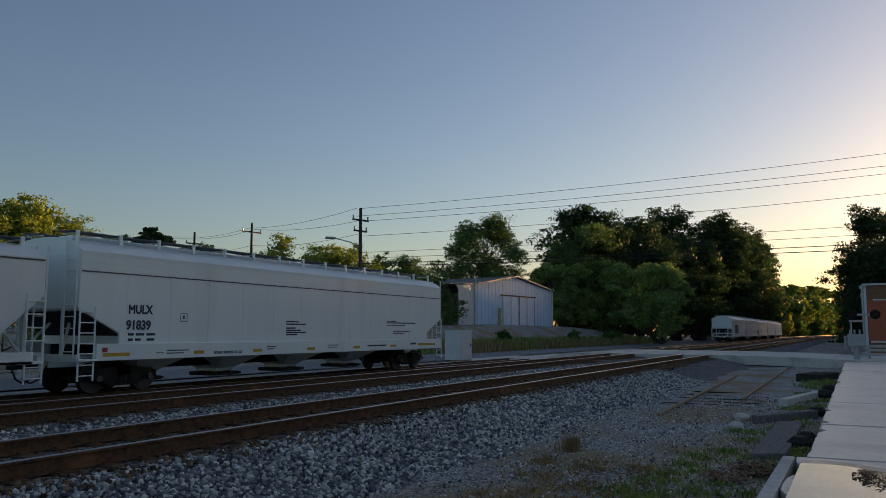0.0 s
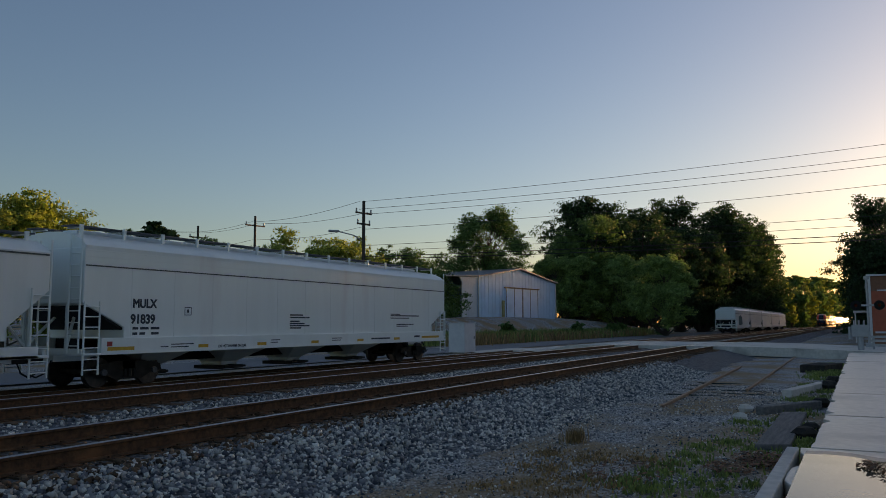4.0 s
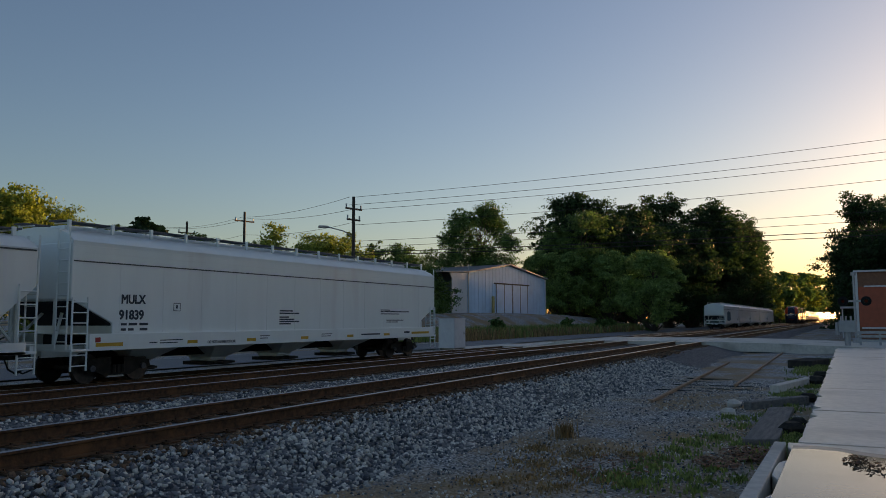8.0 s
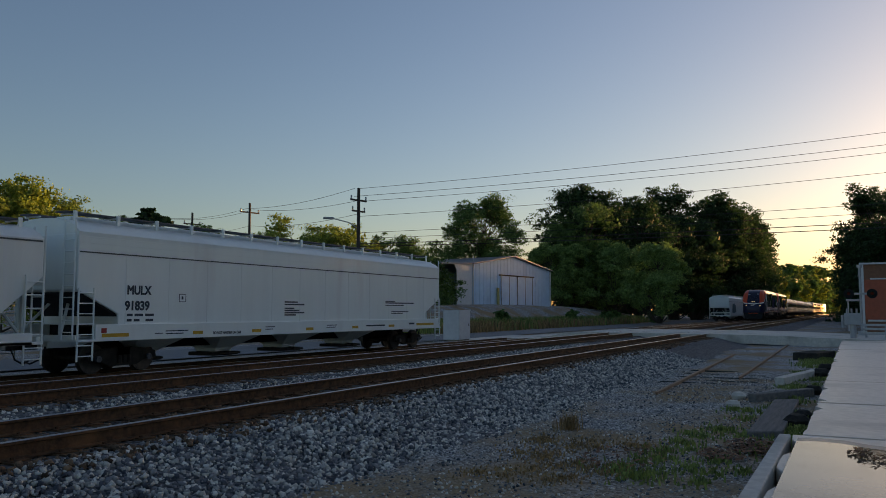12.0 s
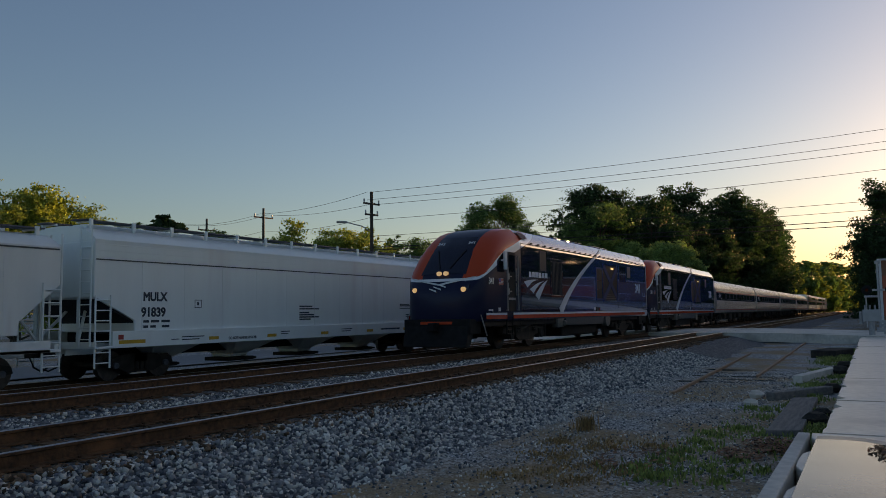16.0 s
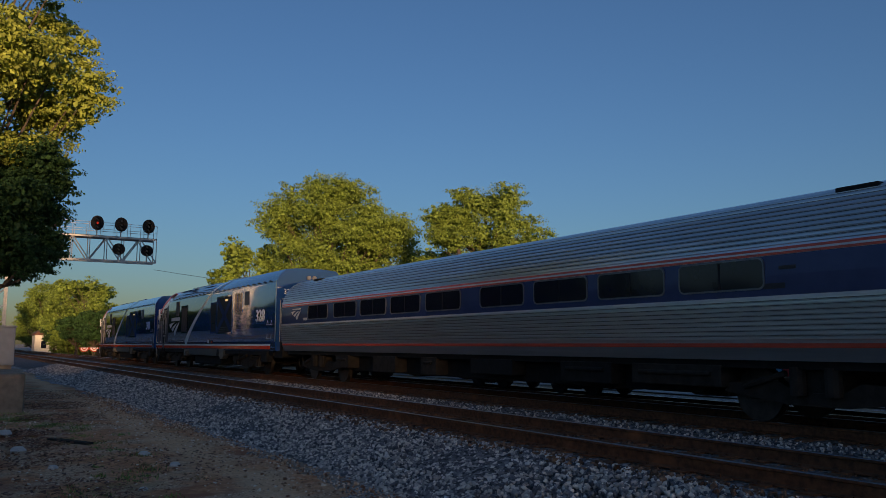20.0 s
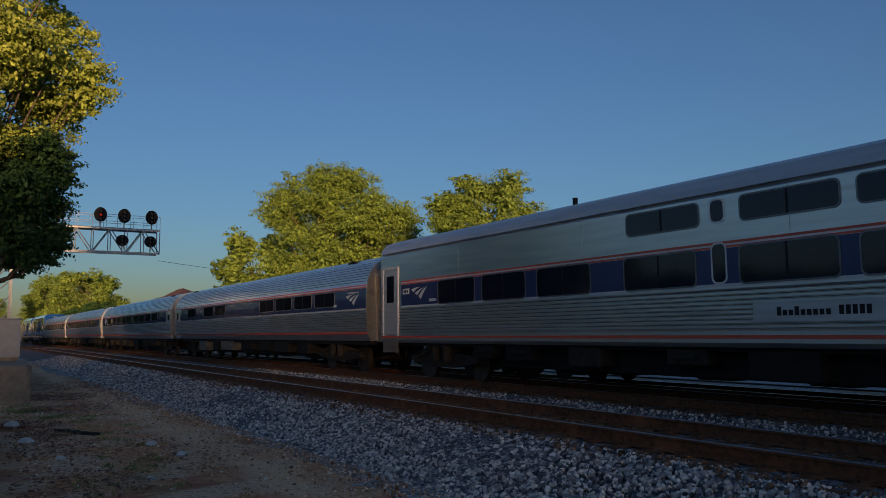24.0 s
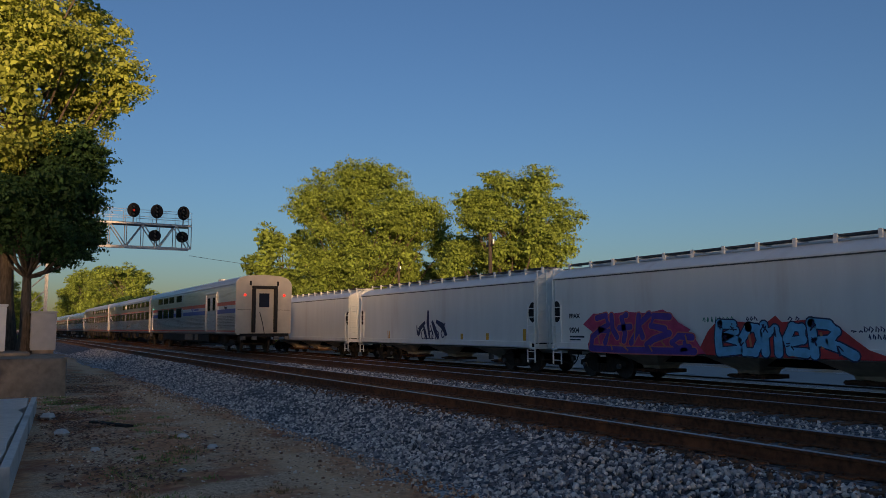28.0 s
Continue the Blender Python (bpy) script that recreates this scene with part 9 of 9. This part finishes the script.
for i in range(2):
    bt = thing("bunting", "red and white half-round bunting on the railing", "bunting", "buntings on the railing", at=pose(-117.7, 16.05 + 1.24 * i, 0.82))
    for r, mt in ((0.61, M_CABOOSE), (0.48, M_TRIMWHITE), (0.32, M_CABOOSE), (0.2, M_TRIMWHITE)):
        pts = [(math.cos(math.pi + k * math.pi / 10) * r, math.sin(math.pi + k * math.pi / 10) * r) for k in range(11)]
        part("fan", Mesh().extrude(pts, "x", 0.03 * (0.7 - r), 0.03 * (0.7 - r) + 0.012), mt, bt)
hs = thing("white_house", "long white house with a porch under the trees", "house", at=pose(-184, 20, -0.5))
part("wall", Mesh().box(-4, 2, -4.6, 5.5, 0, 3.6), M_TRIMWHITE, hs)
part("roof", Mesh().extrude([(-5.0, 3.6), (-1.0, 3.6), (-3.0, 5.0)], "x", -4.4, 2.4), M_ROOFRED, hs)
part("porch_roof", Mesh().box(2.0, 4.6, -1.0, 5.8, 2.7, 2.9), M_OLDTIE, hs)
for y in (-0.8, 1.3, 3.4, 5.5):
    part("porch_post", Mesh().box(4.3, 4.5, y - 0.1, y + 0.1, 0, 2.7), M_TRIMWHITE, hs)
for y in (-2.9, 0.3, 2.4, 4.5):
    part("window", Mesh().box(2.0, 2.03, y - 0.5, y + 0.5, 0.9, 2.4), M_GLASS, hs)
tree(44, 7.2, 3.3, 1.7, 20000, 0.2, M_LEAF_DEEP, "low dark green tree before the white house", pose(-130, 19.0, -0.6), lobes_n=30, trunk_r=0.2, lobe=0.33)
tree(45, 6.8, 3.2, 2.2, 18000, 0.2, M_LEAF_DEEP, "low dark green tree beside the line", pose(-146, 18.6, -0.6), lobes_n=30, trunk_r=0.22, lobe=0.33)
tree(46, 6.4, 3.0, 2.4, 15000, 0.2, M_LEAF_DEEP, "small dark green tree by the house's porch", pose(-168, 17.6, -0.6), lobes_n=26, trunk_r=0.2, lobe=0.33)


# ---------------------------------------------------------------- what moves
def motions():
    """The train comes round the far curve and passes at a steady speed."""
    for ob, u in TRAIN:
        rows_ = []
        for i in range(57):
            t = i * 0.5
            x, y, turn = along(u - 2.2069 - 24.4718 * (t - 17) + float(np.interp(t, [21.0, 23.5, 24.5, 25.25, 26.0, 26.8], [0, 0.3, 0.25, -0.05, -0.18, 0])), Y2)
            rows_.append((t, pose(x, y, 0, 0, 0, math.degrees(turn))))
        walk(ob, rows_)


motions()
